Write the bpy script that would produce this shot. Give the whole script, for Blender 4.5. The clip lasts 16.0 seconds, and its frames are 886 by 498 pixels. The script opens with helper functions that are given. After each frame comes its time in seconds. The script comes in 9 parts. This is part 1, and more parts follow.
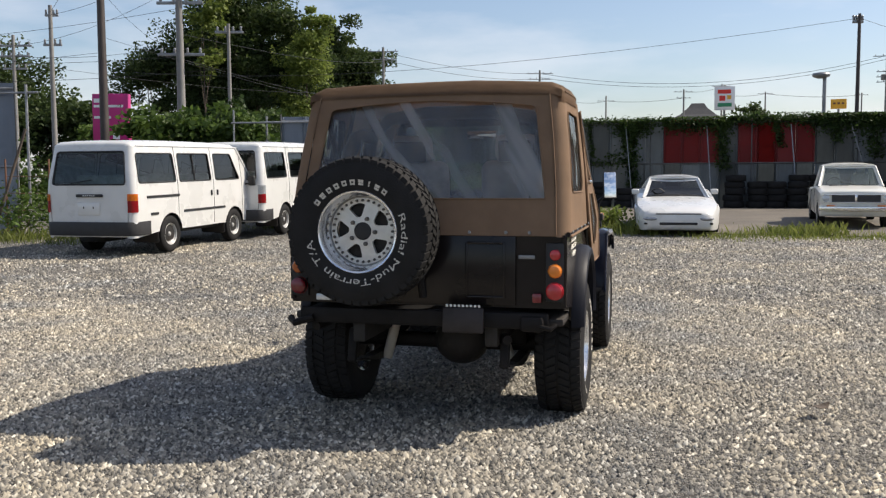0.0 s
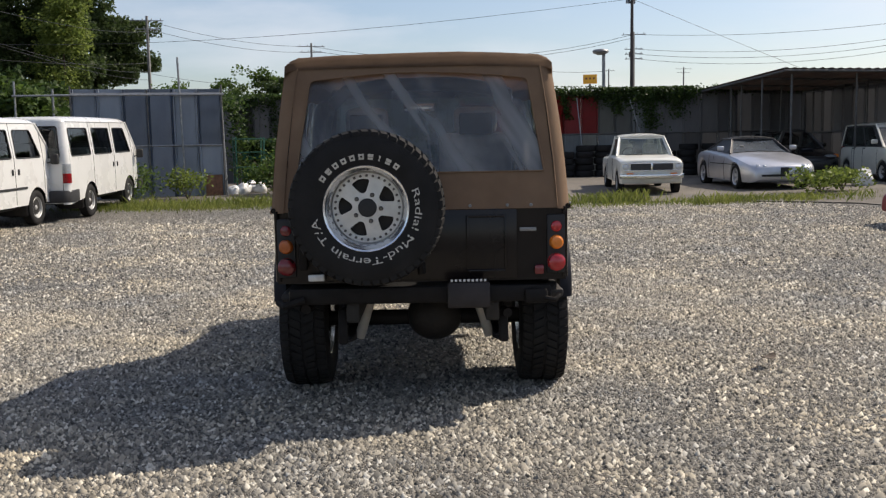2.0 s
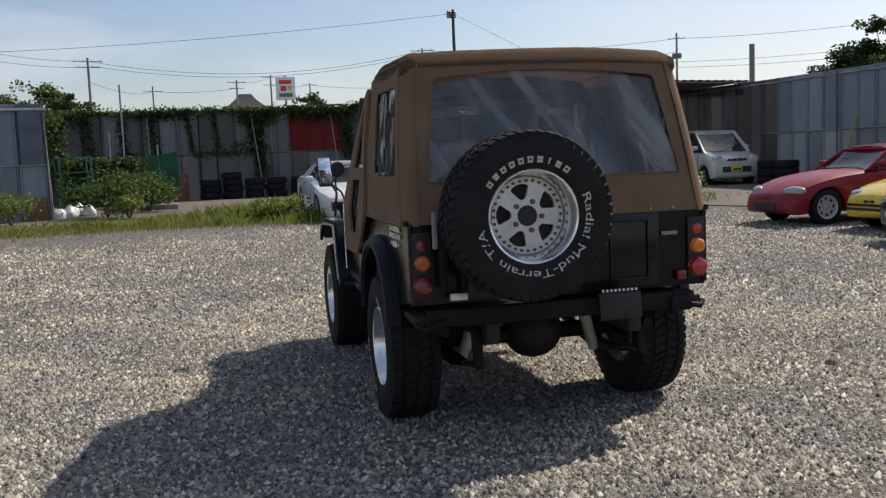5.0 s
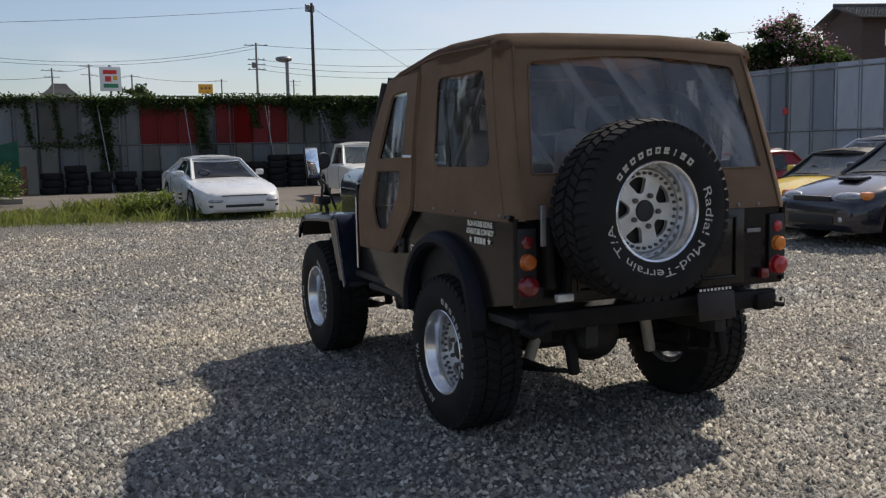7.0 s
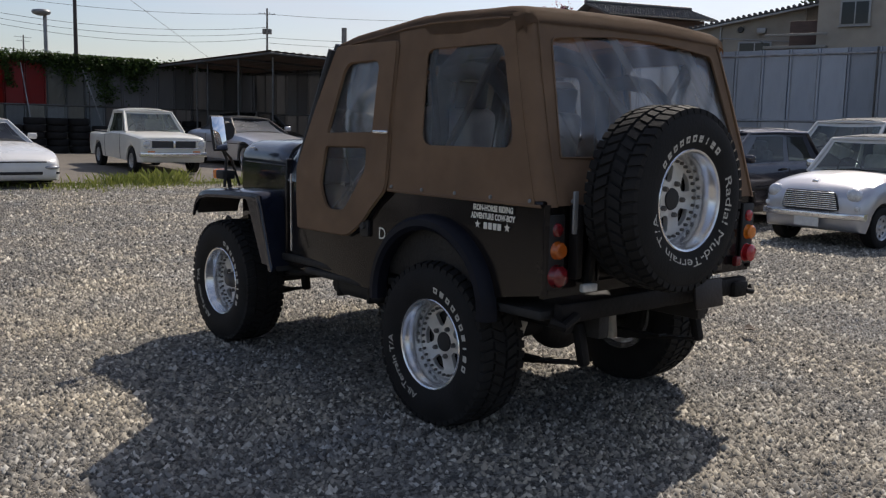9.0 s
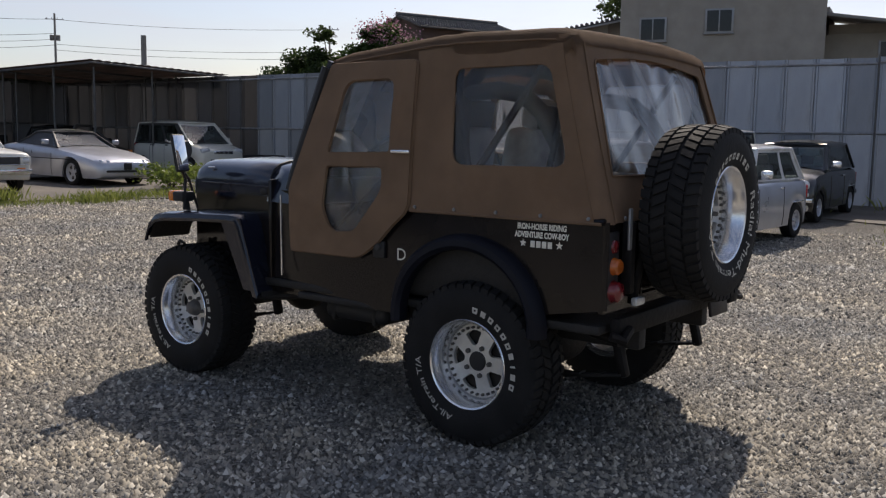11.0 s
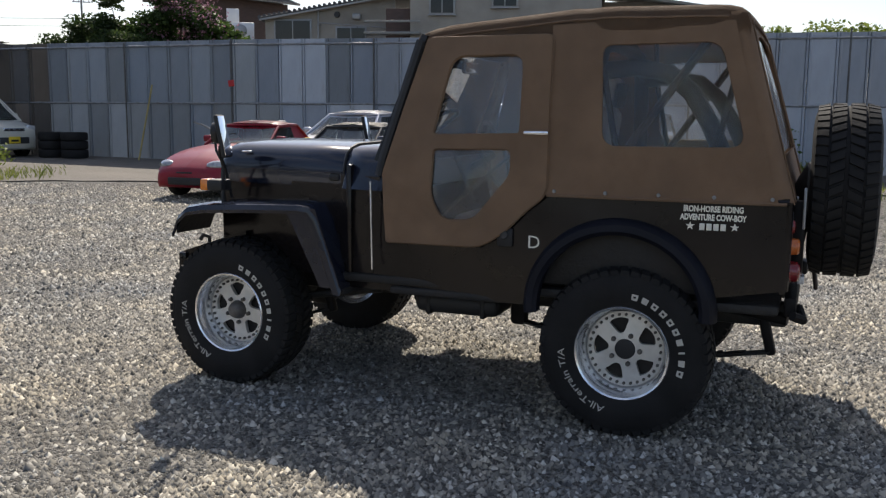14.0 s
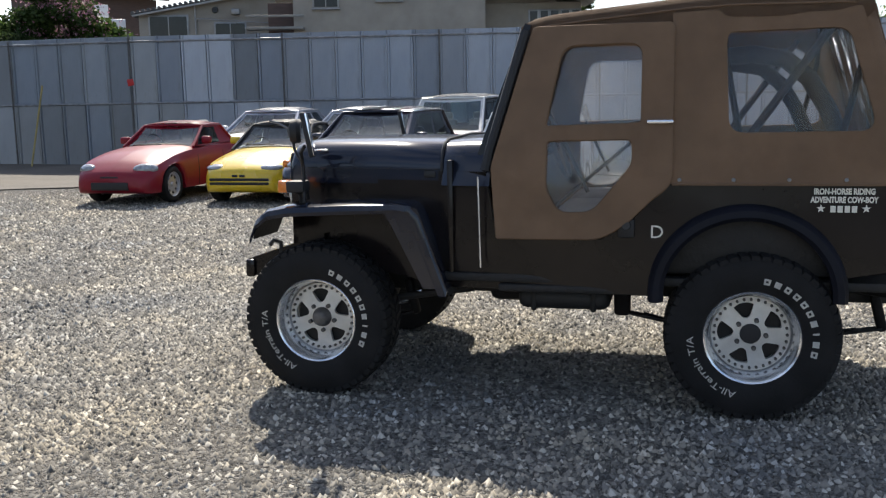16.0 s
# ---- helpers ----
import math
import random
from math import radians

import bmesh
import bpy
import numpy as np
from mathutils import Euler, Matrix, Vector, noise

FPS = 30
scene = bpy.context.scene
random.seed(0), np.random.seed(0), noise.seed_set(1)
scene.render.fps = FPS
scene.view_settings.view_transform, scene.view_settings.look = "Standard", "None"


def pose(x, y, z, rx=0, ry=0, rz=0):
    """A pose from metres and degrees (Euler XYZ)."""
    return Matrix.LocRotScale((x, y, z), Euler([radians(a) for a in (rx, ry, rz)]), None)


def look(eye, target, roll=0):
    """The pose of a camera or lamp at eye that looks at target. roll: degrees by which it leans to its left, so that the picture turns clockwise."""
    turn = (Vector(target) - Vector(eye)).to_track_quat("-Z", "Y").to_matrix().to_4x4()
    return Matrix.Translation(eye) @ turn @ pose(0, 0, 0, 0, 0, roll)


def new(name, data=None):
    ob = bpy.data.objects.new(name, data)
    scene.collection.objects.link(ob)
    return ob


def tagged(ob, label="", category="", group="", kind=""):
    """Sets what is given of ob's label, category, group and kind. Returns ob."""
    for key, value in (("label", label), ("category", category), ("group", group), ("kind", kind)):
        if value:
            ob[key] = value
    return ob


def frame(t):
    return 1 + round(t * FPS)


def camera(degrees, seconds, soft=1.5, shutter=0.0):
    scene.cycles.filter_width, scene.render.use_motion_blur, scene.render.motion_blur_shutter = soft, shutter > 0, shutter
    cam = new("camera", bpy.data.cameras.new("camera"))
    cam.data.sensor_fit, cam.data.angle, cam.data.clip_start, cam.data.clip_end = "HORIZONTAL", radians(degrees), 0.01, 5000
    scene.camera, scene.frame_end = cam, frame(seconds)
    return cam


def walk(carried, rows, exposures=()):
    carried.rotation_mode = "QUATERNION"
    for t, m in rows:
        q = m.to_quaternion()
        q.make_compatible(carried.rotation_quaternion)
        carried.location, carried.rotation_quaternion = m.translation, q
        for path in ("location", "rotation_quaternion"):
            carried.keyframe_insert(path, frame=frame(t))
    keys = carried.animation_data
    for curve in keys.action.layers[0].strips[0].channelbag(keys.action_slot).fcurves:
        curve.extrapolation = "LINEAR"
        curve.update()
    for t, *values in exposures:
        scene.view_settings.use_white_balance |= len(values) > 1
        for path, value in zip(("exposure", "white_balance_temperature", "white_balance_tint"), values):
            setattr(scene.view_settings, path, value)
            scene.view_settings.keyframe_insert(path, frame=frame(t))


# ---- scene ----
cam = camera(51.7, 16.0, soft=1.25)
METRES, EYE, TILT, LEAN, TURN = 9.27, 1.345, 0.0, 0.0, 0.0
ROWS = [
    (0.0, 0.0, 0.0, 0.0, -0.02, -4.5, 0.26),
    (0.5, -0.0344, -0.002, -0.0001, -3.43, -5.49, 0.11),
    (1.0, -0.0618, 0.0051, -0.0012, -6.05, -6.2, 0.16),
    (1.5, -0.0903, 0.0184, -0.0002, -9.71, -6.2, 0.25),
    (2.0, -0.1246, 0.0249, 0.0009, -14.53, -6.27, 1.04),
    (2.5, -0.1525, 0.0403, -0.0007, -15.64, -5.87, 0.45),
    (3.0, -0.1787, 0.0577, -0.0004, -17.54, -5.83, 0.27),
    (5.5, -0.3053, 0.1567, -0.0003, -31.11, -5.69, 2.02),
    (6.0, -0.3281, 0.1819, -0.0018, -34.24, -5.94, 1.27),
    (6.5, -0.3517, 0.2049, -0.0009, -36.85, -6.65, 1.37),
    (7.0, -0.3682, 0.2361, -0.0015, -38.84, -6.03, 1.15),
    (7.5, -0.3875, 0.2627, -0.002, -43.6, -6.39, 1.12),
    (8.0, -0.4058, 0.2887, -0.0009, -48.17, -7.26, 0.9),
    (8.5, -0.4145, 0.3185, -0.0009, -51.26, -7.56, -0.37),
    (11.0, -0.4784, 0.4425, 0.0017, -66.6, -6.67, -0.9),
    (11.5, -0.4781, 0.4734, 0.0023, -69.33, -6.52, -0.51),
    (12.0, -0.4811, 0.5029, 0.0008, -72.81, -6.33, -0.14),
    (12.5, -0.4928, 0.5316, 0.0037, -74.63, -6.51, 0.94),
    (13.0, -0.492, 0.5624, 0.0037, -74.47, -6.36, 1.04),
    (13.5, -0.4944, 0.5918, 0.0023, -76.86, -7.08, 0.07),
    (14.0, -0.4994, 0.6238, 0.0038, -81.49, -8.23, -0.45),
    (14.5, -0.4925, 0.6542, 0.0043, -83.49, -8.36, -0.62),
    (15.0, -0.4988, 0.6839, 0.0038, -85.66, -8.24, -0.64),
    (15.5, -0.503, 0.7132, 0.0051, -88.02, -8.8, 0.22),
    (16.0, -0.4954, 0.7444, 0.0036, -89.83, -8.62, 1.0),
]
EXPOSURES = [(0.0, 0.47, 6600, 11), (2.5, 0.31, 6650, 12), (5.5, 0.18, 6520, 12), (7.0, 0.07, 6480, 12), (8.5, -0.02, 6460, 13), (11.0, 0.02, 6580, 15), (12.0, 0.08, 6560, 15), (13.0, 0.17, 6600, 14), (13.5, 0.18, 6500, 12), (14.0, 0.40, 6450, 11), (14.5, 0.82, 6450, 11), (15.0, 0.74, 6400, 10), (16.0, 0.66, 6350, 10)]
walk(cam, [(t, pose(0, 0, EYE, TILT, LEAN, TURN) @ pose(METRES * x, METRES * y, METRES * z, 90 + pitch, roll, yaw)) for t, x, y, z, yaw, pitch, roll in ROWS], EXPOSURES)

# ---------------------------------------------------------------- sky and sun
SUN_AZ, SUN_EL = math.atan2(0.187, 0.994), radians(44.7)
sun_way = Vector((math.cos(SUN_EL) * math.cos(SUN_AZ), math.cos(SUN_EL) * math.sin(SUN_AZ), math.sin(SUN_EL)))
world = bpy.data.worlds.new("sky")
scene.world = world
world.use_nodes = True
wn, wl = world.node_tree.nodes, world.node_tree.links
wn.clear()
w_out = wn.new("ShaderNodeOutputWorld")
w_bg = wn.new("ShaderNodeBackground")
w_sky = wn.new("ShaderNodeTexSky")
w_sky.sky_type = "NISHITA"
w_sky.sun_disc = False
w_sky.sun_elevation = SUN_EL
w_sky.sun_rotation = math.pi / 2 - SUN_AZ
w_sky.dust_density = 1.3
w_sky.ozone_density = 1.6
w_sky.air_density = 1.0
# thin high cloud
w_co = wn.new("ShaderNodeTexCoord")
w_map = wn.new("ShaderNodeMapping")
w_map.inputs["Scale"].default_value = (1.3, 1.3, 5.0)
w_no = wn.new("ShaderNodeTexNoise")
w_no.inputs["Scale"].default_value = 2.2
w_no.inputs["Detail"].default_value = 7
w_no.inputs["Roughness"].default_value = 0.55
w_ramp = wn.new("ShaderNodeValToRGB")
w_ramp.color_ramp.elements[0].position = 0.43
w_ramp.color_ramp.elements[0].color = (0, 0, 0, 1)
w_ramp.color_ramp.elements[1].position = 0.72
w_ramp.color_ramp.elements[1].color = (0.62, 0.62, 0.62, 1)
w_mix = wn.new("ShaderNodeMixRGB")
w_mix.inputs["Color2"].default_value = (6.6, 6.9, 7.3, 1)
wl.new(w_co.outputs["Generated"], w_map.inputs["Vector"])
wl.new(w_map.outputs["Vector"], w_no.inputs["Vector"])
wl.new(w_no.outputs["Fac"], w_ramp.inputs["Fac"])
wl.new(w_ramp.outputs["Color"], w_mix.inputs["Fac"])
wl.new(w_sky.outputs["Color"], w_mix.inputs["Color1"])
w_tone = wn.new("ShaderNodeMixRGB")
w_tone.blend_type = "MULTIPLY"
w_tone.inputs["Fac"].default_value = 1.0
w_tone.inputs["Color2"].default_value = (1.0, 0.985, 1.0, 1)
wl.new(w_mix.outputs["Color"], w_tone.inputs["Color1"])
wl.new(w_tone.outputs["Color"], w_bg.inputs["Color"])
w_bg.inputs["Strength"].default_value = 0.105
wl.new(w_bg.outputs["Background"], w_out.inputs["Surface"])

sun_data = bpy.data.lights.new("sun", "SUN")
sun_data.energy = 4.2
sun_data.angle = radians(0.6)
sun_data.color = (1.0, 0.915, 0.78)
sun_ob = new("sun", sun_data)
sun_ob.matrix_world = look(sun_way * 60, (0, 0, 0))


# ---------------------------------------------------------------- materials
def surface(name, col, rough=0.5, metal=0.0, var=0.18, scale=6.0, bump=0.1, bscale=60.0, col2=None, stain=0.0, stain_col=(0.1, 0.07, 0.05), stain_scale=1.2, coat=0.0, piece=0.0, spec=0.5, stretch=(1, 1, 1), through_light=0.0):
    """A procedural surface: two scales of colour variation, roughness variation, relief."""
    m = bpy.data.materials.new(name)
    m.use_nodes = True
    n, l = m.node_tree.nodes, m.node_tree.links
    p = n["Principled BSDF"]
    co = n.new("ShaderNodeTexCoord")
    mp = n.new("ShaderNodeMapping")
    mp.inputs["Scale"].default_value = stretch
    l.new(co.outputs["Object"], mp.inputs["Vector"])
    a = n.new("ShaderNodeTexNoise")
    a.inputs["Scale"].default_value = scale
    a.inputs["Detail"].default_value = 6
    l.new(mp.outputs["Vector"], a.inputs["Vector"])
    mix = n.new("ShaderNodeMixRGB")
    c2 = col2 or tuple(min(1, c * (1 + var)) for c in col)
    c1 = col if col2 else tuple(c * (1 - var) for c in col)
    mix.inputs["Color1"].default_value = (*c1, 1)
    mix.inputs["Color2"].default_value = (*c2, 1)
    ramp = n.new("ShaderNodeValToRGB")
    ramp.color_ramp.elements[0].position = 0.32
    ramp.color_ramp.elements[1].position = 0.68
    l.new(a.outputs["Fac"], ramp.inputs["Fac"])
    l.new(ramp.outputs["Color"], mix.inputs["Fac"])
    out = mix.outputs["Color"]
    if stain:
        s = n.new("ShaderNodeTexNoise")
        s.inputs["Scale"].default_value = stain_scale
        s.inputs["Detail"].default_value = 9
        s.inputs["Roughness"].default_value = 0.7
        l.new(mp.outputs["Vector"], s.inputs["Vector"])
        r = n.new("ShaderNodeValToRGB")
        r.color_ramp.elements[0].position = 0.48
        r.color_ramp.elements[1].position = 0.75
        r.color_ramp.elements[1].color = (stain, stain, stain, 1)
        l.new(s.outputs["Fac"], r.inputs["Fac"])
        m2 = n.new("ShaderNodeMixRGB")
        m2.inputs["Color2"].default_value = (*stain_col, 1)
        l.new(r.outputs["Color"], m2.inputs["Fac"])
        l.new(out, m2.inputs["Color1"])
        out = m2.outputs["Color"]
    if piece:
        oi = n.new("ShaderNodeObjectInfo")
        mr = n.new("ShaderNodeMapRange")
        mr.inputs["To Min"].default_value = 1 - piece
        mr.inputs["To Max"].default_value = 1 + piece
        l.new(oi.outputs["Random"], mr.inputs["Value"])
        hv = n.new("ShaderNodeHueSaturation")
        l.new(mr.outputs["Result"], hv.inputs["Value"])
        l.new(out, hv.inputs["Color"])
        out = hv.outputs["Color"]
    l.new(out, p.inputs["Base Color"])
    rr = n.new("ShaderNodeMapRange")
    rr.inputs["To Min"].default_value = max(0.02, rough * 0.8)
    rr.inputs["To Max"].default_value = min(1, rough * 1.2)
    l.new(a.outputs["Fac"], rr.inputs["Value"])
    l.new(rr.outputs["Result"], p.inputs["Roughness"])
    p.inputs["Metallic"].default_value = metal
    p.inputs["Coat Weight"].default_value = coat
    p.inputs["Coat Roughness"].default_value = 0.06
    p.inputs["Specular IOR Level"].default_value = spec
    if bump:
        b = n.new("ShaderNodeTexNoise")
        b.inputs["Scale"].default_value = bscale
        b.inputs["Detail"].default_value = 4
        l.new(mp.outputs["Vector"], b.inputs["Vector"])
        bu = n.new("ShaderNodeBump")
        bu.inputs["Strength"].default_value = bump
        bu.inputs["Distance"].default_value = 0.02
        l.new(b.outputs["Fac"], bu.inputs["Height"])
        l.new(bu.outputs["Normal"], p.inputs["Normal"])
    if through_light:
        tl = n.new("ShaderNodeBsdfTranslucent")
        l.new(out, tl.inputs["Color"])
        mx = n.new("ShaderNodeMixShader")
        mx.inputs["Fac"].default_value = through_light
        l.new(p.outputs["BSDF"], mx.inputs[1])
        l.new(tl.outputs["BSDF"], mx.inputs[2])
        l.new(mx.outputs["Shader"], n["Material Output"].inputs["Surface"])
    return m


def glass(name, tint, gloss_rough=0.02, ior=1.5, haze=0.0, haze_col=(0.6, 0.62, 0.65), wrinkle=0.0, sheen_slant=None, fold=(2.6, 2.6, 1.0)):
    """A thin pane: tinted see-through with mirror gloss by Fresnel; haze: clouded share, on some panes with sheen or
    glare painted into it; wrinkle: soft vinyl folds.
    """
    m = bpy.data.materials.new(name)
    m.use_nodes = True
    n, l = m.node_tree.nodes, m.node_tree.links
    n.clear()
    out = n.new("ShaderNodeOutputMaterial")
    tr = n.new("ShaderNodeBsdfTransparent")
    tr.inputs["Color"].default_value = (*tint, 1)
    gl = n.new("ShaderNodeBsdfGlossy")
    gl.inputs["Roughness"].default_value = gloss_rough
    fr = n.new("ShaderNodeFresnel")
    fr.inputs["IOR"].default_value = ior
    mx = n.new("ShaderNodeMixShader")
    l.new(fr.outputs["Fac"], mx.inputs["Fac"])
    l.new(gl.outputs["BSDF"], mx.inputs[2])
    see = tr.outputs["BSDF"]
    if haze:
        df = n.new("ShaderNodeBsdfDiffuse")
        df.inputs["Color"].default_value = (*haze_col, 1)
        tl = n.new("ShaderNodeBsdfTranslucent")
        tl.inputs["Color"].default_value = (*haze_col, 1)
        both = n.new("ShaderNodeMixShader")
        l.new(df.outputs["BSDF"], both.inputs[1])
        l.new(tl.outputs["BSDF"], both.inputs[2])
        co = n.new("ShaderNodeTexCoord")
        no = n.new("ShaderNodeTexNoise")
        no.inputs["Scale"].default_value = 3.0
        no.inputs["Detail"].default_value = 5
        # slanted pale bands paint the folds' sun and sky sheen into the haze
        if sheen_slant:
            ms = n.new("ShaderNodeMapping")
            ms.vector_type = "TEXTURE"
            ms.inputs["Rotation"].default_value = (0, radians(sheen_slant), 0)
            ms.inputs["Scale"].default_value = (0.34, 1.0, 3.4)
            l.new(co.outputs["Object"], ms.inputs["Vector"])
            l.new(ms.outputs["Vector"], no.inputs["Vector"])
            no.inputs["Detail"].default_value = 2
            no.inputs["Scale"].default_value = 2.6
        else:
            l.new(co.outputs["Object"], no.inputs["Vector"])
        mr = n.new("ShaderNodeMapRange")
        mr.inputs["From Min"].default_value = 0.50 if sheen_slant else 0.3
        mr.inputs["From Max"].default_value = 0.70 if sheen_slant else 0.75
        mr.inputs["To Min"].default_value = haze * (0.65 if sheen_slant else 0.45)
        mr.inputs["To Max"].default_value = min(0.95, haze * (2.7 if sheen_slant else 1.5))
        l.new(no.outputs["Fac"], mr.inputs["Value"])
        hz = n.new("ShaderNodeMixShader")
        l.new(mr.outputs["Result"], hz.inputs["Fac"])
        l.new(see, hz.inputs[1])
        l.new(both.outputs["Shader"], hz.inputs[2])
        see = hz.outputs["Shader"]
    if wrinkle:
        co = n.new("ShaderNodeTexCoord")
        mp = n.new("ShaderNodeMapping")
        mp.inputs["Scale"].default_value = fold
        mp.inputs["Rotation"].default_value = (0.35, 0.35, 0.2)
        l.new(co.outputs["Object"], mp.inputs["Vector"])
        no = n.new("ShaderNodeTexNoise")
        no.inputs["Scale"].default_value = 1.5
        no.inputs["Detail"].default_value = 1
        l.new(mp.outputs["Vector"], no.inputs["Vector"])
        bu = n.new("ShaderNodeBump")
        bu.inputs["Strength"].default_value = wrinkle
        bu.inputs["Distance"].default_value = 0.12
        l.new(no.outputs["Fac"], bu.inputs["Height"])
        l.new(bu.outputs["Normal"], gl.inputs["Normal"])
        l.new(bu.outputs["Normal"], fr.inputs["Normal"])
    l.new(see, mx.inputs[1])
    l.new(mx.outputs["Shader"], out.inputs["Surface"])
    return m


def leaf_mat(name, c1, c2, scale=1.5):
    """Leaves: diffuse with light passing through, varied from leaf to leaf and over the crown."""
    m = bpy.data.materials.new(name)
    m.use_nodes = True
    n, l = m.node_tree.nodes, m.node_tree.links
    n.clear()
    out = n.new("ShaderNodeOutputMaterial")
    geo = n.new("ShaderNodeNewGeometry")
    no = n.new("ShaderNodeTexNoise")
    no.inputs["Scale"].default_value = scale
    co = n.new("ShaderNodeTexCoord")
    l.new(co.outputs["Object"], no.inputs["Vector"])
    ad = n.new("ShaderNodeMath")
    ad.operation = "MULTIPLY_ADD"
    ad.inputs[1].default_value = 0.6
    l.new(geo.outputs["Random Per Island"], ad.inputs[0])
    l.new(no.outputs["Fac"], ad.inputs[2])
    mr = n.new("ShaderNodeMapRange")
    mr.inputs["From Min"].default_value = 0.35
    mr.inputs["From Max"].default_value = 1.15
    l.new(ad.outputs["Value"], mr.inputs["Value"])
    mix = n.new("ShaderNodeMixRGB")
    mix.inputs["Color1"].default_value = (*c1, 1)
    mix.inputs["Color2"].default_value = (*c2, 1)
    l.new(mr.outputs["Result"], mix.inputs["Fac"])
    p = n.new("ShaderNodeBsdfPrincipled")
    p.inputs["Roughness"].default_value = 0.55
    p.inputs["Specular IOR Level"].default_value = 0.3
    l.new(mix.outputs["Color"], p.inputs["Base Color"])
    tl = n.new("ShaderNodeBsdfTranslucent")
    l.new(mix.outputs["Color"], tl.inputs["Color"])
    mx = n.new("ShaderNodeMixShader")
    mx.inputs["Fac"].default_value = 0.45
    l.new(p.outputs["BSDF"], mx.inputs[1])
    l.new(tl.outputs["BSDF"], mx.inputs[2])
    l.new(mx.outputs["Shader"], out.inputs["Surface"])
    return m


M_CANVAS = surface("tan_canvas", (0.212, 0.137, 0.086), 0.85, var=0.12, scale=5, bump=0.10, bscale=240, stain=0.35, stain_col=(0.125, 0.072, 0.040), stain_scale=2.2, spec=0.25, through_light=0.12)
# base lifted for lens veil, reddened for ground mirrored in the gloss
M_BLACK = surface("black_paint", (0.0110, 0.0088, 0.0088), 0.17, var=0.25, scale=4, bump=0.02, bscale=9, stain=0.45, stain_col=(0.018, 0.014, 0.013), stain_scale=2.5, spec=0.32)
M_NAVY = surface("blue_black_paint", (0.011, 0.014, 0.026), 0.16, var=0.2, scale=4, bump=0.02, bscale=7, stain=0.25, stain_col=(0.014, 0.014, 0.016), stain_scale=3, coat=0.25, spec=0.4)
M_UNDER = surface("underside_black", (0.016, 0.015, 0.014), 0.7, var=0.4, scale=9, bump=0.3, bscale=40, stain=0.4, stain_col=(0.05, 0.03, 0.02))
# rubber base carries a small lift that stands for lens veil
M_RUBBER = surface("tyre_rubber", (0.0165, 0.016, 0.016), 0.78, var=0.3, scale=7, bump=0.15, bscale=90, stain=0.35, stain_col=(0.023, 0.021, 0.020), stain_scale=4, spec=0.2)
M_SEAL = surface("black_rubber_trim", (0.016, 0.016, 0.017), 0.6, var=0.2, scale=20, bump=0.1, bscale=80)
M_ALLOY = surface("machined_alloy", (0.66, 0.65, 0.62), 0.42, 0.45, var=0.10, scale=14, bump=0.06, bscale=60, stain=0.3, stain_col=(0.42, 0.40, 0.37), stain_scale=6)
M_PLATEBACK = surface("dull_brown_metal", (0.026, 0.020, 0.019), 0.5, 0.3, var=0.3, scale=14, bump=0.1, bscale=50)
M_CHROME = surface("polished_lip", (0.80, 0.81, 0.83), 0.20, 0.85, var=0.06, scale=10, bump=0.02, bscale=30)
M_CASTGREY = surface("dull_cast_metal", (0.16, 0.15, 0.14), 0.6, 0.7, var=0.3, scale=16, bump=0.2, bscale=60)
M_SHOCK = surface("silver_damper_paint", (0.5, 0.47, 0.42), 0.5, 0.2, var=0.2, scale=18, bump=0.1, bscale=60, stain=0.5, stain_col=(0.2, 0.14, 0.09), stain_scale=9)
M_WHITELET = surface("raised_white_letters", (0.52, 0.50, 0.45), 0.7, var=0.12, scale=40, bump=0)
M_DECAL = surface("pale_decal", (0.78, 0.75, 0.66), 0.6, var=0.08, scale=40, bump=0)
M_REDLENS = surface("red_lens", (0.42, 0.012, 0.018), 0.14, var=0.12, scale=30, bump=0.1, bscale=120, coat=0.8)
M_REDDARK = surface("dark_red_lens", (0.16, 0.010, 0.014), 0.2, var=0.12, scale=30, bump=0.1, bscale=120, coat=0.6)
M_FLARE = surface("dull_blue_black_flare", (0.010, 0.011, 0.017), 0.5, var=0.2, scale=6, bump=0.05, bscale=30, spec=0.15)
# black raised slightly in colour for the same lens veil
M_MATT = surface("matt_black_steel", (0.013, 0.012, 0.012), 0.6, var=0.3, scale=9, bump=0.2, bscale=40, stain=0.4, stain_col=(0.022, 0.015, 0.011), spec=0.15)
M_AMBERDARK = surface("dull_amber_lens", (0.42, 0.10, 0.015), 0.2, var=0.15, scale=30, bump=0.1, bscale=120, coat=0.5)
M_AMBER = surface("amber_lens", (0.75, 0.21, 0.02), 0.14, var=0.12, scale=30, bump=0.1, bscale=120, coat=0.8)
M_CLEAR = surface("lamp_lens_clear", (0.62, 0.64, 0.66), 0.12, 0.35, var=0.15, scale=40, bump=0.25, bscale=160, coat=0.8)
M_VINYL = glass("clear_vinyl", (0.84, 0.86, 0.88), 0.09, 1.70, haze=0.21, haze_col=(0.66, 0.67, 0.69), wrinkle=0.7)
M_VINYLDARK = glass("quarter_vinyl", (0.80, 0.81, 0.83), 0.08, 1.48, haze=0.13, haze_col=(0.66, 0.67, 0.68), wrinkle=0.8)
# real clouding, with the sheen on its folds laid in as pale bands
M_VINYLREAR = glass("clouded_rear_vinyl", (0.78, 0.79, 0.80), 0.13, 1.7, haze=0.165, haze_col=(0.78, 0.79, 0.80), wrinkle=0.6, sheen_slant=-32, fold=(2.6, 2.6, 0.7))
M_GLASS = glass("car_glass", (0.34, 0.40, 0.40), 0.01, 1.55, haze=0.05, haze_col=(0.5, 0.56, 0.56))
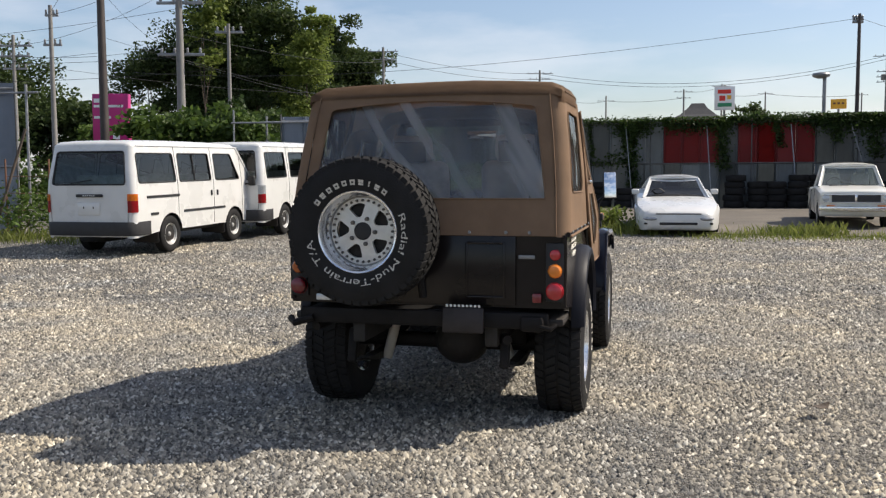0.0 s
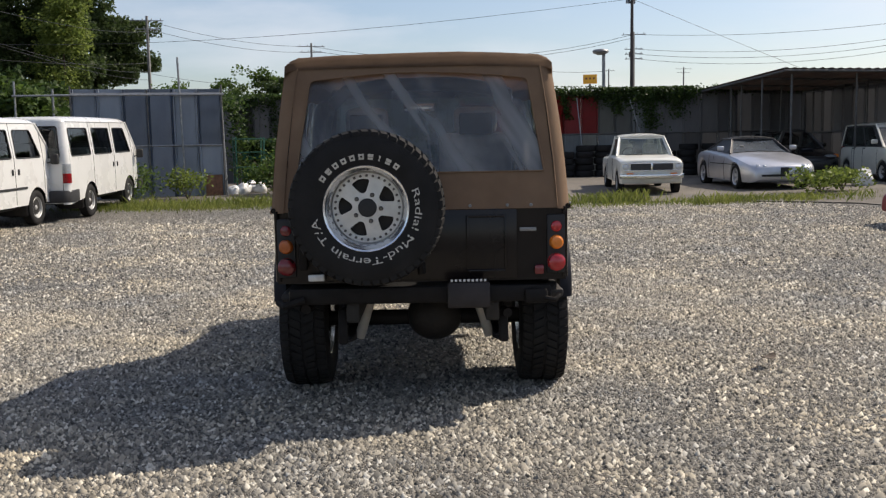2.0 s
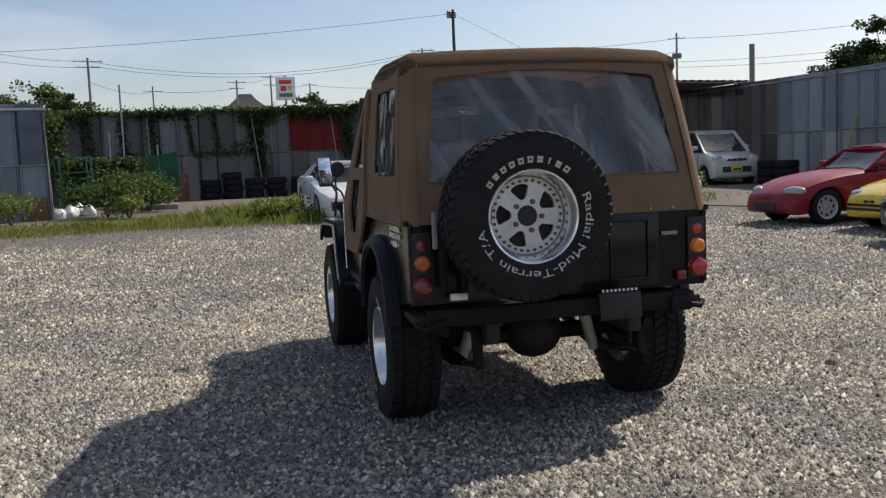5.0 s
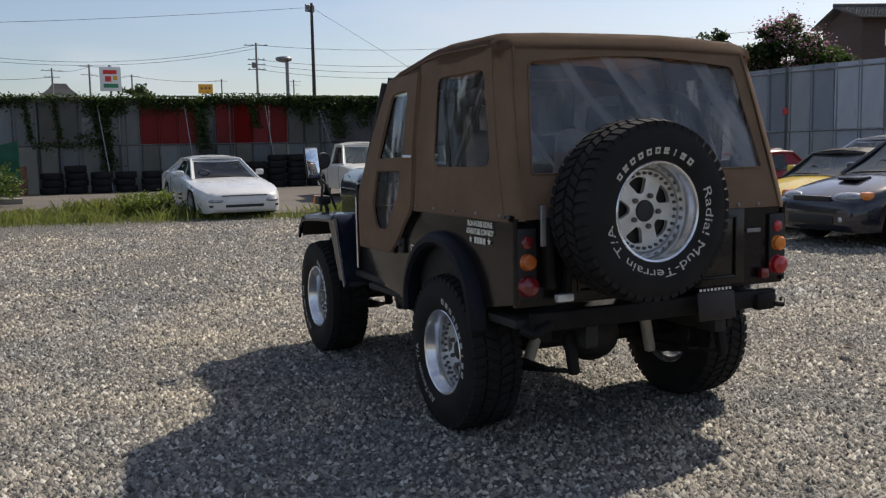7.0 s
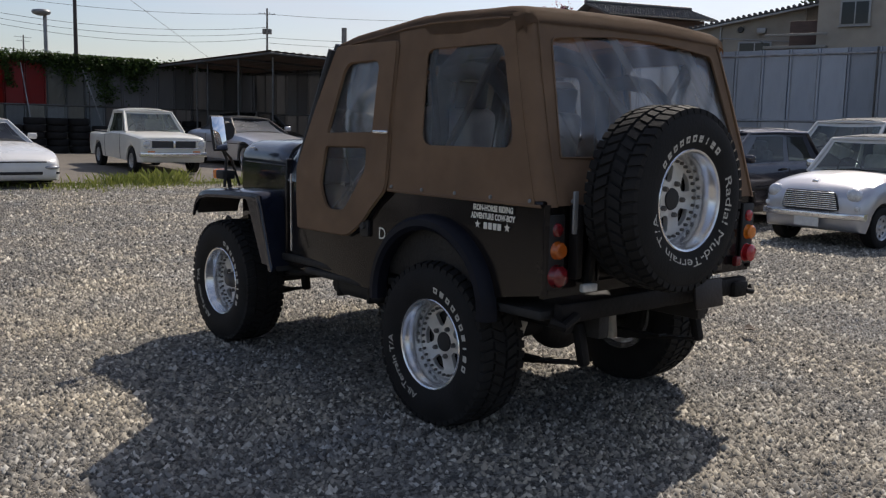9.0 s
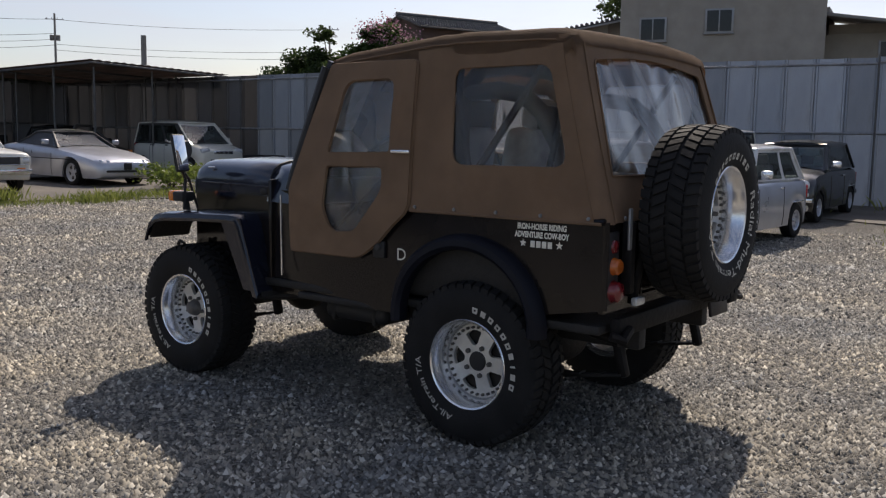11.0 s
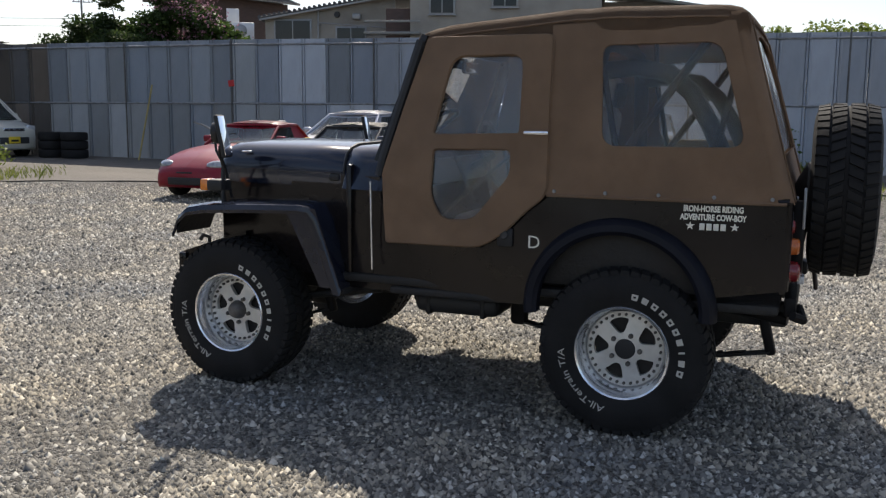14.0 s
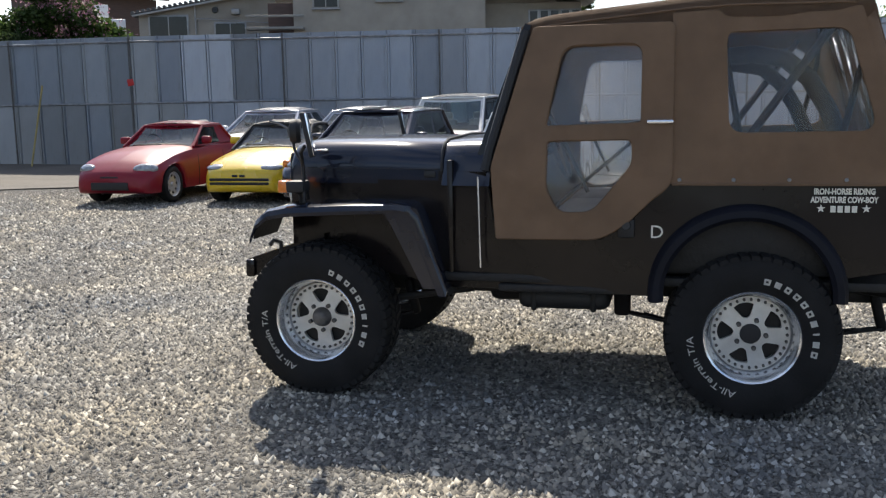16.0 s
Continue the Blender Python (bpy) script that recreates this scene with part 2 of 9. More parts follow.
# dust haze tinted teal to paint in the sky glare on the glass
M_GLASSCLEAR = glass("dusty_windscreen", (0.56, 0.70, 0.68), 0.01, 1.7, haze=0.17, haze_col=(0.55, 0.64, 0.63))
M_GLASSDARK = glass("dark_glass", (0.15, 0.18, 0.19), 0.01, 1.5)
M_GLASSVAN = glass("van_glass", (0.44, 0.52, 0.51), 0.01, 1.6)
M_MIRROR = surface("mirror_face", (0.86, 0.88, 0.9), 0.03, 1.0, var=0.01, scale=3, bump=0)
M_SEATGREY = surface("grey_seat_cloth", (0.50, 0.49, 0.47), 0.85, var=0.2, scale=12, bump=0.25, bscale=200)
M_DASH = surface("pale_dashboard", (0.26, 0.27, 0.27), 0.7, var=0.2, scale=8, bump=0.1, bscale=90)
M_SEATBLK = surface("black_seat_vinyl", (0.03, 0.03, 0.032), 0.55, var=0.2, scale=10, bump=0.15, bscale=150)
M_WHITECAR = surface("white_car_paint", (0.64, 0.64, 0.625), 0.28, var=0.05, scale=2, bump=0.01, bscale=6, stain=0.3, stain_col=(0.52, 0.50, 0.46), stain_scale=1.6, coat=0.5)
M_CREAM = surface("aged_white_paint", (0.70, 0.69, 0.63), 0.35, var=0.06, scale=3, bump=0.01, bscale=6, stain=0.35, stain_col=(0.45, 0.41, 0.34), stain_scale=2, coat=0.4)
M_SILVER = surface("silver_car_paint", (0.50, 0.51, 0.55), 0.3, 0.55, var=0.08, scale=3, bump=0.01, bscale=6, coat=0.5)
M_REDCAR = surface("faded_red_paint", (0.215, 0.008, 0.020), 0.36, var=0.12, scale=2, bump=0.01, bscale=6, stain=0.2, stain_col=(0.25, 0.03, 0.05), stain_scale=1.5, coat=0.15, spec=0.3)
M_YELLOW = surface("yellow_car_paint", (0.72, 0.50, 0.025), 0.28, var=0.06, scale=2, bump=0.01, bscale=6, coat=0.5)
M_DARKCAR = surface("dark_blue_paint", (0.018, 0.017, 0.028), 0.22, 0.2, var=0.12, scale=3, bump=0.01, bscale=6, coat=0.8)
M_BLACKCAR = surface("black_car_paint", (0.016, 0.017, 0.018), 0.25, var=0.15, scale=3, bump=0.01, bscale=6, coat=0.6)
M_BEIGECAR = surface("pale_beige_paint", (0.58, 0.57, 0.50), 0.3, var=0.05, scale=3, bump=0.01, bscale=6, coat=0.5)
M_PLASTIC = surface("dark_plastic", (0.035, 0.036, 0.038), 0.6, var=0.2, scale=14, bump=0.1, bscale=90)
M_SMOKED = surface("covered_headlamp", (0.30, 0.31, 0.32), 0.1, 0.3, var=0.3, scale=20, bump=0.1, bscale=90, coat=0.9)
M_GREYPLASTIC = surface("dark_bumper_plastic", (0.024, 0.024, 0.026), 0.6, var=0.2, scale=14, bump=0.1, bscale=90)
M_STEELRIM = surface("steel_wheel_paint", (0.42, 0.42, 0.41), 0.45, 0.3, var=0.15, scale=14, bump=0.05, bscale=40, stain=0.4, stain_col=(0.16, 0.12, 0.09), stain_scale=8)
M_PLATE = surface("blank_white_plate", (0.7, 0.7, 0.68), 0.5, var=0.06, scale=20, bump=0)
M_PLATEY = surface("yellow_plate", (0.75, 0.56, 0.04), 0.5, var=0.06, scale=20, bump=0)
M_RUST = surface("rusty_steel", (0.20, 0.10, 0.06), 0.8, 0.2, var=0.4, scale=14, bump=0.3, bscale=60)
M_GALV = surface("galvanised_tube", (0.27, 0.28, 0.29), 0.5, 0.6, var=0.2, scale=9, bump=0.08, bscale=70, stain=0.4, stain_col=(0.16, 0.11, 0.08), stain_scale=5)
M_CONCRETE = surface("concrete", (0.25, 0.232, 0.205), 0.9, var=0.15, scale=2, bump=0.3, bscale=40, stain=0.4, stain_col=(0.2, 0.19, 0.17), stain_scale=0.8)
M_POLE = surface("concrete_pole", (0.21, 0.205, 0.195), 0.85, var=0.12, scale=3, bump=0.2, bscale=40)
M_POLEBROWN = surface("brown_steel_pole", (0.062, 0.050, 0.046), 0.6, 0.2, var=0.2, scale=3, bump=0.1, bscale=40)
M_WIRE = surface("black_cable", (0.02, 0.02, 0.022), 0.6, var=0.1, scale=5, bump=0)
M_BARK = surface("bark", (0.10, 0.075, 0.055), 0.95, var=0.35, scale=8, bump=0.6, bscale=18, stretch=(1, 1, 0.3))


# ---------------------------------------------------------------- mesh tools
def thing(name, m, label, category, group="", kind=""):
    """A thing: an Empty at its base that its parts hang from."""
    e = new(name)
    e.empty_display_size = 0.1
    e.matrix_basis = m
    return tagged(e, label, category, group, kind)


def part(name, bm, material, parent, label="", smooth=True, m=None):
    """Links a bmesh as one mesh object under a thing or a part."""
    me = bpy.data.meshes.new(name)
    bmesh.ops.recalc_face_normals(bm, faces=bm.faces)
    bm.to_mesh(me)
    bm.free()
    me.materials.append(material)
    if smooth:
        me.polygons.foreach_set("use_smooth", [True] * len(me.polygons))
        me.set_sharp_from_angle(angle=radians(38))
    ob = new(name, me)
    ob.parent = parent
    if m is not None:
        ob.matrix_basis = m
    if label:
        tagged(ob, label)
    return ob


def again(ob, name, parent, m):
    """One more part that shares ob's mesh."""
    o = new(name, ob.data)
    o.parent = parent
    o.matrix_basis = m
    if "label" in ob:
        o["label"] = ob["label"]
    return o


def box(c, s, bevel=0.0, rot=None, seg=2, bm=None):
    """A bevelled block of centre c and full size s, added to bm."""
    one = bmesh.new()
    bmesh.ops.create_cube(one, size=1)
    bmesh.ops.scale(one, vec=s, verts=one.verts)
    if bevel:
        bmesh.ops.bevel(one, geom=one.edges[:], offset=min(bevel, min(s) * 0.45), segments=seg, profile=0.5, affect="EDGES")
    m = Matrix.Translation(c)
    if rot is not None:
        m = m @ Euler([radians(a) for a in rot]).to_matrix().to_4x4()
    bmesh.ops.transform(one, matrix=m, verts=one.verts)
    return merge(bm, one)


def merge(bm, one):
    if bm is None:
        return one
    me = bpy.data.meshes.new("t")
    one.to_mesh(me)
    one.free()
    bm.from_mesh(me)
    bpy.data.meshes.remove(me)
    return bm


def tube(pts, r, n=8, bm=None, caps=True, r2=None):
    """A round bar along points; r to r2 tapers."""
    one = bmesh.new()
    pts = [Vector(p) for p in pts]
    rings = []
    for i, p in enumerate(pts):
        d = (pts[min(i + 1, len(pts) - 1)] - pts[max(i - 1, 0)]).normalized()
        a = d.orthogonal().normalized() if i == 0 else (rings_a - d * rings_a.dot(d)).normalized()
        rings_a = a
        b = d.cross(a)
        k = r if r2 is None else r + (r2 - r) * i / (len(pts) - 1)
        rings.append([one.verts.new(p + (a * math.cos(t) + b * math.sin(t)) * k) for t in [2 * math.pi * j / n for j in range(n)]])
    for u, v in zip(rings, rings[1:]):
        for j in range(n):
            one.faces.new((u[j], u[(j + 1) % n], v[(j + 1) % n], v[j]))
    if caps:
        one.faces.new(rings[0])
        one.faces.new(rings[-1])
    return merge(bm, one)


def lathe(prof, n=48, axis="x", bm=None, closed=False, caps=True):
    """Turns a profile of (along, radius) about an axis."""
    one = bmesh.new()
    rings = []
    for a, r in prof:
        ring = []
        for j in range(n):
            t = 2 * math.pi * j / n
            c, s = r * math.cos(t), r * math.sin(t)
            ring.append(one.verts.new({"x": (a, c, s), "y": (c, a, s), "z": (c, s, a)}[axis]))
        rings.append(ring)
    pairs = list(zip(rings, rings[1:]))
    if closed:
        pairs.append((rings[-1], rings[0]))
    for u, v in pairs:
        for j in range(n):
            one.faces.new((u[j], u[(j + 1) % n], v[(j + 1) % n], v[j]))
    if caps and not closed:
        for ring, (a, r) in ((rings[0], prof[0]), (rings[-1], prof[-1])):
            if r > 1e-4:
                one.faces.new(ring)
    bmesh.ops.remove_doubles(one, verts=one.verts, dist=1e-5)
    return merge(bm, one)


def loft(rings, bm=None, closed=True, caps=True):
    """Skins rings of points of equal count."""
    one = bmesh.new()
    vs = [[one.verts.new(p) for p in ring] for ring in rings]
    for u, v in zip(vs, vs[1:]):
        k = len(u)
        for j in range(k if closed else k - 1):
            one.faces.new((u[j], u[(j + 1) % k], v[(j + 1) % k], v[j]))
    if caps:
        for ring in (vs[0], vs[-1]):
            one.faces.new(ring)
    return merge(bm, one)


def rounded(pts, r, n=5):
    """A closed polygon of 2D points with its corners rounded."""
    out = []
    k = len(pts)
    for i in range(k):
        p, a, b = Vector(pts[i]), Vector(pts[i - 1]), Vector(pts[(i + 1) % k])
        q = r if isinstance(r, (int, float)) else r[i]
        u, v = (a - p), (b - p)
        q = min(q, u.length * 0.48, v.length * 0.48)
        if q < 1e-4:
            out.append(tuple(p))
            continue
        s, e = p + u.normalized() * q, p + v.normalized() * q
        for j in range(n + 1):
            t = j / n
            w = s * (1 - t) ** 2 + p * 2 * t * (1 - t) + e * t * t
            out.append(tuple(w))
    return out


def sheet(outer, holes, place, thick=0.0, cuts=0, out=None):
    """A flat panel with holes in 2D, laid in space by place(u, v), and given thickness along its normals."""
    bm = bmesh.new()
    edges = []
    for loop in (outer, *holes):
        vs = [bm.verts.new((u, v, 0)) for u, v in loop]
        edges += [bm.edges.new((vs[i], vs[(i + 1) % len(vs)])) for i in range(len(vs))]
    bmesh.ops.triangle_fill(bm, use_beauty=True, use_dissolve=False, edges=edges, normal=(0, 0, 1))
    if cuts:
        bmesh.ops.subdivide_edges(bm, edges=[e for e in bm.edges if e.calc_length() > 0.2], cuts=cuts, use_grid_fill=True)
        bmesh.ops.triangulate(bm, faces=bm.faces)
    for v in bm.verts:
        v.co = Vector(place(v.co.x, v.co.y))
    bmesh.ops.recalc_face_normals(bm, faces=bm.faces)
    if thick:
        was = max(v.co.dot(Vector(out)) for v in bm.verts) if out else 0
        bmesh.ops.solidify(bm, geom=bm.faces[:], thickness=thick)
        if out:
            d = max(v.co.dot(Vector(out)) for v in bm.verts) - was
            bmesh.ops.translate(bm, vec=Vector(out) * -d, verts=bm.verts)
    return bm


def strip(loop, place, r, n=6):
    """A welt or rubber bead along a closed 2D loop."""
    pts = [place(u, v) for u, v in loop]
    pts.append(pts[0])
    return tube(pts, r, n, caps=False)


def text_mesh(words, size, name="t", bold=0.0):
    """The built-in font's outlines as a flat mesh: vertices and faces, centred on x."""
    cu = bpy.data.curves.new(name, "FONT")
    cu.body = words
    cu.size = size
    cu.align_x = "CENTER"
    cu.resolution_u = 3
    cu.offset = bold
    ob = bpy.data.objects.new(name, cu)
    scene.collection.objects.link(ob)
    bpy.context.view_layer.update()
    me = bpy.data.meshes.new_from_object(ob)
    vs = [v.co.copy() for v in me.vertices]
    fs = [tuple(p.vertices) for p in me.polygons]
    bpy.data.objects.remove(ob)
    bpy.data.curves.remove(cu)
    bpy.data.meshes.remove(me)
    return vs, fs


def text_part(name, words, size, place, material, parent, label="", bold=0.0):
    """Lettering laid in space by place(u, v): every letter a part of its own."""
    vs, fs = text_mesh(words, size, bold=bold)
    root = list(range(len(vs)))

    def top(k):
        while root[k] != k:
            k = root[k]
        return k
    for f in fs:
        for k in f[1:]:
            root[top(k)] = top(f[0])
    blobs = {}
    for f in fs:
        blobs.setdefault(top(f[0]), []).append(f)
    letters = []
    for b in sorted(blobs.values(), key=lambda b: min(vs[k].x for f in b for k in f)):
        lo, hi = min(vs[k].x for f in b for k in f), max(vs[k].x for f in b for k in f)
        if letters and lo < letters[-1][1] - 0.3 * (hi - lo):
            letters[-1] = (letters[-1][0], max(hi, letters[-1][1]), letters[-1][2] + b)
        else:
            letters.append((lo, hi, b))
    for lo, hi, b in letters:
        bm = bmesh.new()
        bv = {k: bm.verts.new(place(vs[k].x, vs[k].y)) for k in sorted({k for f in b for k in f})}
        for f in b:
            if len(set(f)) > 2:
                bm.faces.new([bv[k] for k in f])
        part(name, bm, material, parent, label, smooth=False)


def smooth01(t):
    t = min(1.0, max(0.0, t))
    return t * t * (3 - 2 * t)


def ground_z(x, y):
    """The lot rises very gently away from its middle."""
    return 0.28 * smooth01((math.hypot(x - 0.5, y - 6.5) - 6) / 16)


# ---------------------------------------------------------------- the soft-top off-roader
HEAD = 13.9
JEEP = pose(0.0533, 5.3955, 0, 0, 0, -HEAD)
jeep = thing("off_road_vehicle", JEEP, "black open off-roader with tan canvas top on gravel", "car")


def big_wheel(parent, name, m, words, bars, label, ring_r=0.247):
    """A wide mud tyre on a deep five-spoke alloy rim; the outer face looks along -x."""
    w = part(name, tyre_bm(), M_RUBBER, parent, label, m=m)
    lugs = tread_bm()
    part("tread", lugs, M_RUBBER, w, smooth=False)
    part("rim_lip", lathe([(-0.105, 0.200), (-0.118, 0.208), (-0.122, 0.204), (-0.118, 0.196), (-0.095, 0.190), (-0.085, 0.183), (-0.045, 0.178), (-0.030, 0.176), (0.10, 0.172), (0.118, 0.2), (0.11, 0.203)], 56, caps=False), M_CHROME, w, "polished deep-dish rim lip")
    # flat disc with five rounded windows, set deep behind the lip
    outer = [(0.165 * math.cos(t), 0.165 * math.sin(t)) for t in [2 * math.pi * i / 60 for i in range(60)]]
    holes = []
    for k in range(5):
        t0 = radians(4 + 72 * k)
        gap = [(rr * math.cos(t0 + dt), rr * math.sin(t0 + dt)) for rr, dt in ((0.074, -0.17), (0.074, 0.17), (0.136, 0.345), (0.143, 0.11), (0.143, -0.11), (0.136, -0.345))]
        holes.append(rounded(gap, [0.016, 0.016, 0.010, 0.02, 0.02, 0.010], 3))
    holes.append([(0.046 * math.cos(-t), 0.046 * math.sin(-t)) for t in [2 * math.pi * i / 24 for i in range(24)]])

    def face(u, v):
        return (-0.030 + 0.010 * min(1, math.hypot(u, v) / 0.14) ** 2, u, v)

    part("spoked_centre", sheet(outer, holes, face, 0.022), M_ALLOY, w, "bright five-spoke alloy centre")
    part("rim_ring", lathe([(-0.016, 0.160), (-0.022, 0.163), (-0.022, 0.169), (-0.012, 0.175), (-0.004, 0.160)], 56, closed=True), M_ALLOY, w)
    bolt = part("rim_bolt", lathe([(-0.036, 0.0), (-0.036, 0.0042), (-0.033, 0.0066), (-0.018, 0.0066)], 8, caps=False), M_CASTGREY, w, m=pose(0, 0.1555, 0))
    for i in range(1, 32):
        t = 2 * math.pi * i / 32
        again(bolt, "rim_bolt", w, pose(0, 0.1555 * math.cos(t), 0.1555 * math.sin(t)))
    nut = part("wheel_nut", lathe([(-0.046, 0.0), (-0.046, 0.007), (-0.042, 0.0105), (-0.020, 0.0115)], 10, caps=False), M_CASTGREY, w, "dull wheel nut", m=pose(0, 0.066 * math.cos(radians(40)), 0.066 * math.sin(radians(40))))
    for i in range(1, 5):
        t = radians(40 + 72 * i)
        again(nut, "wheel_nut", w, pose(0, 0.066 * math.cos(t), 0.066 * math.sin(t)))
    part("hub", lathe([(-0.036, 0.0), (-0.036, 0.036), (-0.034, 0.043), (-0.028, 0.0455), (0.09, 0.055), (0.09, 0.0)], 24), M_SEAL, w, "black hub centre")
    part("brake_drum", lathe([(0.012, 0.0), (0.012, 0.14), (0.06, 0.15), (0.09, 0.14), (0.09, 0.0)], 32), M_UNDER, w)
    # raised white lettering on the sidewall, written round the rim
    for text, mid, size, wide in words:
        def place(u, v, mid=mid, wide=wide):
            r = ring_r + v
            a = mid - u * wide / 0.275
            return (sidewall_x(r) - 0.0015, r * -math.cos(a), r * math.sin(a))
        text_part("sidewall_letter", text, size, place, M_WHITELET, w, "raised white letter")
    for mid, count in bars:
        for i in range(count):
            a0 = mid + ((count - 1) / 2 - i) * 0.176
            hw = 0.016 if i == 7 else 0.052
            o = [(-hw, 0), (hw, 0), (hw, 0.027), (-hw, 0.027)]
            cut = [] if i in (1, 6, 7, 8) else [[(-hw * 0.42, 0.009), (hw * 0.42, 0.009), (hw * 0.42, 0.018), (-hw * 0.42, 0.018)]]

            def ring(u, v, a0=a0):
                a, r = a0 - u, ring_r + v
                return (sidewall_x(r) - 0.0015, -r * math.cos(a), r * math.sin(a))
            part("sidewall_mark", sheet(o, cut, ring), M_WHITELET, w, "raised white sidewall mark", smooth=False)
    return w


TYRE_R, TYRE_H = 0.372, 0.135


def sidewall_x(r):
    """How far out the sidewall stands at a radius."""
    prof = [(0.195, -0.112), (0.215, -0.122), (0.245, -0.133), (0.275, -0.1365), (0.305, -0.134), (0.335, -0.127), (0.372, -0.112)]
    for (a, x0), (b, x1) in zip(prof, prof[1:]):
        if a <= r <= b:
            return x0 + (x1 - x0) * (r - a) / (b - a)
    return -0.112


def tyre_bm():
    half = [(0.195, -0.112), (0.215, -0.122), (0.245, -0.133), (0.275, -0.1365), (0.305, -0.134), (0.335, -0.127), (0.356, -0.116), (0.364, -0.100), (0.366, -0.05)]
    prof = [(x, r) for r, x in half] + [(-x, r) for r, x in reversed(half)]
    return lathe(prof, 72, caps=False)


def tread_bm():
    """Staggered mud blocks in two rows with shoulder lugs."""
    bm = bmesh.new()
    n = 50
    for i in range(n):
        for row, (x, wx, off, skew) in enumerate(((-0.098, 0.052, 0.0, 14), (-0.036, 0.060, 0.5, -24), (0.036, 0.060, 0.0, 24), (0.098, 0.052, 0.5, -14))):
            a = 2 * math.pi * (i + off) / n
            one = bmesh.new()
            bmesh.ops.create_cube(one, size=1)
            bmesh.ops.scale(one, vec=(wx, 0.037, 0.022), verts=one.verts)
            for v in one.verts:
                if v.co.z > 0:
                    v.co.x *= 0.9
                    v.co.y *= 0.86
                v.co.y += v.co.x * math.tan(radians(skew))
                if row in (0, 3) and abs(v.co.x + x) > 0.11:
                    v.co.z -= 0.012
            m = Matrix.Rotation(a, 4, "X") @ Matrix.Translation((x, 0, 0.366))
            bmesh.ops.transform(one, matrix=m, verts=one.verts)
            merge(bm, one)
    return bm


# wheels: the near-side pair face -x, the far pair are turned round
AT = [("All-Terrain T/A", 3.80, 0.042, 1.40)]
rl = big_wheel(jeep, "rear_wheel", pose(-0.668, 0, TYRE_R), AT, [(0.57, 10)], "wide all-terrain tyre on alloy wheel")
for nm, m in (("front_wheel", pose(-0.668, 2.03, TYRE_R, 10, 0, 0)), ("rear_wheel", pose(0.668, 0, TYRE_R, 0, 0, 180)), ("front_wheel", pose(0.668, 2.03, TYRE_R, 40, 0, 180))):
    o = again(rl, nm, jeep, m)
    if nm == "front_wheel":
        part("locking_hub", lathe([(-0.075, 0.0), (-0.075, 0.026), (-0.068, 0.036), (-0.045, 0.046), (-0.02, 0.052)], 20, caps=False), M_CASTGREY, o, "dull grey locking hub")
    for c in rl.children:
        k = again(c, c.name.split(".")[0], o, c.matrix_basis.copy())
spare = big_wheel(jeep, "spare_wheel", pose(-0.255, -0.848, 1.075, 0, 0, 90), [("Radial Mud-Terrain T/A", 5.00, 0.050, 1.92)], [(1.72, 10)], "spare mud-terrain tyre on alloy wheel", 0.234)


# --- tub
def arch(n=22, cy=0.03, cz=0.56, ry=0.362, rz=0.338, a0=-4, a1=184):
    return [(cy + ry * math.cos(radians(a0 + (a1 - a0) * i / n)), cz + rz * math.sin(radians(a0 + (a1 - a0) * i / n))) for i in range(n + 1)]


tub_outline = [(-0.645, 0.69), (-0.645, 1.058), (0.36, 1.058), (0.44, 0.985), (0.54, 0.875), (0.66, 0.80), (1.10, 0.79), (1.14, 0.84), (1.18, 1.095), (1.42, 1.095), (1.42, 0.545), (0.42, 0.545)] + arch()[1:-1] + [(-0.36, 0.64)]
for s in (-1, 1):
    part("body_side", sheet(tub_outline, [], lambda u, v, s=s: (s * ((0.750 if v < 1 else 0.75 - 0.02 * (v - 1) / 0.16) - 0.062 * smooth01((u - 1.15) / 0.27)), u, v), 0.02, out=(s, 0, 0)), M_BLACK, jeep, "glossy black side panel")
    # rolled upper rail
    part("body_rail", tube([(s * 0.752, -0.645, 1.052), (s * 0.752, 0.36, 1.052), (s * 0.752, 0.45, 0.972), (s * 0.752, 0.55, 0.868), (s * 0.752, 0.67, 0.80)], 0.014, 8), M_BLACK, jeep)
    # wheel-arch flare
    fl = bmesh.new()
    rings = []
    for a in range(-6, 188, 7):
        t = radians(a)
        ring = []
        for dr, dx in ((0.0, 0.0), (0.0, 0.055), (0.018, 0.072), (0.045, 0.068), (0.062, 0.048), (0.070, 0.0)):
            ring.append((s * (0.745 + dx), 0.03 + (0.350 + dr) * math.cos(t), 0.56 + (0.328 + dr) * math.sin(t)))
        rings.append(ring)
    loft(rings, fl, closed=False, caps=False)
    part("rear_flare", fl, M_FLARE, jeep, "blue-black rear wheel flare")
    # inner wheel box
    part("wheel_box", box((s * 0.60, 0.03, 0.80), (0.27, 0.86, 0.34), 0.05), M_UNDER, jeep)
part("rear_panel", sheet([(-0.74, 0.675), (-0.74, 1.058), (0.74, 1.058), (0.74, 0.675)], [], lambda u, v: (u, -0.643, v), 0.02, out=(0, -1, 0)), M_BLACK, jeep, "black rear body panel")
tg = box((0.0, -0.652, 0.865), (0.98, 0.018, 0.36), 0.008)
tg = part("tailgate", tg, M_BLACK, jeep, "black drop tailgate")
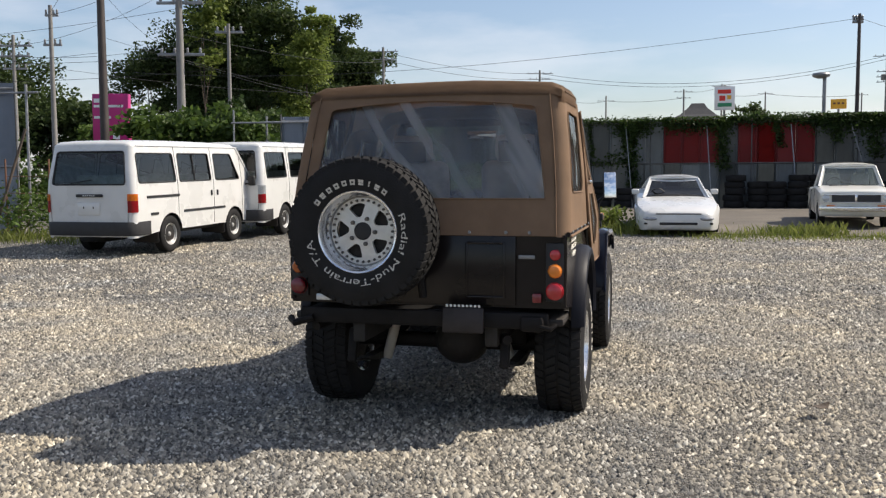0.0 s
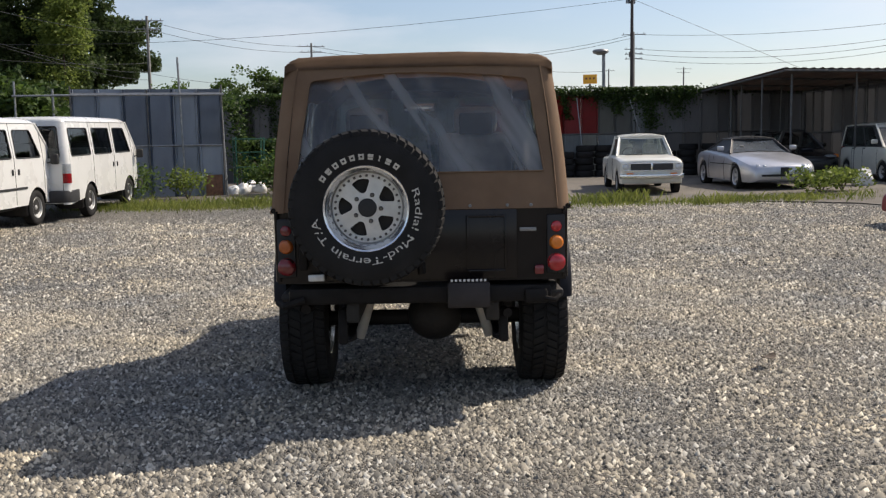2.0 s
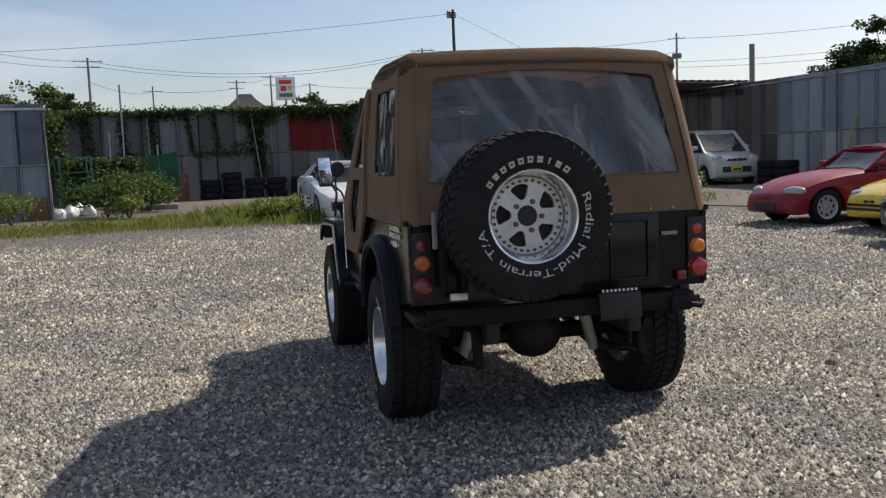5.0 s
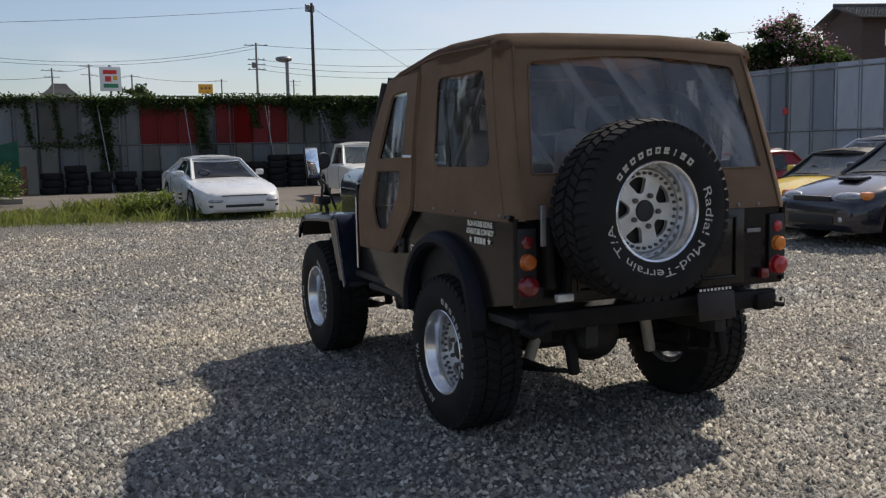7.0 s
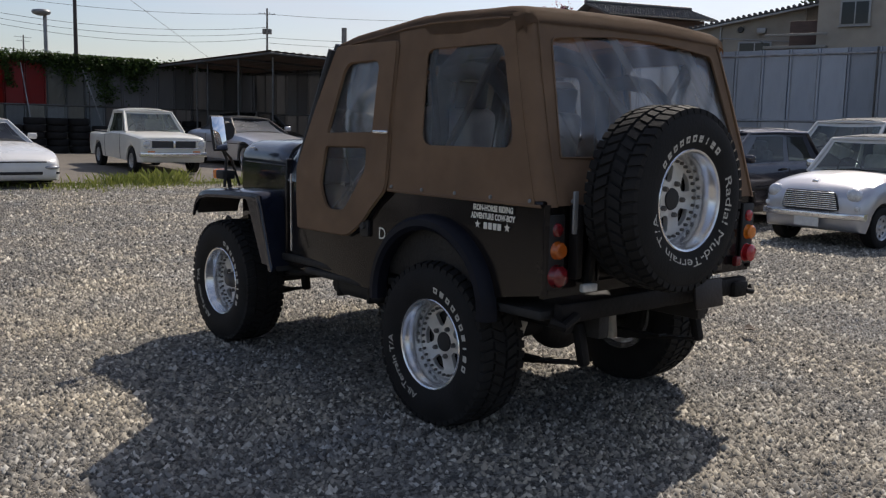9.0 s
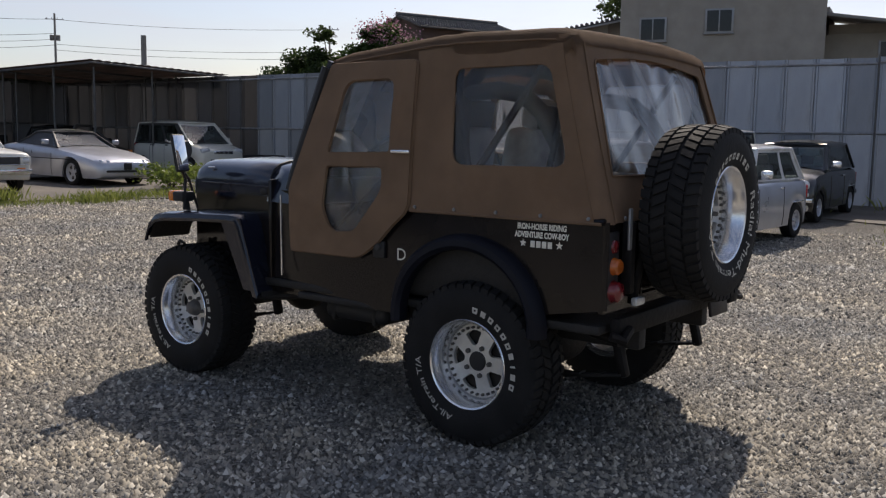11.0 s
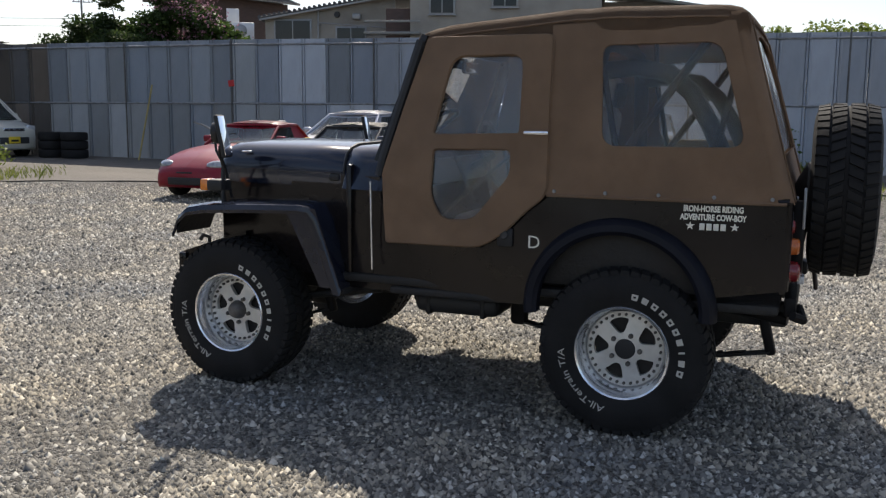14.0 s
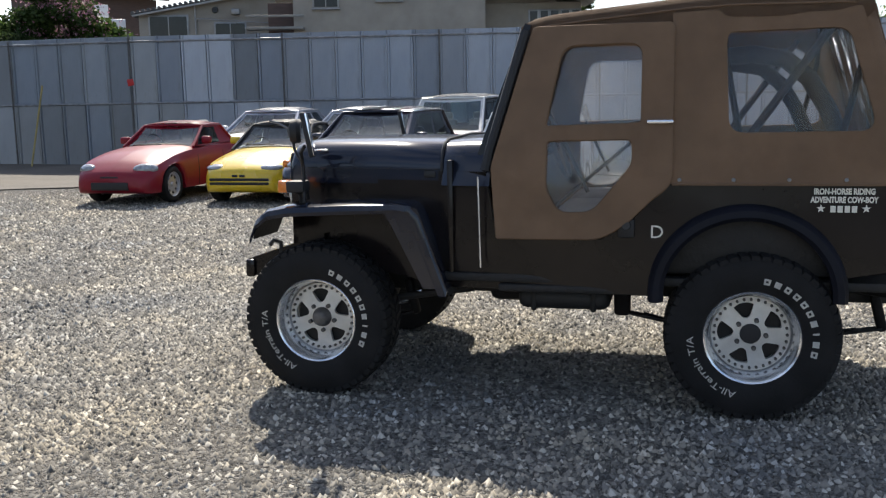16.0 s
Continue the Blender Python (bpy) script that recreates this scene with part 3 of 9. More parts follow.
for x0, x1 in ((-0.44, -0.10), (0.235, 0.43)):
    rib = bmesh.new()
    for c, sz in ((((x0 + x1) / 2, -0.664, 1.008), (x1 - x0, 0.012, 0.014)), (((x0 + x1) / 2, -0.664, 0.728), (x1 - x0, 0.012, 0.014)), ((x0, -0.664, 0.868), (0.014, 0.012, 0.29)), ((x1, -0.664, 0.868), (0.014, 0.012, 0.29))):
        box(c, sz, 0.005, bm=rib)
    part("pressed_frame", rib, M_BLACK, tg)
part("nameplate", box((0.545, -0.656, 0.937), (0.085, 0.010, 0.020), 0.004), M_GALV, jeep, "small silver nameplate")
part("corner_post", tube([(-0.735, -0.645, 0.69), (-0.735, -0.645, 1.05)], 0.014, 8), M_BLACK, jeep)
part("corner_post", tube([(0.735, -0.645, 0.69), (0.735, -0.645, 1.05)], 0.014, 8), M_BLACK, jeep)
part("tub_floor", box((0, 0.40, 0.60), (1.46, 2.05, 0.04), 0.01), M_UNDER, jeep)
part("firewall", box((0, 1.36, 0.86), (1.44, 0.03, 0.58), 0.01), M_BLACK, jeep)
part("dashboard", box((0, 1.20, 1.09), (1.40, 0.16, 0.14), 0.03), M_SEATBLK, jeep)
# cowl top behind the bonnet
cowl = []
for y, hw, zt in ((1.165, 0.725, 1.240), (1.28, 0.705, 1.238), (1.395, 0.678, 1.234), (1.405, 0.672, 1.222)):
    cowl.append([(-hw - 0.03, y, 1.03), (-hw, y, zt - 0.125), (-hw + 0.008, y, zt - 0.085), (-hw + 0.030, y, zt - 0.045), (-hw + 0.070, y, zt - 0.016), (-hw + 0.13, y, zt), (0, y, zt + 0.012), (hw - 0.13, y, zt), (hw - 0.070, y, zt - 0.016), (hw - 0.030, y, zt - 0.045), (hw - 0.008, y, zt - 0.085), (hw, y, zt - 0.125), (hw + 0.03, y, 1.03)])
part("cowl", loft(cowl), M_NAVY, jeep, "glossy blue-black cowl")

# --- bonnet and nose
hood = []
for y, hw, zt in ((1.41, 0.668, 1.220), (1.422, 0.664, 1.232), (1.70, 0.618, 1.236), (1.95, 0.575, 1.236), (2.12, 0.548, 1.235), (2.19, 0.538, 1.233), (2.220, 0.532, 1.224), (2.240, 0.527, 1.200), (2.248, 0.520, 1.16)):
    hood.append([(-hw, y, 1.03), (-hw, y, zt - 0.125), (-hw + 0.008, y, zt - 0.085), (-hw + 0.030, y, zt - 0.045), (-hw + 0.070, y, zt - 0.016), (-hw + 0.13, y, zt), (0, y, zt + 0.016), (hw - 0.13, y, zt), (hw - 0.070, y, zt - 0.016), (hw - 0.030, y, zt - 0.045), (hw - 0.008, y, zt - 0.085), (hw, y, zt - 0.125), (hw, y, 1.03)])
bonnet = part("bonnet", loft(hood), M_NAVY, jeep, "glossy blue-black bonnet with rounded edges")
part("bonnet_seam", tube([(-0.672, 1.408, 1.04), (-0.674, 1.408, 1.113), (-0.664, 1.408, 1.155), (-0.640, 1.408, 1.197), (-0.600, 1.408, 1.224), (-0.53, 1.408, 1.240), (0, 1.408, 1.253), (0.53, 1.408, 1.240), (0.600, 1.408, 1.224), (0.640, 1.408, 1.197), (0.664, 1.408, 1.155), (0.674, 1.408, 1.113), (0.672, 1.408, 1.04)], 0.007, 6), M_SEAL, bonnet)
for s in (-1, 1):
    part("bonnet_trim", box((s * 0.606, 1.78, 1.105), (0.012, 0.72, 0.006), 0.002, rot=(0, 0, s * 9.5)), M_NAVY, bonnet)
    part("bonnet_badge", box((s * 0.541, 2.06, 1.192), (0.014, 0.060, 0.008), 0.003), M_CHROME, bonnet, "small bright bonnet badge")
    part("bonnet_catch", box((s * 0.655, 1.47, 1.080), (0.026, 0.06, 0.035), 0.010), M_SEAL, jeep)
    # engine-bay side
    part("engine_side", sheet([(1.40, 0.55), (1.40, 1.05), (2.24, 1.05), (2.24, 0.70), (1.9, 0.62)], [], lambda u, v, s=s: (s * (0.676 - 0.16 * (u - 1.4) / 0.84), u, v), 0.012), M_BLACK, jeep)
    # front wing: flat top with a folded lip, running down to the sill
    prof = [(2.350, 0.800), (2.318, 0.872), (2.26, 0.918), (2.16, 0.935), (1.90, 0.948), (1.60, 0.957), (1.535, 0.950), (1.495, 0.912), (1.365, 0.552)]
    rings = []
    for i, (y, z) in enumerate(prof):
        inner = s * (0.50 if y > 1.6 else 0.60)
        ring = [(inner, y, z), (s * 0.775, y, z), (s * 0.803, y - 0.004, z - 0.010), (s * 0.812, y, z - 0.035), (s * 0.806, y + (0.04 if i > 6 else 0), z - 0.052 + (0.02 if i > 7 else 0)), (s * 0.79, y + (0.03 if i > 6 else 0), z - 0.045), (s * 0.785, y, z - 0.02), (inner, y, z - 0.02)]
        rings.append(ring)
    part("front_wing", loft(rings), M_NAVY, jeep, "flat blue-black front wing with folded lip")
    # dark sheet added below the wing to shade its gravel-lit underside
    lin = [[(s * (0.50 if y > 1.6 else 0.60), y - 0.006, z - 0.026), (s * 0.78, y - 0.006, z - 0.026), (s * 0.78, y - 0.010, z - 0.032), (s * (0.50 if y > 1.6 else 0.60), y - 0.010, z - 0.032)] for y, z in prof]
    part("wing_liner", loft(lin), M_UNDER, jeep)
    part("wing_skirt", sheet([(1.50, 0.935), (1.67, 0.925), (1.63, 0.86), (1.475, 0.552), (1.362, 0.552)], [], lambda u, v, s=s: (s * 0.806, u, v), 0.012), M_NAVY, jeep)
    # running lamp on a stalk and the tall wing mirror
    part("lamp_stalk", tube([(s * 0.66, 2.13, 0.94), (s * 0.67, 2.13, 0.985), (s * 0.69, 2.14, 1.0)], 0.014, 8), M_SEAL, jeep)
    lb = part("indicator_lamp", box((s * 0.69, 2.135, 1.022), (0.09, 0.095, 0.058), 0.012), M_SEAL, jeep, "black indicator housing")
    part("lens", box((s * 0.69, 2.200, 1.022), (0.088, 0.052, 0.062), 0.012), M_AMBER, lb, "amber indicator lens")
    mr = part("wing_mirror", box((0, 0, 0), (0.105, 0.024, 0.215), 0.011, seg=3), M_SEAL, jeep, "tall black wing mirror on arms", m=pose(s * 0.79, 2.03, 1.275, -11, 0, 14))
    part("mirror_glass", box((0, -0.0105, 0), (0.092, 0.006, 0.200), 0.002), M_MIRROR, mr, "bright mirror glass")
    part("mirror_arm", tube([(s * 0.72, 2.09, 0.945), (s * 0.70, 2.10, 1.12), (s * 0.74, 2.09, 1.19), (s * 0.79, 2.05, 1.22)], 0.009, 6), M_SEAL, jeep)
    part("mirror_arm", tube([(s * 0.60, 2.12, 0.95), (s * 0.66, 2.12, 1.12), (s * 0.74, 2.09, 1.19)], 0.008, 6), M_SEAL, jeep)
cv = lathe([(-0.02, 0.0), (-0.02, 0.052), (0.0, 0.060), (0.03, 0.05), (0.045, 0.0)], 24, "y")
part("round_mirror", cv, M_SEAL, jeep, "round black convex wing mirror", m=pose(-0.68, 2.135, 1.29, 0, 0, 20))
part("mirror_arm", tube([(-0.70, 2.10, 1.13), (-0.70, 2.14, 1.20), (-0.68, 2.16, 1.27)], 0.007, 6), M_SEAL, jeep)
part("mirror_arm", tube([(-0.68, 2.15, 1.29), (-0.70, 2.22, 1.33), (-0.72, 2.26, 1.345)], 0.006, 6), M_GALV, jeep)
# grille panel with slots and headlamps
gr = [(-0.50, 0.66), (-0.50, 1.18), (0.50, 1.18), (0.50, 0.66)]
slots = [rounded([(x - 0.022, 0.76), (x - 0.022, 1.10), (x + 0.022, 1.10), (x + 0.022, 0.76)], 0.02, 3) for x in [-0.21 + 0.07 * i for i in range(7)]]
part("grille", sheet(rounded(gr, 0.05), slots, lambda u, v: (u, 2.252, v), 0.014), M_BLACK, jeep)
for s in (-1, 1):
    part("headlamp", lathe([(2.15, 0.0), (2.15, 0.095), (2.195, 0.095), (2.205, 0.085), (2.215, 0.05), (2.218, 0.0)], 28, "y"), M_CLEAR, jeep, "round clear headlamp", m=pose(s * 0.37, 0.08, 0.97))
part("front_bumper", box((0, 2.458, 0.590), (1.20, 0.05, 0.092), 0.012), M_BLACK, jeep, "straight black steel front bumper")
for s in (-1, 1):
    part("bumper_gusset", sheet([(2.475, 0.636), (2.475, 0.545), (2.05, 0.60), (2.05, 0.775)], [], lambda u, v, s=s: (s * 0.58, u, v), 0.02), M_BLACK, jeep)
    part("tow_hook", tube([(s * 0.575, 2.29, 0.66), (s * 0.575, 2.29, 0.725), (s * 0.575, 2.33, 0.735), (s * 0.575, 2.35, 0.71)], 0.011, 6), M_SEAL, jeep)
part("bumper_plate", box((0, 2.28, 0.690), (1.12, 0.38, 0.012), 0.004, rot=(-17, 0, 0)), M_BLACK, jeep)

# --- windscreen frame
WS0, WS1 = (1.195, 1.165), (0.985, 1.745)


def ws(u, v):
    t = (v - WS0[1]) / (WS1[1] - WS0[1])
    return (u, WS0[0] + (WS1[0] - WS0[0]) * t + 0.006, v)


wo = [(-0.70, 1.165), (-0.625, 1.755), (0.625, 1.755), (0.70, 1.165)]
wi = rounded([(-0.63, 1.235), (-0.575, 1.695), (0.575, 1.695), (0.63, 1.235)], 0.04, 4)
part("windscreen_frame", sheet(wo, [wi], ws, 0.03), M_BLACK, jeep, "black folding windscreen frame")
part("windscreen", sheet(wi, [], lambda u, v: (ws(u, v)[0], ws(u, v)[1] + 0.012, v), 0), M_GLASSVAN, jeep, "clear flat windscreen glass")
for s in (-1, 1):
    part("screen_seal", tube([(s * 0.735, 1.185, 1.10), (s * 0.72, 1.165, 1.20), (s * 0.645, 1.01, 1.73)], 0.024, 8), M_SEAL, jeep)


# --- canvas top
def half_w(y, z):
    """Half width of the canvas at a place along and a height."""
    k = smooth01((y - 0.3) / 0.75)
    top = 0.698 * (1 - k) + 0.605 * k
    t = max(0.0, (z - 1.06) / 0.72)
    return 0.762 + (top - 0.762) * t + 0.010 * math.sin(math.pi * min(1, t))


def rear_y(z):
    return -0.658 + (z - 1.055) / 0.75 * 0.215


quarter = [(-0.604, 1.045), (0.360, 1.045), (0.360, 1.775), (0.10, 1.785), (-0.399, 1.775), (-0.417, 1.70)]
qwin = rounded([(0.140, 1.690), (0.122, 1.258), (-0.475, 1.262), (-0.350, 1.694)], [0.05, 0.07, 0.08, 0.06], 6)
door = rounded([(0.352, 1.735), (0.352, 1.045), (0.440, 0.975), (0.535, 0.880), (0.655, 0.797), (1.128, 0.795), (1.150, 1.12), (0.975, 1.742)], [0.03, 0.05, 0.02, 0.02, 0.06, 0.01, 0.02, 0.02], 4)
dwin_u = rounded([(0.838, 1.654), (0.908, 1.298), (0.484, 1.308), (0.482, 1.654)], [0.07, 0.02, 0.02, 0.06], 6)
dwin_l = rounded([(0.900, 1.234), (0.904, 1.02), (0.846, 0.912), (0.694, 0.916), (0.518, 1.130), (0.523, 1.240)], [0.02, 0.04, 0.05, 0.05, 0.04, 0.03], 5)
for s in (-1, 1):
    def q_at(u, v, s=s, o=0.0):
        return (s * (half_w(u, v) + o), u, v)
    canvas = part("side_curtain", sheet(quarter, [qwin], lambda u, v: q_at(u, v), 0.006, 1), M_CANVAS, jeep, "tan canvas quarter panel")
    part("quarter_window", sheet(qwin, [], lambda u, v: q_at(u, v, o=-0.008), 0, 2), M_VINYLDARK, canvas, "hazy soft vinyl window")
    part("welt", strip(qwin, lambda u, v: q_at(u, v, o=0.002), 0.0045), M_CANVAS, canvas)
    d = part("canvas_door", sheet(door, [dwin_u, dwin_l], lambda u, v: q_at(u, v, o=0.010), 0.014, 1), M_CANVAS, jeep, "tan canvas door with two clear windows")
    part("door_window", sheet(dwin_u, [], lambda u, v: q_at(u, v, o=0.002), 0, 2), M_VINYL, d, "clear vinyl upper window")
    part("door_window", sheet(dwin_l, [], lambda u, v: q_at(u, v, o=0.002), 0, 2), M_VINYL, d, "clear vinyl lower window")
    part("welt", strip(dwin_u, lambda u, v: q_at(u, v, o=0.013), 0.0045), M_CANVAS, d)
    part("welt", strip(dwin_l, lambda u, v: q_at(u, v, o=0.013), 0.0045), M_CANVAS, d)
    part("welt", strip(door, lambda u, v: q_at(u, v, o=0.012), 0.006), M_CANVAS, d)
    part("door_handle", box((s * (half_w(0.42, 1.315) + 0.03), 0.405, 1.314), (0.018, 0.115, 0.018), 0.007), M_CHROME, d, "chrome door handle")
    part("handle_stem", tube([(s * (half_w(0.44, 1.31) + 0.008), 0.45, 1.314), (s * (half_w(0.44, 1.31) + 0.03), 0.45, 1.314)], 0.008, 8), M_CHROME, d)
    part("door_brace", tube([(s * 0.700, 0.96, 0.86), (s * 0.690, 0.44, 1.30)], 0.009, 6), M_SEAL, d, "thin black door brace")
    part("door_brace", tube([(s * 0.700, 0.72, 1.00), (s * 0.690, 0.86, 1.30)], 0.009, 6), M_SEAL, d, "thin black door brace")
    part("hem", tube([(s * 0.766, -0.635, 1.043), (s * 0.768, 0.352, 1.043)], 0.007, 6), M_CANVAS, canvas)
    for i in range(5):
        y = -0.58 + 0.225 * i
        part("snap", lathe([(0, 0.0), (0, 0.009), (0.006, 0.007), (0.007, 0)], 10), M_GALV, canvas, m=pose(s * 0.770, y, 1.062, 0, 0, 0 if s > 0 else 180))
    part("antenna_rod", tube([(s * 0.775, 1.205, 0.655), (s * 0.775, 1.213, 1.075)], 0.005, 6), M_CHROME, jeep, "thin bright upright rod") if s < 0 else None
    part("door_catch", box((s * 0.758, 0.545, 0.845), (0.02, 0.075, 0.085), 0.012), M_SEAL, jeep)
    part("catch_button", lathe([(0, 0.0), (0, 0.022), (0.012, 0.018), (0.014, 0)], 14), M_PLASTIC, jeep, m=pose(s * 0.768, 0.545, 0.86, 0, 0, 0 if s > 0 else 180))

# roof skin, bowed over three hoops
roof = []
stations = [(1.03, 1.735, 0.612), (1.018, 1.774, 0.610), (0.98, 1.796, 0.611), (0.90, 1.812, 0.616), (0.75, 1.825, 0.630), (0.60, 1.836, 0.648), (0.45, 1.846, 0.668), (0.35, 1.853, 0.682), (0.26, 1.859, 0.693), (0.20, 1.857, 0.699), (0.14, 1.862, 0.702), (0.06, 1.862, 0.703), (-0.06, 1.859, 0.703), (-0.20, 1.857, 0.702), (-0.30, 1.856, 0.702), (-0.37, 1.852, 0.701), (-0.415, 1.840, 0.699), (-0.443, 1.815, 0.696), (-0.458, 1.775, 0.692)]
for y, zt, hw in stations:
    ring = []
    drop = 0.085 if -0.44 < y < 1.0 else 0.03
    for x, dz in ((-1.0, -drop - 0.03), (-0.995, -drop * 0.7), (-0.965, -drop * 0.32), (-0.90, -drop * 0.10), (-0.6, 0.004), (-0.3, 0.012), (0, 0.015), (0.3, 0.012), (0.6, 0.004), (0.90, -drop * 0.10), (0.965, -drop * 0.32), (0.995, -drop * 0.7), (1.0, -drop - 0.03)):
        sag = -0.004 * (1 + math.sin(y * 9 + x * 4)) * (1 - abs(x))
        ring.append((x * (hw + 0.006), y, zt + dz + sag))
    roof.append(ring)
rb = loft(roof, closed=False, caps=False)
bmesh.ops.solidify(rb, geom=rb.faces[:], thickness=0.006)
part("canvas_roof", rb, M_CANVAS, jeep, "tan canvas roof stretched over hoops")
for s in (-1, 1):
    part("roof_seam", tube([(s * (hw + 0.008) * 0.992, y, zt - 0.062) for y, zt, hw in stations[2:16]], 0.005, 6), M_CANVAS, jeep)
part("header_roll", tube([(-0.61, 1.018, 1.735), (0.61, 1.018, 1.735)], 0.022, 10), M_CANVAS, jeep)

# rear curtain
rear_o = rounded([(-0.697, 1.045), (-0.636, 1.800), (0.636, 1.800), (0.697, 1.045)], 0.005, 2)
rw_top = [(-0.566 + 1.132 * i / 12, 1.715 + 0.038 * math.sin(math.pi * i / 12)) for i in range(13)]
rear_w = rounded([(-0.634, 1.232)] + rw_top + [(0.634, 1.232)], [0.012] + [0.03] + [0.0] * 11 + [0.03] + [0.012], 3)


def r_at(u, v, o=0.0):
    return (u, rear_y(v) - o, v)


rc = part("rear_curtain", sheet(rear_o, [rear_w], lambda u, v: r_at(u, v), 0.006, 1), M_CANVAS, jeep, "tan canvas rear curtain")
part("rear_window", sheet(rear_w, [], lambda u, v: r_at(u, v, -0.016 + 0.010 * math.sin(7 * u + 4.5 * v) * math.sin(2.1 * u - 3 * v + 1)), 0, 4), M_VINYLREAR, rc, "large cloudy vinyl rear window")
part("welt", strip(rear_w, lambda u, v: r_at(u, v, 0.003), 0.0045), M_CANVAS, rc)
for s in (-1, 1):
    rings = []
    for k in range(13):
        z = 1.040 + 0.77 * k / 12
        hw, ry = half_w(rear_y(z), z) + 0.002, rear_y(z) - 0.002
        rings.append([(s * (hw - 0.068 * (1 - math.sin(a))), ry + 0.068 * (1 - math.cos(a)), z) for a in [math.pi / 2 * j / 7 for j in range(8)]])
    cw = loft(rings, closed=False, caps=False)
    bmesh.ops.recalc_face_normals(cw, faces=cw.faces[:])
    part("canvas_corner", cw, M_CANVAS, rc, "tan canvas wrapped round the corner")
    part("corner_seam", tube([(s * (half_w(0, z) - 0.066), rear_y(z) - 0.006, z) for z in (1.05, 1.3, 1.55, 1.78)], 0.0035, 6), M_CANVAS, rc)
for x in (-0.62, -0.1, 0.25, 0.44, 0.56):
    part("snap", lathe([(0, 0.0), (0, 0.009), (0.006, 0.007), (0.007, 0)], 10), M_GALV, rc, m=pose(x, -0.668, 1.062, 0, 0, -90))

# --- lamps at the rear
for s in (-1, 1):
    lp = part("tail_lamp_plate", box((s * 0.690, -0.652, 0.86), (0.095, 0.016, 0.30), 0.01), M_SEAL, jeep)
    for z, r, mt, lb_, dep in ((0.950, 0.027, M_REDLENS if s > 0 else M_REDDARK, "small red reflector", 0.016), (0.869, 0.035, M_AMBER if s > 0 else M_AMBERDARK, "amber turn lens", 0.036), (0.766, 0.044, M_REDLENS if s > 0 else M_REDDARK, "large red tail lens", 0.042)):
        part("lens", lathe([(-0.655, 0.0), (-0.655, r * 1.05), (-0.662, r * 1.05), (-0.664, r), (-0.655 - dep * 0.8, r * 0.95), (-0.655 - dep, r * 0.75), (-0.655 - dep * 1.08, 0.0)], 28, "y"), mt, lp, lb_, m=pose(s * 0.690, 0, z))
part("reversing_lamp", box((-0.535, -0.70, 0.712), (0.085, 0.03, 0.036), 0.008), M_CLEAR, jeep, "pale reversing lamp")
part("tail_bracket", box((0.60, -0.668, 0.73), (0.05, 0.03, 0.05), 0.01), M_REDDARK, jeep)
part("reflector_strip", box((-0.635, -0.70, 1.02), (0.026, 0.012, 0.17), 0.004), M_GALV, jeep, "pale upright strip")

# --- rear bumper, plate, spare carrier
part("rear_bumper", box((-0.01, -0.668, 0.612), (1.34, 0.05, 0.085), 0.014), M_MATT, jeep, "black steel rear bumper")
lpn = part("licence_plate_holder", box((0.235, -0.755, 0.618), (0.215, 0.02, 0.13), 0.02, rot=(-8, 0, 0)), M_PLATEBACK, jeep, "blank dull grey-brown plate holder")
for i in range(9):
    part("plate_mark", box((0.15 + 0.021 * i, -0.752, 0.692), (0.012, 0.004, 0.012), 0.001), M_PLATE, lpn)
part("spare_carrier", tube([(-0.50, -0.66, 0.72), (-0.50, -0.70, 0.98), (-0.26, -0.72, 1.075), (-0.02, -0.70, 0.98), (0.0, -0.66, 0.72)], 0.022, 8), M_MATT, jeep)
part("spare_hub_plate", lathe([(-0.76, 0), (-0.76, 0.12), (-0.70, 0.12), (-0.66, 0.05), (-0.64, 0.0)], 20, "y"), M_SEAL, jeep, m=pose(-0.26, 0, 1.075))
part("carrier_hinge", box((-0.60, -0.68, 0.90), (0.04, 0.05, 0.30), 0.01), M_MATT, jeep)
part("bumper_bracket", box((0.58, -0.69, 0.60), (0.12, 0.06, 0.08), 0.02), M_MATT, jeep)
part("bumper_bracket", tube([(0.62, -0.71, 0.59), (0.675, -0.715, 0.58), (0.70, -0.69, 0.60)], 0.014, 8), M_MATT, jeep)
part("bumper_bracket", tube([(-0.60, -0.70, 0.60), (-0.70, -0.72, 0.57), (-0.735, -0.68, 0.59)], 0.020, 8), M_MATT, jeep)

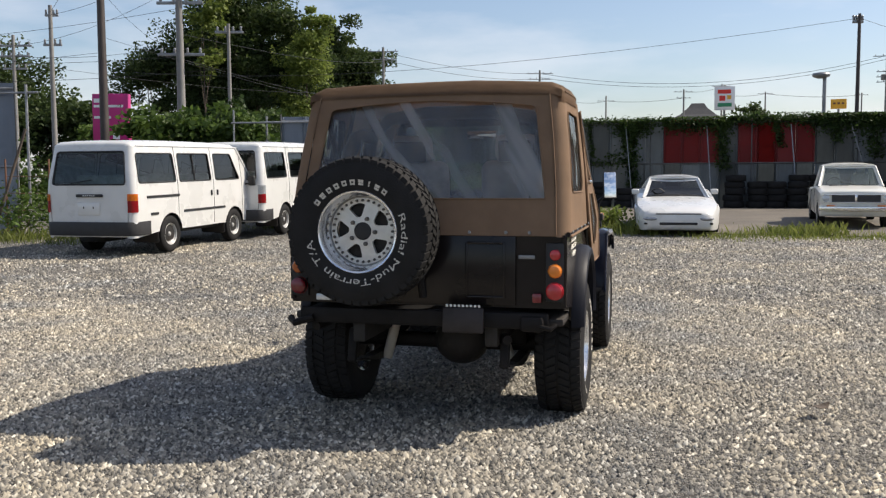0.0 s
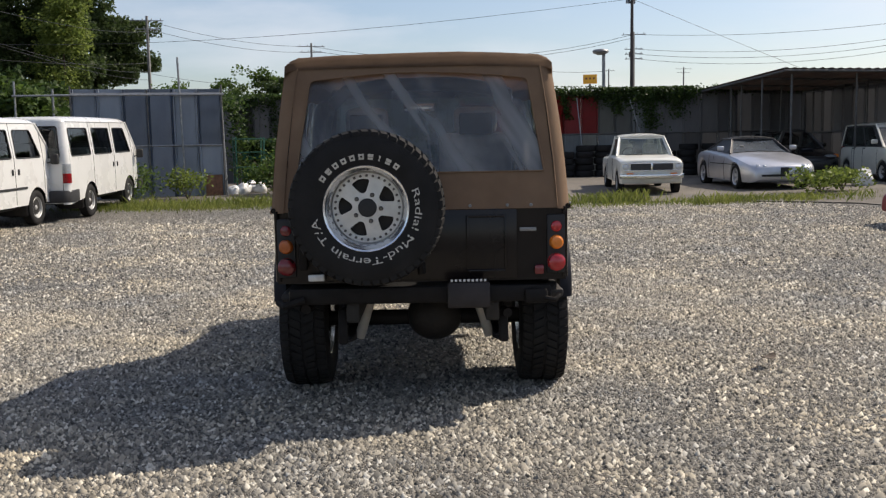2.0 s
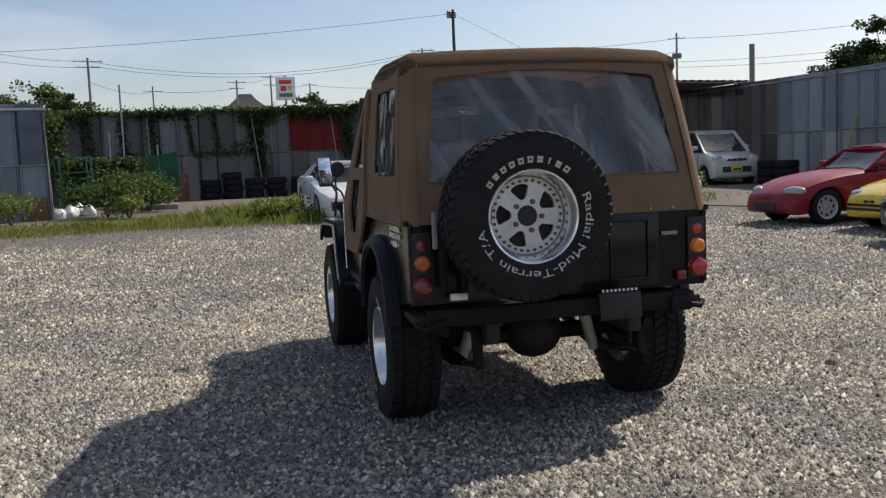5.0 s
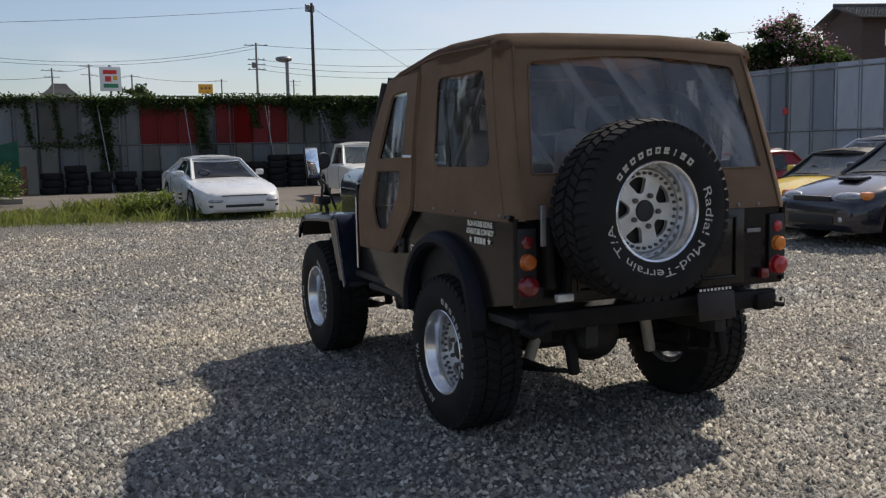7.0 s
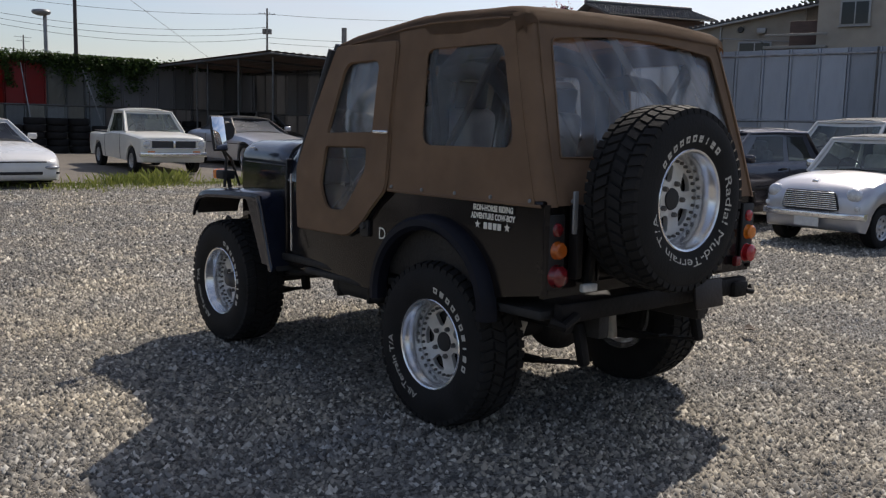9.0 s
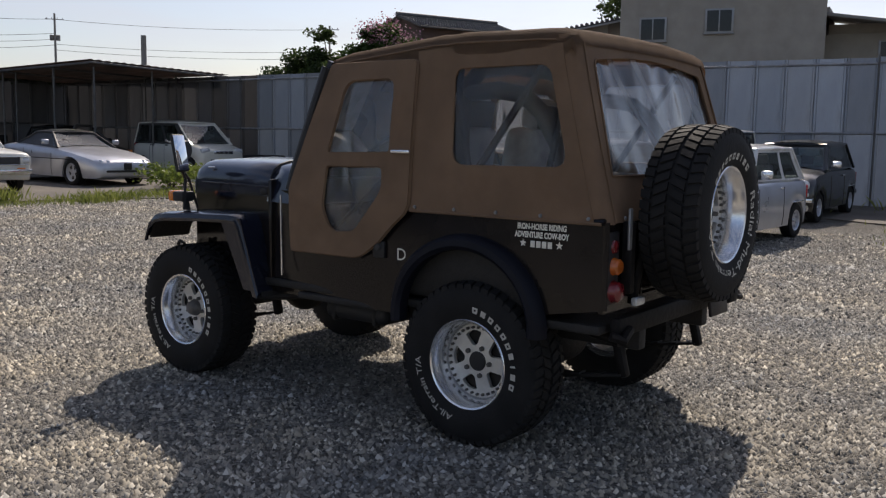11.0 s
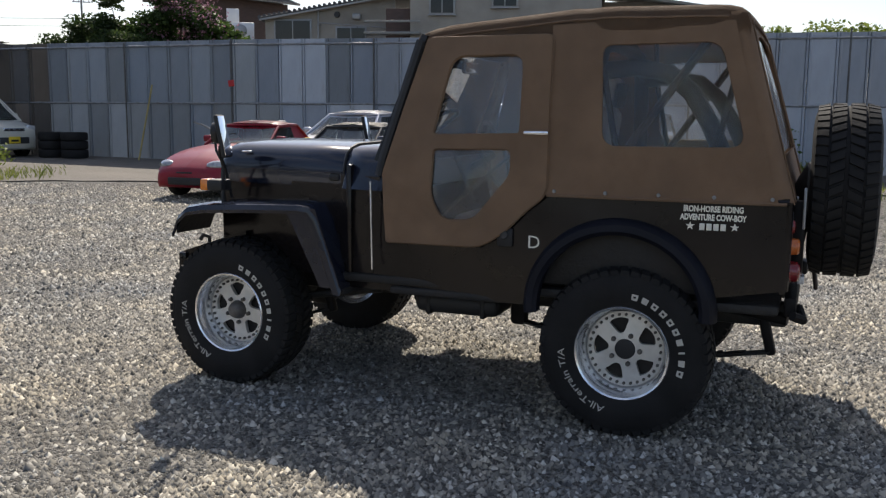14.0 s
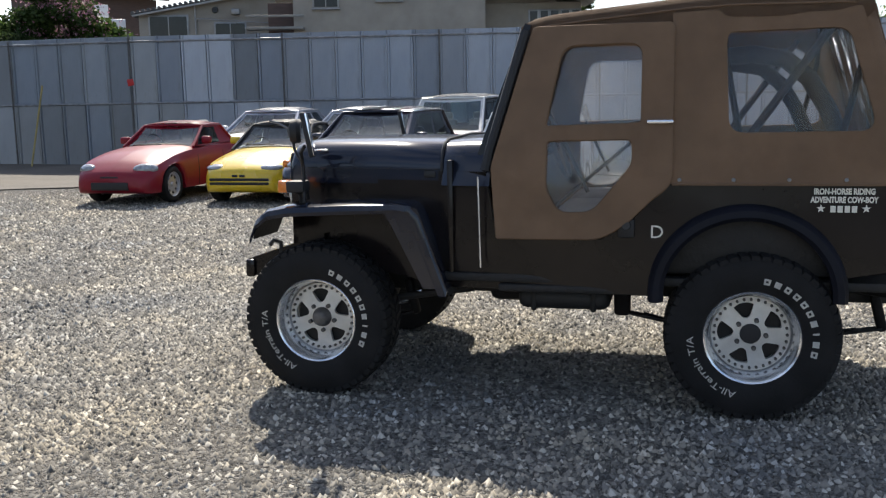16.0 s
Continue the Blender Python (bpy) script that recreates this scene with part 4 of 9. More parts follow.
# --- underside
part("rear_axle", tube([(-0.58, 0, 0.375), (0.58, 0, 0.375)], 0.045, 12), M_MATT, jeep)
part("front_axle", tube([(-0.58, 2.03, 0.375), (0.58, 2.03, 0.375)], 0.045, 12), M_UNDER, jeep)
for y, x in ((0.0, 0.06), (2.03, 0.2)):
    one = bmesh.new()
    bmesh.ops.create_icosphere(one, subdivisions=3, radius=0.155)
    bmesh.ops.scale(one, vec=(1.05, 0.9, 0.95), verts=one.verts)
    part("differential", one, M_UNDER, jeep, m=pose(x, y, 0.385))
for s in (-1, 1):
    part("frame_rail", box((s * 0.36, 0.90, 0.52), (0.07, 3.1, 0.11), 0.012), M_UNDER, jeep)
    for y in (0.0, 2.03):
        k = 1.0 if y < 1 else 0.68
        pts = [(s * 0.42, y - 0.59 * k, 0.362), (s * 0.42, y - 0.38 * k, 0.325), (s * 0.42, y, 0.318), (s * 0.42, y + 0.30 * k, 0.345), (s * 0.42, y + 0.57 * k, 0.400)]
        part("spring_shackle", box((s * 0.42, y - 0.575 * k, 0.435), (0.05, 0.045, 0.19), 0.015, rot=(-14, 0, 0)), M_MATT, jeep)
        part("spring_hanger", box((s * 0.42, y + 0.575 * k, 0.460), (0.07, 0.08, 0.17), 0.02), M_MATT, jeep)
        lf = bmesh.new()
        for leaf in range(4):
            f = 1 - 0.17 * leaf
            loft([[(p[0] - 0.03, y + (p[1] - y) * f, p[2] - 0.012 * leaf), (p[0] + 0.03, y + (p[1] - y) * f, p[2] - 0.012 * leaf), (p[0] + 0.03, y + (p[1] - y) * f, p[2] - 0.012 * leaf - 0.01), (p[0] - 0.03, y + (p[1] - y) * f, p[2] - 0.012 * leaf - 0.01)] for p in pts], lf)
        part("leaf_spring", lf, M_UNDER, jeep, smooth=False)
    part("damper", tube([(s * 0.285, -0.14, 0.57), (s * 0.375, -0.10, 0.28)], 0.030, 12), M_SHOCK, jeep, "pale grey rear damper")
    part("sill_step", box((s * 0.70, 0.80, 0.555), (0.08, 0.66, 0.035), 0.01), M_UNDER, jeep)
part("fuel_tank", box((-0.45, 0.84, 0.485), (0.34, 0.44, 0.11), 0.045, seg=3), M_SEAL, jeep)
part("tank_strap", box((-0.45, 0.70, 0.483), (0.35, 0.03, 0.12), 0.03), M_UNDER, jeep)
part("tank_strap", box((-0.45, 0.98, 0.483), (0.35, 0.03, 0.12), 0.03), M_UNDER, jeep)
part("transfer_case", box((0.05, 1.05, 0.46), (0.36, 0.5, 0.2), 0.05), M_UNDER, jeep)
part("engine_sump", box((0, 1.75, 0.56), (0.4, 0.6, 0.22), 0.05), M_UNDER, jeep)
part("prop_shaft", tube([(0.06, 0.1, 0.40), (0.05, 0.9, 0.47)], 0.03, 10), M_UNDER, jeep)
part("prop_shaft", tube([(0.2, 1.9, 0.40), (0.08, 1.2, 0.47)], 0.03, 10), M_UNDER, jeep)
part("steering_rod", tube([(-0.52, 1.98, 0.40), (-0.48, 1.30, 0.50)], 0.018, 8), M_UNDER, jeep)
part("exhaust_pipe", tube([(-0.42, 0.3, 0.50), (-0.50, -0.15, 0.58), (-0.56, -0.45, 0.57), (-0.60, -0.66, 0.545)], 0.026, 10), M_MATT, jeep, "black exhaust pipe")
part("exhaust_tip", tube([(0.42, -0.55, 0.50), (0.44, -0.62, 0.50)], 0.025, 10), M_MATT, jeep)
part("axle_link", box((0.40, -0.02, 0.45), (0.12, 0.12, 0.16), 0.03), M_MATT, jeep)
part("axle_link", box((-0.40, -0.02, 0.45), (0.12, 0.12, 0.16), 0.03), M_MATT, jeep)

# --- inside: seats, wheel, roll bar
for s in (-1, 1):
    seat = part("front_seat", box((s * 0.33, 0.66, 0.84), (0.46, 0.48, 0.16), 0.06, seg=3), M_SEATGREY, jeep, "pale grey front seat")
    part("backrest", box((s * 0.33, 0.40, 1.16), (0.45, 0.14, 0.58), 0.06, rot=(10, 0, 0), seg=3), M_SEATGREY, seat)
    part("headrest", box((s * 0.33, 0.33, 1.52), (0.26, 0.10, 0.17), 0.05, rot=(10, 0, 0), seg=3), M_SEATGREY, seat)
    part("headrest_pad", box((s * 0.33, 0.268, 1.50), (0.20, 0.03, 0.13), 0.012, rot=(10, 0, 0)), M_SEATBLK, seat, "dark pad on the headrest back")
    rs = part("rear_bench", box((s * 0.40, -0.20, 0.90), (0.30, 0.62, 0.12), 0.04, seg=3), M_SEATBLK, jeep)
    part("backrest", box((s * 0.56, -0.20, 1.06), (0.10, 0.62, 0.30), 0.04, seg=3), M_SEATBLK, rs)
    part("roll_bar_stay", tube([(s * 0.55, 0.20, 1.585), (s * 0.55, 0.02, 1.60), (s * 0.55, -0.12, 1.575), (s * 0.55, -0.22, 1.49), (s * 0.55, -0.30, 1.36), (s * 0.55, -0.46, 1.00)], 0.040, 10), M_SEAL, jeep)
part("roll_bar", tube([(-0.58, 0.20, 0.65), (-0.58, 0.20, 1.45), (-0.55, 0.20, 1.60), (-0.44, 0.20, 1.70), (-0.2, 0.20, 1.735), (0.2, 0.20, 1.735), (0.44, 0.20, 1.70), (0.55, 0.20, 1.60), (0.58, 0.20, 1.45), (0.58, 0.20, 0.65)], 0.040, 12), M_SEAL, jeep)
for y, z in ((0.14, 1.83), (-0.42, 1.80)):
    part("roof_hoop", tube([(-0.70, y * 0.6 - 0.05, 1.06), (-0.685, y, 1.60), (-0.64, y, z - 0.03), (-0.5, y, z), (0.5, y, z), (0.64, y, z - 0.03), (0.685, y, 1.60), (0.70, y * 0.6 - 0.05, 1.06)], 0.014, 8), M_SEAL, jeep)
    for s in ((-1, 1) if y > 0 else ()):
        part("hoop_brace", tube([(s * 0.655, -0.31, 1.73), (s * 0.69, 0.13, 1.10)], 0.018, 8), M_POLEBROWN, jeep)
sw = [(0.33 + 0.19 * math.cos(t), 0.98 + 0.06 * math.sin(t), 1.17 + 0.18 * math.sin(t)) for t in [2 * math.pi * i / 28 for i in range(28)]]
part("steering_wheel", tube(sw + [sw[0]], 0.013, 8, caps=False), M_SEAL, jeep)
part("steering_column", tube([(0.33, 0.98, 1.17), (0.33, 1.25, 1.02)], 0.02, 8), M_SEAL, jeep)
im = part("inside_mirror", box((-0.02, 1.00, 1.635), (0.22, 0.02, 0.062), 0.009), M_SEAL, jeep)
part("mirror_glass", box((-0.02, 0.987, 1.635), (0.205, 0.006, 0.050), 0.002), M_MIRROR, im, "bright mirror glass")

# --- lettering on the side
for s in (-1, 1):
    def near(y0, z0, k=1.0, s=s):
        return lambda u, v: (s * 0.7525, y0 + s * u * k, z0 + v)
    text_part("side_letter", "IRON-HORSE RIDING", 0.034, near(-0.352, 1.001, 0.74), M_DECAL, jeep, "pale stencilled letter", 0.0016)
    text_part("side_letter", "ADVENTURE COW-BOY", 0.034, near(-0.352, 0.966, 0.71), M_DECAL, jeep, "pale stencilled letter", 0.0016)
    for i in range(4):
        part("side_mark", box((s * 0.752, -0.352 + s * (-0.042 + 0.028 * i), 0.938), (0.003, 0.021, 0.028), 0.001), M_DECAL, jeep)
    for y in (-0.262, -0.440):
        st = []
        for k in range(10):
            r = 0.019 if k % 2 == 0 else 0.0078
            t = math.pi / 2 + math.pi * k / 5
            st.append((y + r * math.cos(t), 0.940 + r * math.sin(t)))
        part("side_star", sheet(st, [], lambda u, v, s=s: (s * 0.7525, u, v), 0), M_DECAL, jeep, "small pale star")
    text_part("side_letter", "D", 0.082, near(0.412, 0.803), M_DECAL, jeep, "pale letter on the side")


# ---------------------------------------------------------------- ground
def ground_mat():
    m = bpy.data.materials.new("gravel_ground")
    m.use_nodes = True
    n, l = m.node_tree.nodes, m.node_tree.links
    p = n["Principled BSDF"]
    co = n.new("ShaderNodeTexCoord")
    vo = n.new("ShaderNodeTexVoronoi")
    vo.inputs["Scale"].default_value = 58
    l.new(co.outputs["Object"], vo.inputs["Vector"])
    v2 = n.new("ShaderNodeTexVoronoi")
    v2.inputs["Scale"].default_value = 130
    l.new(co.outputs["Object"], v2.inputs["Vector"])
    ra = n.new("ShaderNodeValToRGB")
    e = ra.color_ramp.elements
    e[0].position, e[0].color = 0.0, (0.066, 0.062, 0.055, 1)
    e[1].position, e[1].color = 1.0, (0.45, 0.43, 0.385, 1)
    k = e.new(0.5)
    k.color = (0.225, 0.214, 0.192, 1)
    sep = n.new("ShaderNodeSeparateColor")
    l.new(vo.outputs["Color"], sep.inputs["Color"])
    l.new(sep.outputs["Red"], ra.inputs["Fac"])
    big = n.new("ShaderNodeTexNoise")
    big.inputs["Scale"].default_value = 0.45
    big.inputs["Detail"].default_value = 6
    l.new(co.outputs["Object"], big.inputs["Vector"])
    br = n.new("ShaderNodeValToRGB")
    br.color_ramp.elements[0].position, br.color_ramp.elements[0].color = 0.36, (0.0, 0.0, 0.0, 1)
    br.color_ramp.elements[1].position, br.color_ramp.elements[1].color = 0.66, (0.6, 0.6, 0.6, 1)
    l.new(big.outputs["Fac"], br.inputs["Fac"])
    mx = n.new("ShaderNodeMixRGB")
    mx.inputs["Color2"].default_value = (0.285, 0.252, 0.203, 1)
    l.new(br.outputs["Color"], mx.inputs["Fac"])
    l.new(ra.outputs["Color"], mx.inputs["Color1"])
    l.new(mx.outputs["Color"], p.inputs["Base Color"])
    p.inputs["Roughness"].default_value = 0.9
    ad = n.new("ShaderNodeMath")
    ad.operation = "ADD"
    l.new(vo.outputs["Distance"], ad.inputs[0])
    l.new(v2.outputs["Distance"], ad.inputs[1])
    bu = n.new("ShaderNodeBump")
    bu.invert = True
    bu.inputs["Strength"].default_value = 1.0
    bu.inputs["Distance"].default_value = 0.035
    l.new(ad.outputs["Value"], bu.inputs["Height"])
    l.new(bu.outputs["Normal"], p.inputs["Normal"])
    return m


def stone_mat():
    m = bpy.data.materials.new("loose_stones")
    m.use_nodes = True
    n, l = m.node_tree.nodes, m.node_tree.links
    p = n["Principled BSDF"]
    geo = n.new("ShaderNodeNewGeometry")
    ra = n.new("ShaderNodeValToRGB")
    e = ra.color_ramp.elements
    e[0].position, e[0].color = 0.0, (0.060, 0.059, 0.056, 1)
    e[1].position, e[1].color = 1.0, (0.62, 0.60, 0.55, 1)
    k = e.new(0.45)
    k.color = (0.232, 0.222, 0.202, 1)
    k = e.new(0.8)
    k.color = (0.345, 0.322, 0.278, 1)
    l.new(geo.outputs["Random Per Island"], ra.inputs["Fac"])
    no = n.new("ShaderNodeTexNoise")
    co = n.new("ShaderNodeTexCoord")
    l.new(co.outputs["Object"], no.inputs["Vector"])
    no.inputs["Scale"].default_value = 0.8
    no.inputs["Detail"].default_value = 5
    no.inputs["Roughness"].default_value = 0.62
    tint = n.new("ShaderNodeValToRGB")
    te = tint.color_ramp.elements
    te[0].position, te[0].color = 0.35, (0.74, 0.765, 0.80, 1)
    te[1].position, te[1].color = 0.65, (1.28, 1.19, 1.02, 1)
    l.new(no.outputs["Fac"], tint.inputs["Fac"])
    mx = n.new("ShaderNodeMixRGB")
    mx.blend_type = "MULTIPLY"
    mx.inputs["Fac"].default_value = 1.0
    l.new(ra.outputs["Color"], mx.inputs["Color1"])
    l.new(tint.outputs["Color"], mx.inputs["Color2"])
    l.new(mx.outputs["Color"], p.inputs["Base Color"])
    p.inputs["Roughness"].default_value = 0.85
    return m


M_GRAVEL = ground_mat()
M_STONE = stone_mat()
M_PAVE = surface("worn_concrete_apron", (0.128, 0.112, 0.092), 0.9, var=0.25, scale=0.9, bump=0.5, bscale=30, stain=0.6, stain_col=(0.085, 0.075, 0.062), stain_scale=0.6)


def ground_sheet():
    """One sheet to the horizon: fine rings round the lot, coarse beyond."""
    bm = bmesh.new()
    rad = [0, 1.5, 3, 4.5, 6, 7, 8, 9, 10, 11, 12, 13, 14, 15, 16, 17, 18, 19, 20, 21, 22, 24, 28, 36, 60, 120, 300, 900, 3000]
    n = 72
    prev = None
    for r in rad:
        if r == 0:
            prev = [bm.verts.new((0.5, 6.5, 0))]
            continue
        ring = []
        for j in range(n):
            t = 2 * math.pi * j / n
            x, y = 0.5 + r * math.cos(t), 6.5 + r * math.sin(t)
            ring.append(bm.verts.new((x, y, ground_z(x, y))))
        if len(prev) == 1:
            for j in range(n):
                bm.faces.new((prev[0], ring[j], ring[(j + 1) % n]))
        else:
            for j in range(n):
                bm.faces.new((prev[j], ring[j], ring[(j + 1) % n], prev[(j + 1) % n]))
        prev = ring
    return bm


ground = part("ground", ground_sheet(), M_GRAVEL, None)
tagged(ground, "grey gravel ground of the car lot with sandy patches", "ground", kind="structure")


def draped(outline, lift, step=1.0):
    """A low slab that follows the ground, cut to an outline in plan."""
    bm = bmesh.new()
    xs = [p[0] for p in outline]
    ys = [p[1] for p in outline]
    vs = [bm.verts.new((x, y, 0)) for x, y in outline]
    bm.faces.new(vs)
    for k in np.arange(min(xs), max(xs), step):
        bmesh.ops.bisect_plane(bm, geom=bm.verts[:] + bm.edges[:] + bm.faces[:], plane_co=(k, 0, 0), plane_no=(1, 0, 0))
    for k in np.arange(min(ys), max(ys), step):
        bmesh.ops.bisect_plane(bm, geom=bm.verts[:] + bm.edges[:] + bm.faces[:], plane_co=(0, k, 0), plane_no=(0, 1, 0))
    for v in bm.verts:
        edge = noise.noise((v.co.x * 0.9, v.co.y * 0.9, 0)) * 0.012
        v.co.z = ground_z(v.co.x, v.co.y) + lift + edge
    bmesh.ops.solidify(bm, geom=bm.faces[:], thickness=0.1)
    return bm


def ragged(pts, step=0.5, amp=0.18, seed=3):
    """A line in plan with a broken edge."""
    out = []
    for (x0, y0), (x1, y1) in zip(pts, pts[1:]):
        k = max(1, int(math.hypot(x1 - x0, y1 - y0) / step))
        for i in range(k):
            t = i / k
            x, y = x0 + (x1 - x0) * t, y0 + (y1 - y0) * t
            out.append((x + amp * noise.noise((x * 1.7, y * 1.7, seed)), y + amp * noise.noise((x * 1.7, y * 1.7, seed + 9))))
    out.append(pts[-1])
    return out


apron_edge = ragged([(-2.2, 21.9), (1.4, 21.3), (4.7, 19.6), (9.6, 17.2), (11.1, 15.5), (11.6, 13.6), (12.6, 12.4), (13.3, 8.0), (13.0, 4.2), (11.8, 2.6), (11.6, -3.0)])
apron = part("pavement", draped(apron_edge + [(18.0, -3.0), (19.5, 20.0), (20.5, 28.6), (-3.0, 34.0)], 0.025), M_PAVE, None, smooth=False)
tagged(apron, "worn pale concrete apron behind the gravel", "pavement", kind="structure")


def scatter_stones(name, n, area, smin, smax, seed, keep=None):
    """Loose stones lying on the gravel: low irregular lumps in one mesh."""
    rng = np.random.default_rng(seed)
    bv = np.array([(math.cos(1.2566 * k), math.sin(1.2566 * k), -0.35) for k in range(5)] + [(0, 0, 1)])
    bf = np.array([(k, (k + 1) % 5, 5) for k in range(5)])
    x = rng.uniform(area[0], area[1], n)
    y = rng.uniform(area[2], area[3], n)
    if keep is not None:
        ok = keep(x, y, rng)
        x, y = x[ok], y[ok]
    # thinning out towards the edge of the cover
    if keep is None:
        edge = np.minimum(np.minimum((x - area[0]) / 1.6, (area[1] - x) / 1.6), np.minimum((y - area[2]) / 1.6, (area[3] - y) / 1.6))
    else:
        edge = np.minimum(np.minimum(x - area[0], area[1] - x), np.minimum(y - area[2], area[3] - y)) / 1.8
    ok = rng.uniform(0, 1, len(x)) < np.clip(edge, 0, 1)
    x, y = x[ok], y[ok]
    # thinner cover in sandy wheel tracks
    bare = np.sin(x * 0.9 + 1.3 * np.sin(y * 0.7)) * np.sin(y * 0.55 + 0.8 * np.sin(x * 1.1 + 2)) + 0.35 * np.sin(x * 3.1 + y * 2.3)
    ok = rng.uniform(0, 1, len(x)) > 0.55 * np.clip((bare - 0.15) / 0.55, 0, 1)
    x, y = x[ok], y[ok]
    n = len(x)
    s = smin + (smax - smin) * rng.beta(1.2, 4.5, n)
    yaw = rng.uniform(0, 2 * np.pi, n)
    flat = rng.uniform(0.55, 1.05, n)
    long = rng.uniform(0.75, 1.3, n)
    jig = rng.uniform(0.65, 1.35, (n, len(bv), 1))
    v = bv[None] * jig * s[:, None, None]
    v[:, 5, :2] += rng.normal(0, 0.38, (n, 2)) * s[:, None]
    v[:, :, 0] *= long[:, None]
    v[:, :, 2] *= flat[:, None]
    c, sn = np.cos(yaw)[:, None], np.sin(yaw)[:, None]
    vx = v[:, :, 0] * c - v[:, :, 1] * sn + x[:, None]
    vy = v[:, :, 0] * sn + v[:, :, 1] * c + y[:, None]
    r = np.clip((np.hypot(x - 0.5, y - 6.5) - 6) / 16, 0, 1)
    gz = 0.28 * r * r * (3 - 2 * r)
    vz = v[:, :, 2] + (gz + s * flat * 0.30)[:, None]
    verts = np.stack([vx, vy, vz], -1).reshape(-1, 3)
    faces = (bf[None] + (np.arange(n) * len(bv))[:, None, None]).reshape(-1, 3)
    me = bpy.data.meshes.new(name)
    me.vertices.add(len(verts))
    me.vertices.foreach_set("co", verts.ravel())
    me.loops.add(faces.size)
    me.loops.foreach_set("vertex_index", faces.ravel())
    me.polygons.add(len(faces))
    me.polygons.foreach_set("loop_start", np.arange(0, faces.size, 3))
    me.update(calc_edges=True)
    me.validate()
    me.materials.append(M_STONE)
    ob = new(name, me)
    return tagged(ob, "loose grey and buff crushed stones over the lot", "gravel", kind="stuff")


scatter_stones("gravel", 270000, (-5.2, 4.4, 0.5, 10.4), 0.008, 0.025, 5)
scatter_stones("gravel", 150000, (-8, 11.0, 1.4, 19.0), 0.012, 0.036, 6, lambda x, y, r: ~((x > -4.0) & (x < 3.2) & (y < 9.2)))

# ---------------------------------------------------------------- sheet-steel fences
M_SHEET = surface("grey_steel_sheet", (0.262, 0.300, 0.362), 0.5, 0.3, var=0.24, scale=1.6, bump=0.06, bscale=5, stain=0.75, stain_col=(0.110, 0.112, 0.115), stain_scale=1.6, piece=0.16, stretch=(1, 1, 0.25))
M_SHEETMID = surface("dim_steel_sheet", (0.225, 0.258, 0.305), 0.55, 0.3, var=0.22, scale=1.5, bump=0.06, bscale=5, stain=0.75, stain_col=(0.080, 0.080, 0.082), stain_scale=1.5, piece=0.18, stretch=(1, 1, 0.25))
M_SHEETOLD = surface("old_stained_sheet", (0.175, 0.192, 0.200), 0.65, 0.2, var=0.25, scale=1.1, bump=0.08, bscale=5, stain=0.85, stain_col=(0.042, 0.044, 0.040), stain_scale=0.75, piece=0.22, stretch=(1, 1, 0.35))
M_SHEETRED = surface("red_painted_sheet", (0.165, 0.010, 0.010), 0.6, 0.1, var=0.15, scale=1.5, bump=0.05, bscale=5, stain=0.5, stain_col=(0.10, 0.02, 0.02), stain_scale=1.2, piece=0.1)
# weathered sheet, its colour darkened further for shade at the carport
M_SHEETDARK = surface("weathered_dark_sheet", (0.140, 0.142, 0.148), 0.7, 0.2, var=0.2, scale=1.3, bump=0.06, bscale=5, stain=0.6, stain_col=(0.06, 0.05, 0.045), stain_scale=0.9, piece=0.2, stretch=(1, 1, 0.3))


M_OLDTUBE = surface("dirty_old_tube", (0.11, 0.112, 0.112), 0.7, 0.3, var=0.3, scale=6, bump=0.1, bscale=60, stain=0.5, stain_col=(0.09, 0.055, 0.04), stain_scale=4)


def sheet_panel(w, h):
    """One pressed steel sheet with turned edge ribs; x along, z up, face towards -y."""
    bm = bmesh.new()
    prof = [(0, 0.0), (0.012, -0.045), (0.05, -0.045), (0.062, 0.0), (w - 0.062, 0.0), (w - 0.05, -0.045), (w - 0.012, -0.045), (w, 0.0)]
    lo = [bm.verts.new((x, y, 0)) for x, y in prof]
    hi = [bm.verts.new((x, y, h)) for x, y in prof]
    for i in range(len(prof) - 1):
        bm.faces.new((lo[i], lo[i + 1], hi[i + 1], hi[i]))
    bmesh.ops.solidify(bm, geom=bm.faces[:], thickness=0.004)
    return bm


PW = 0.60
_panels = {}


def panel_mesh(h, material, name):
    key = (round(h, 2), material.name, name)
    if key not in _panels:
        o = part(name, sheet_panel(PW, h), material, None, smooth=False)
        _panels[key] = o.data
        bpy.data.objects.remove(o)
    return _panels[key]


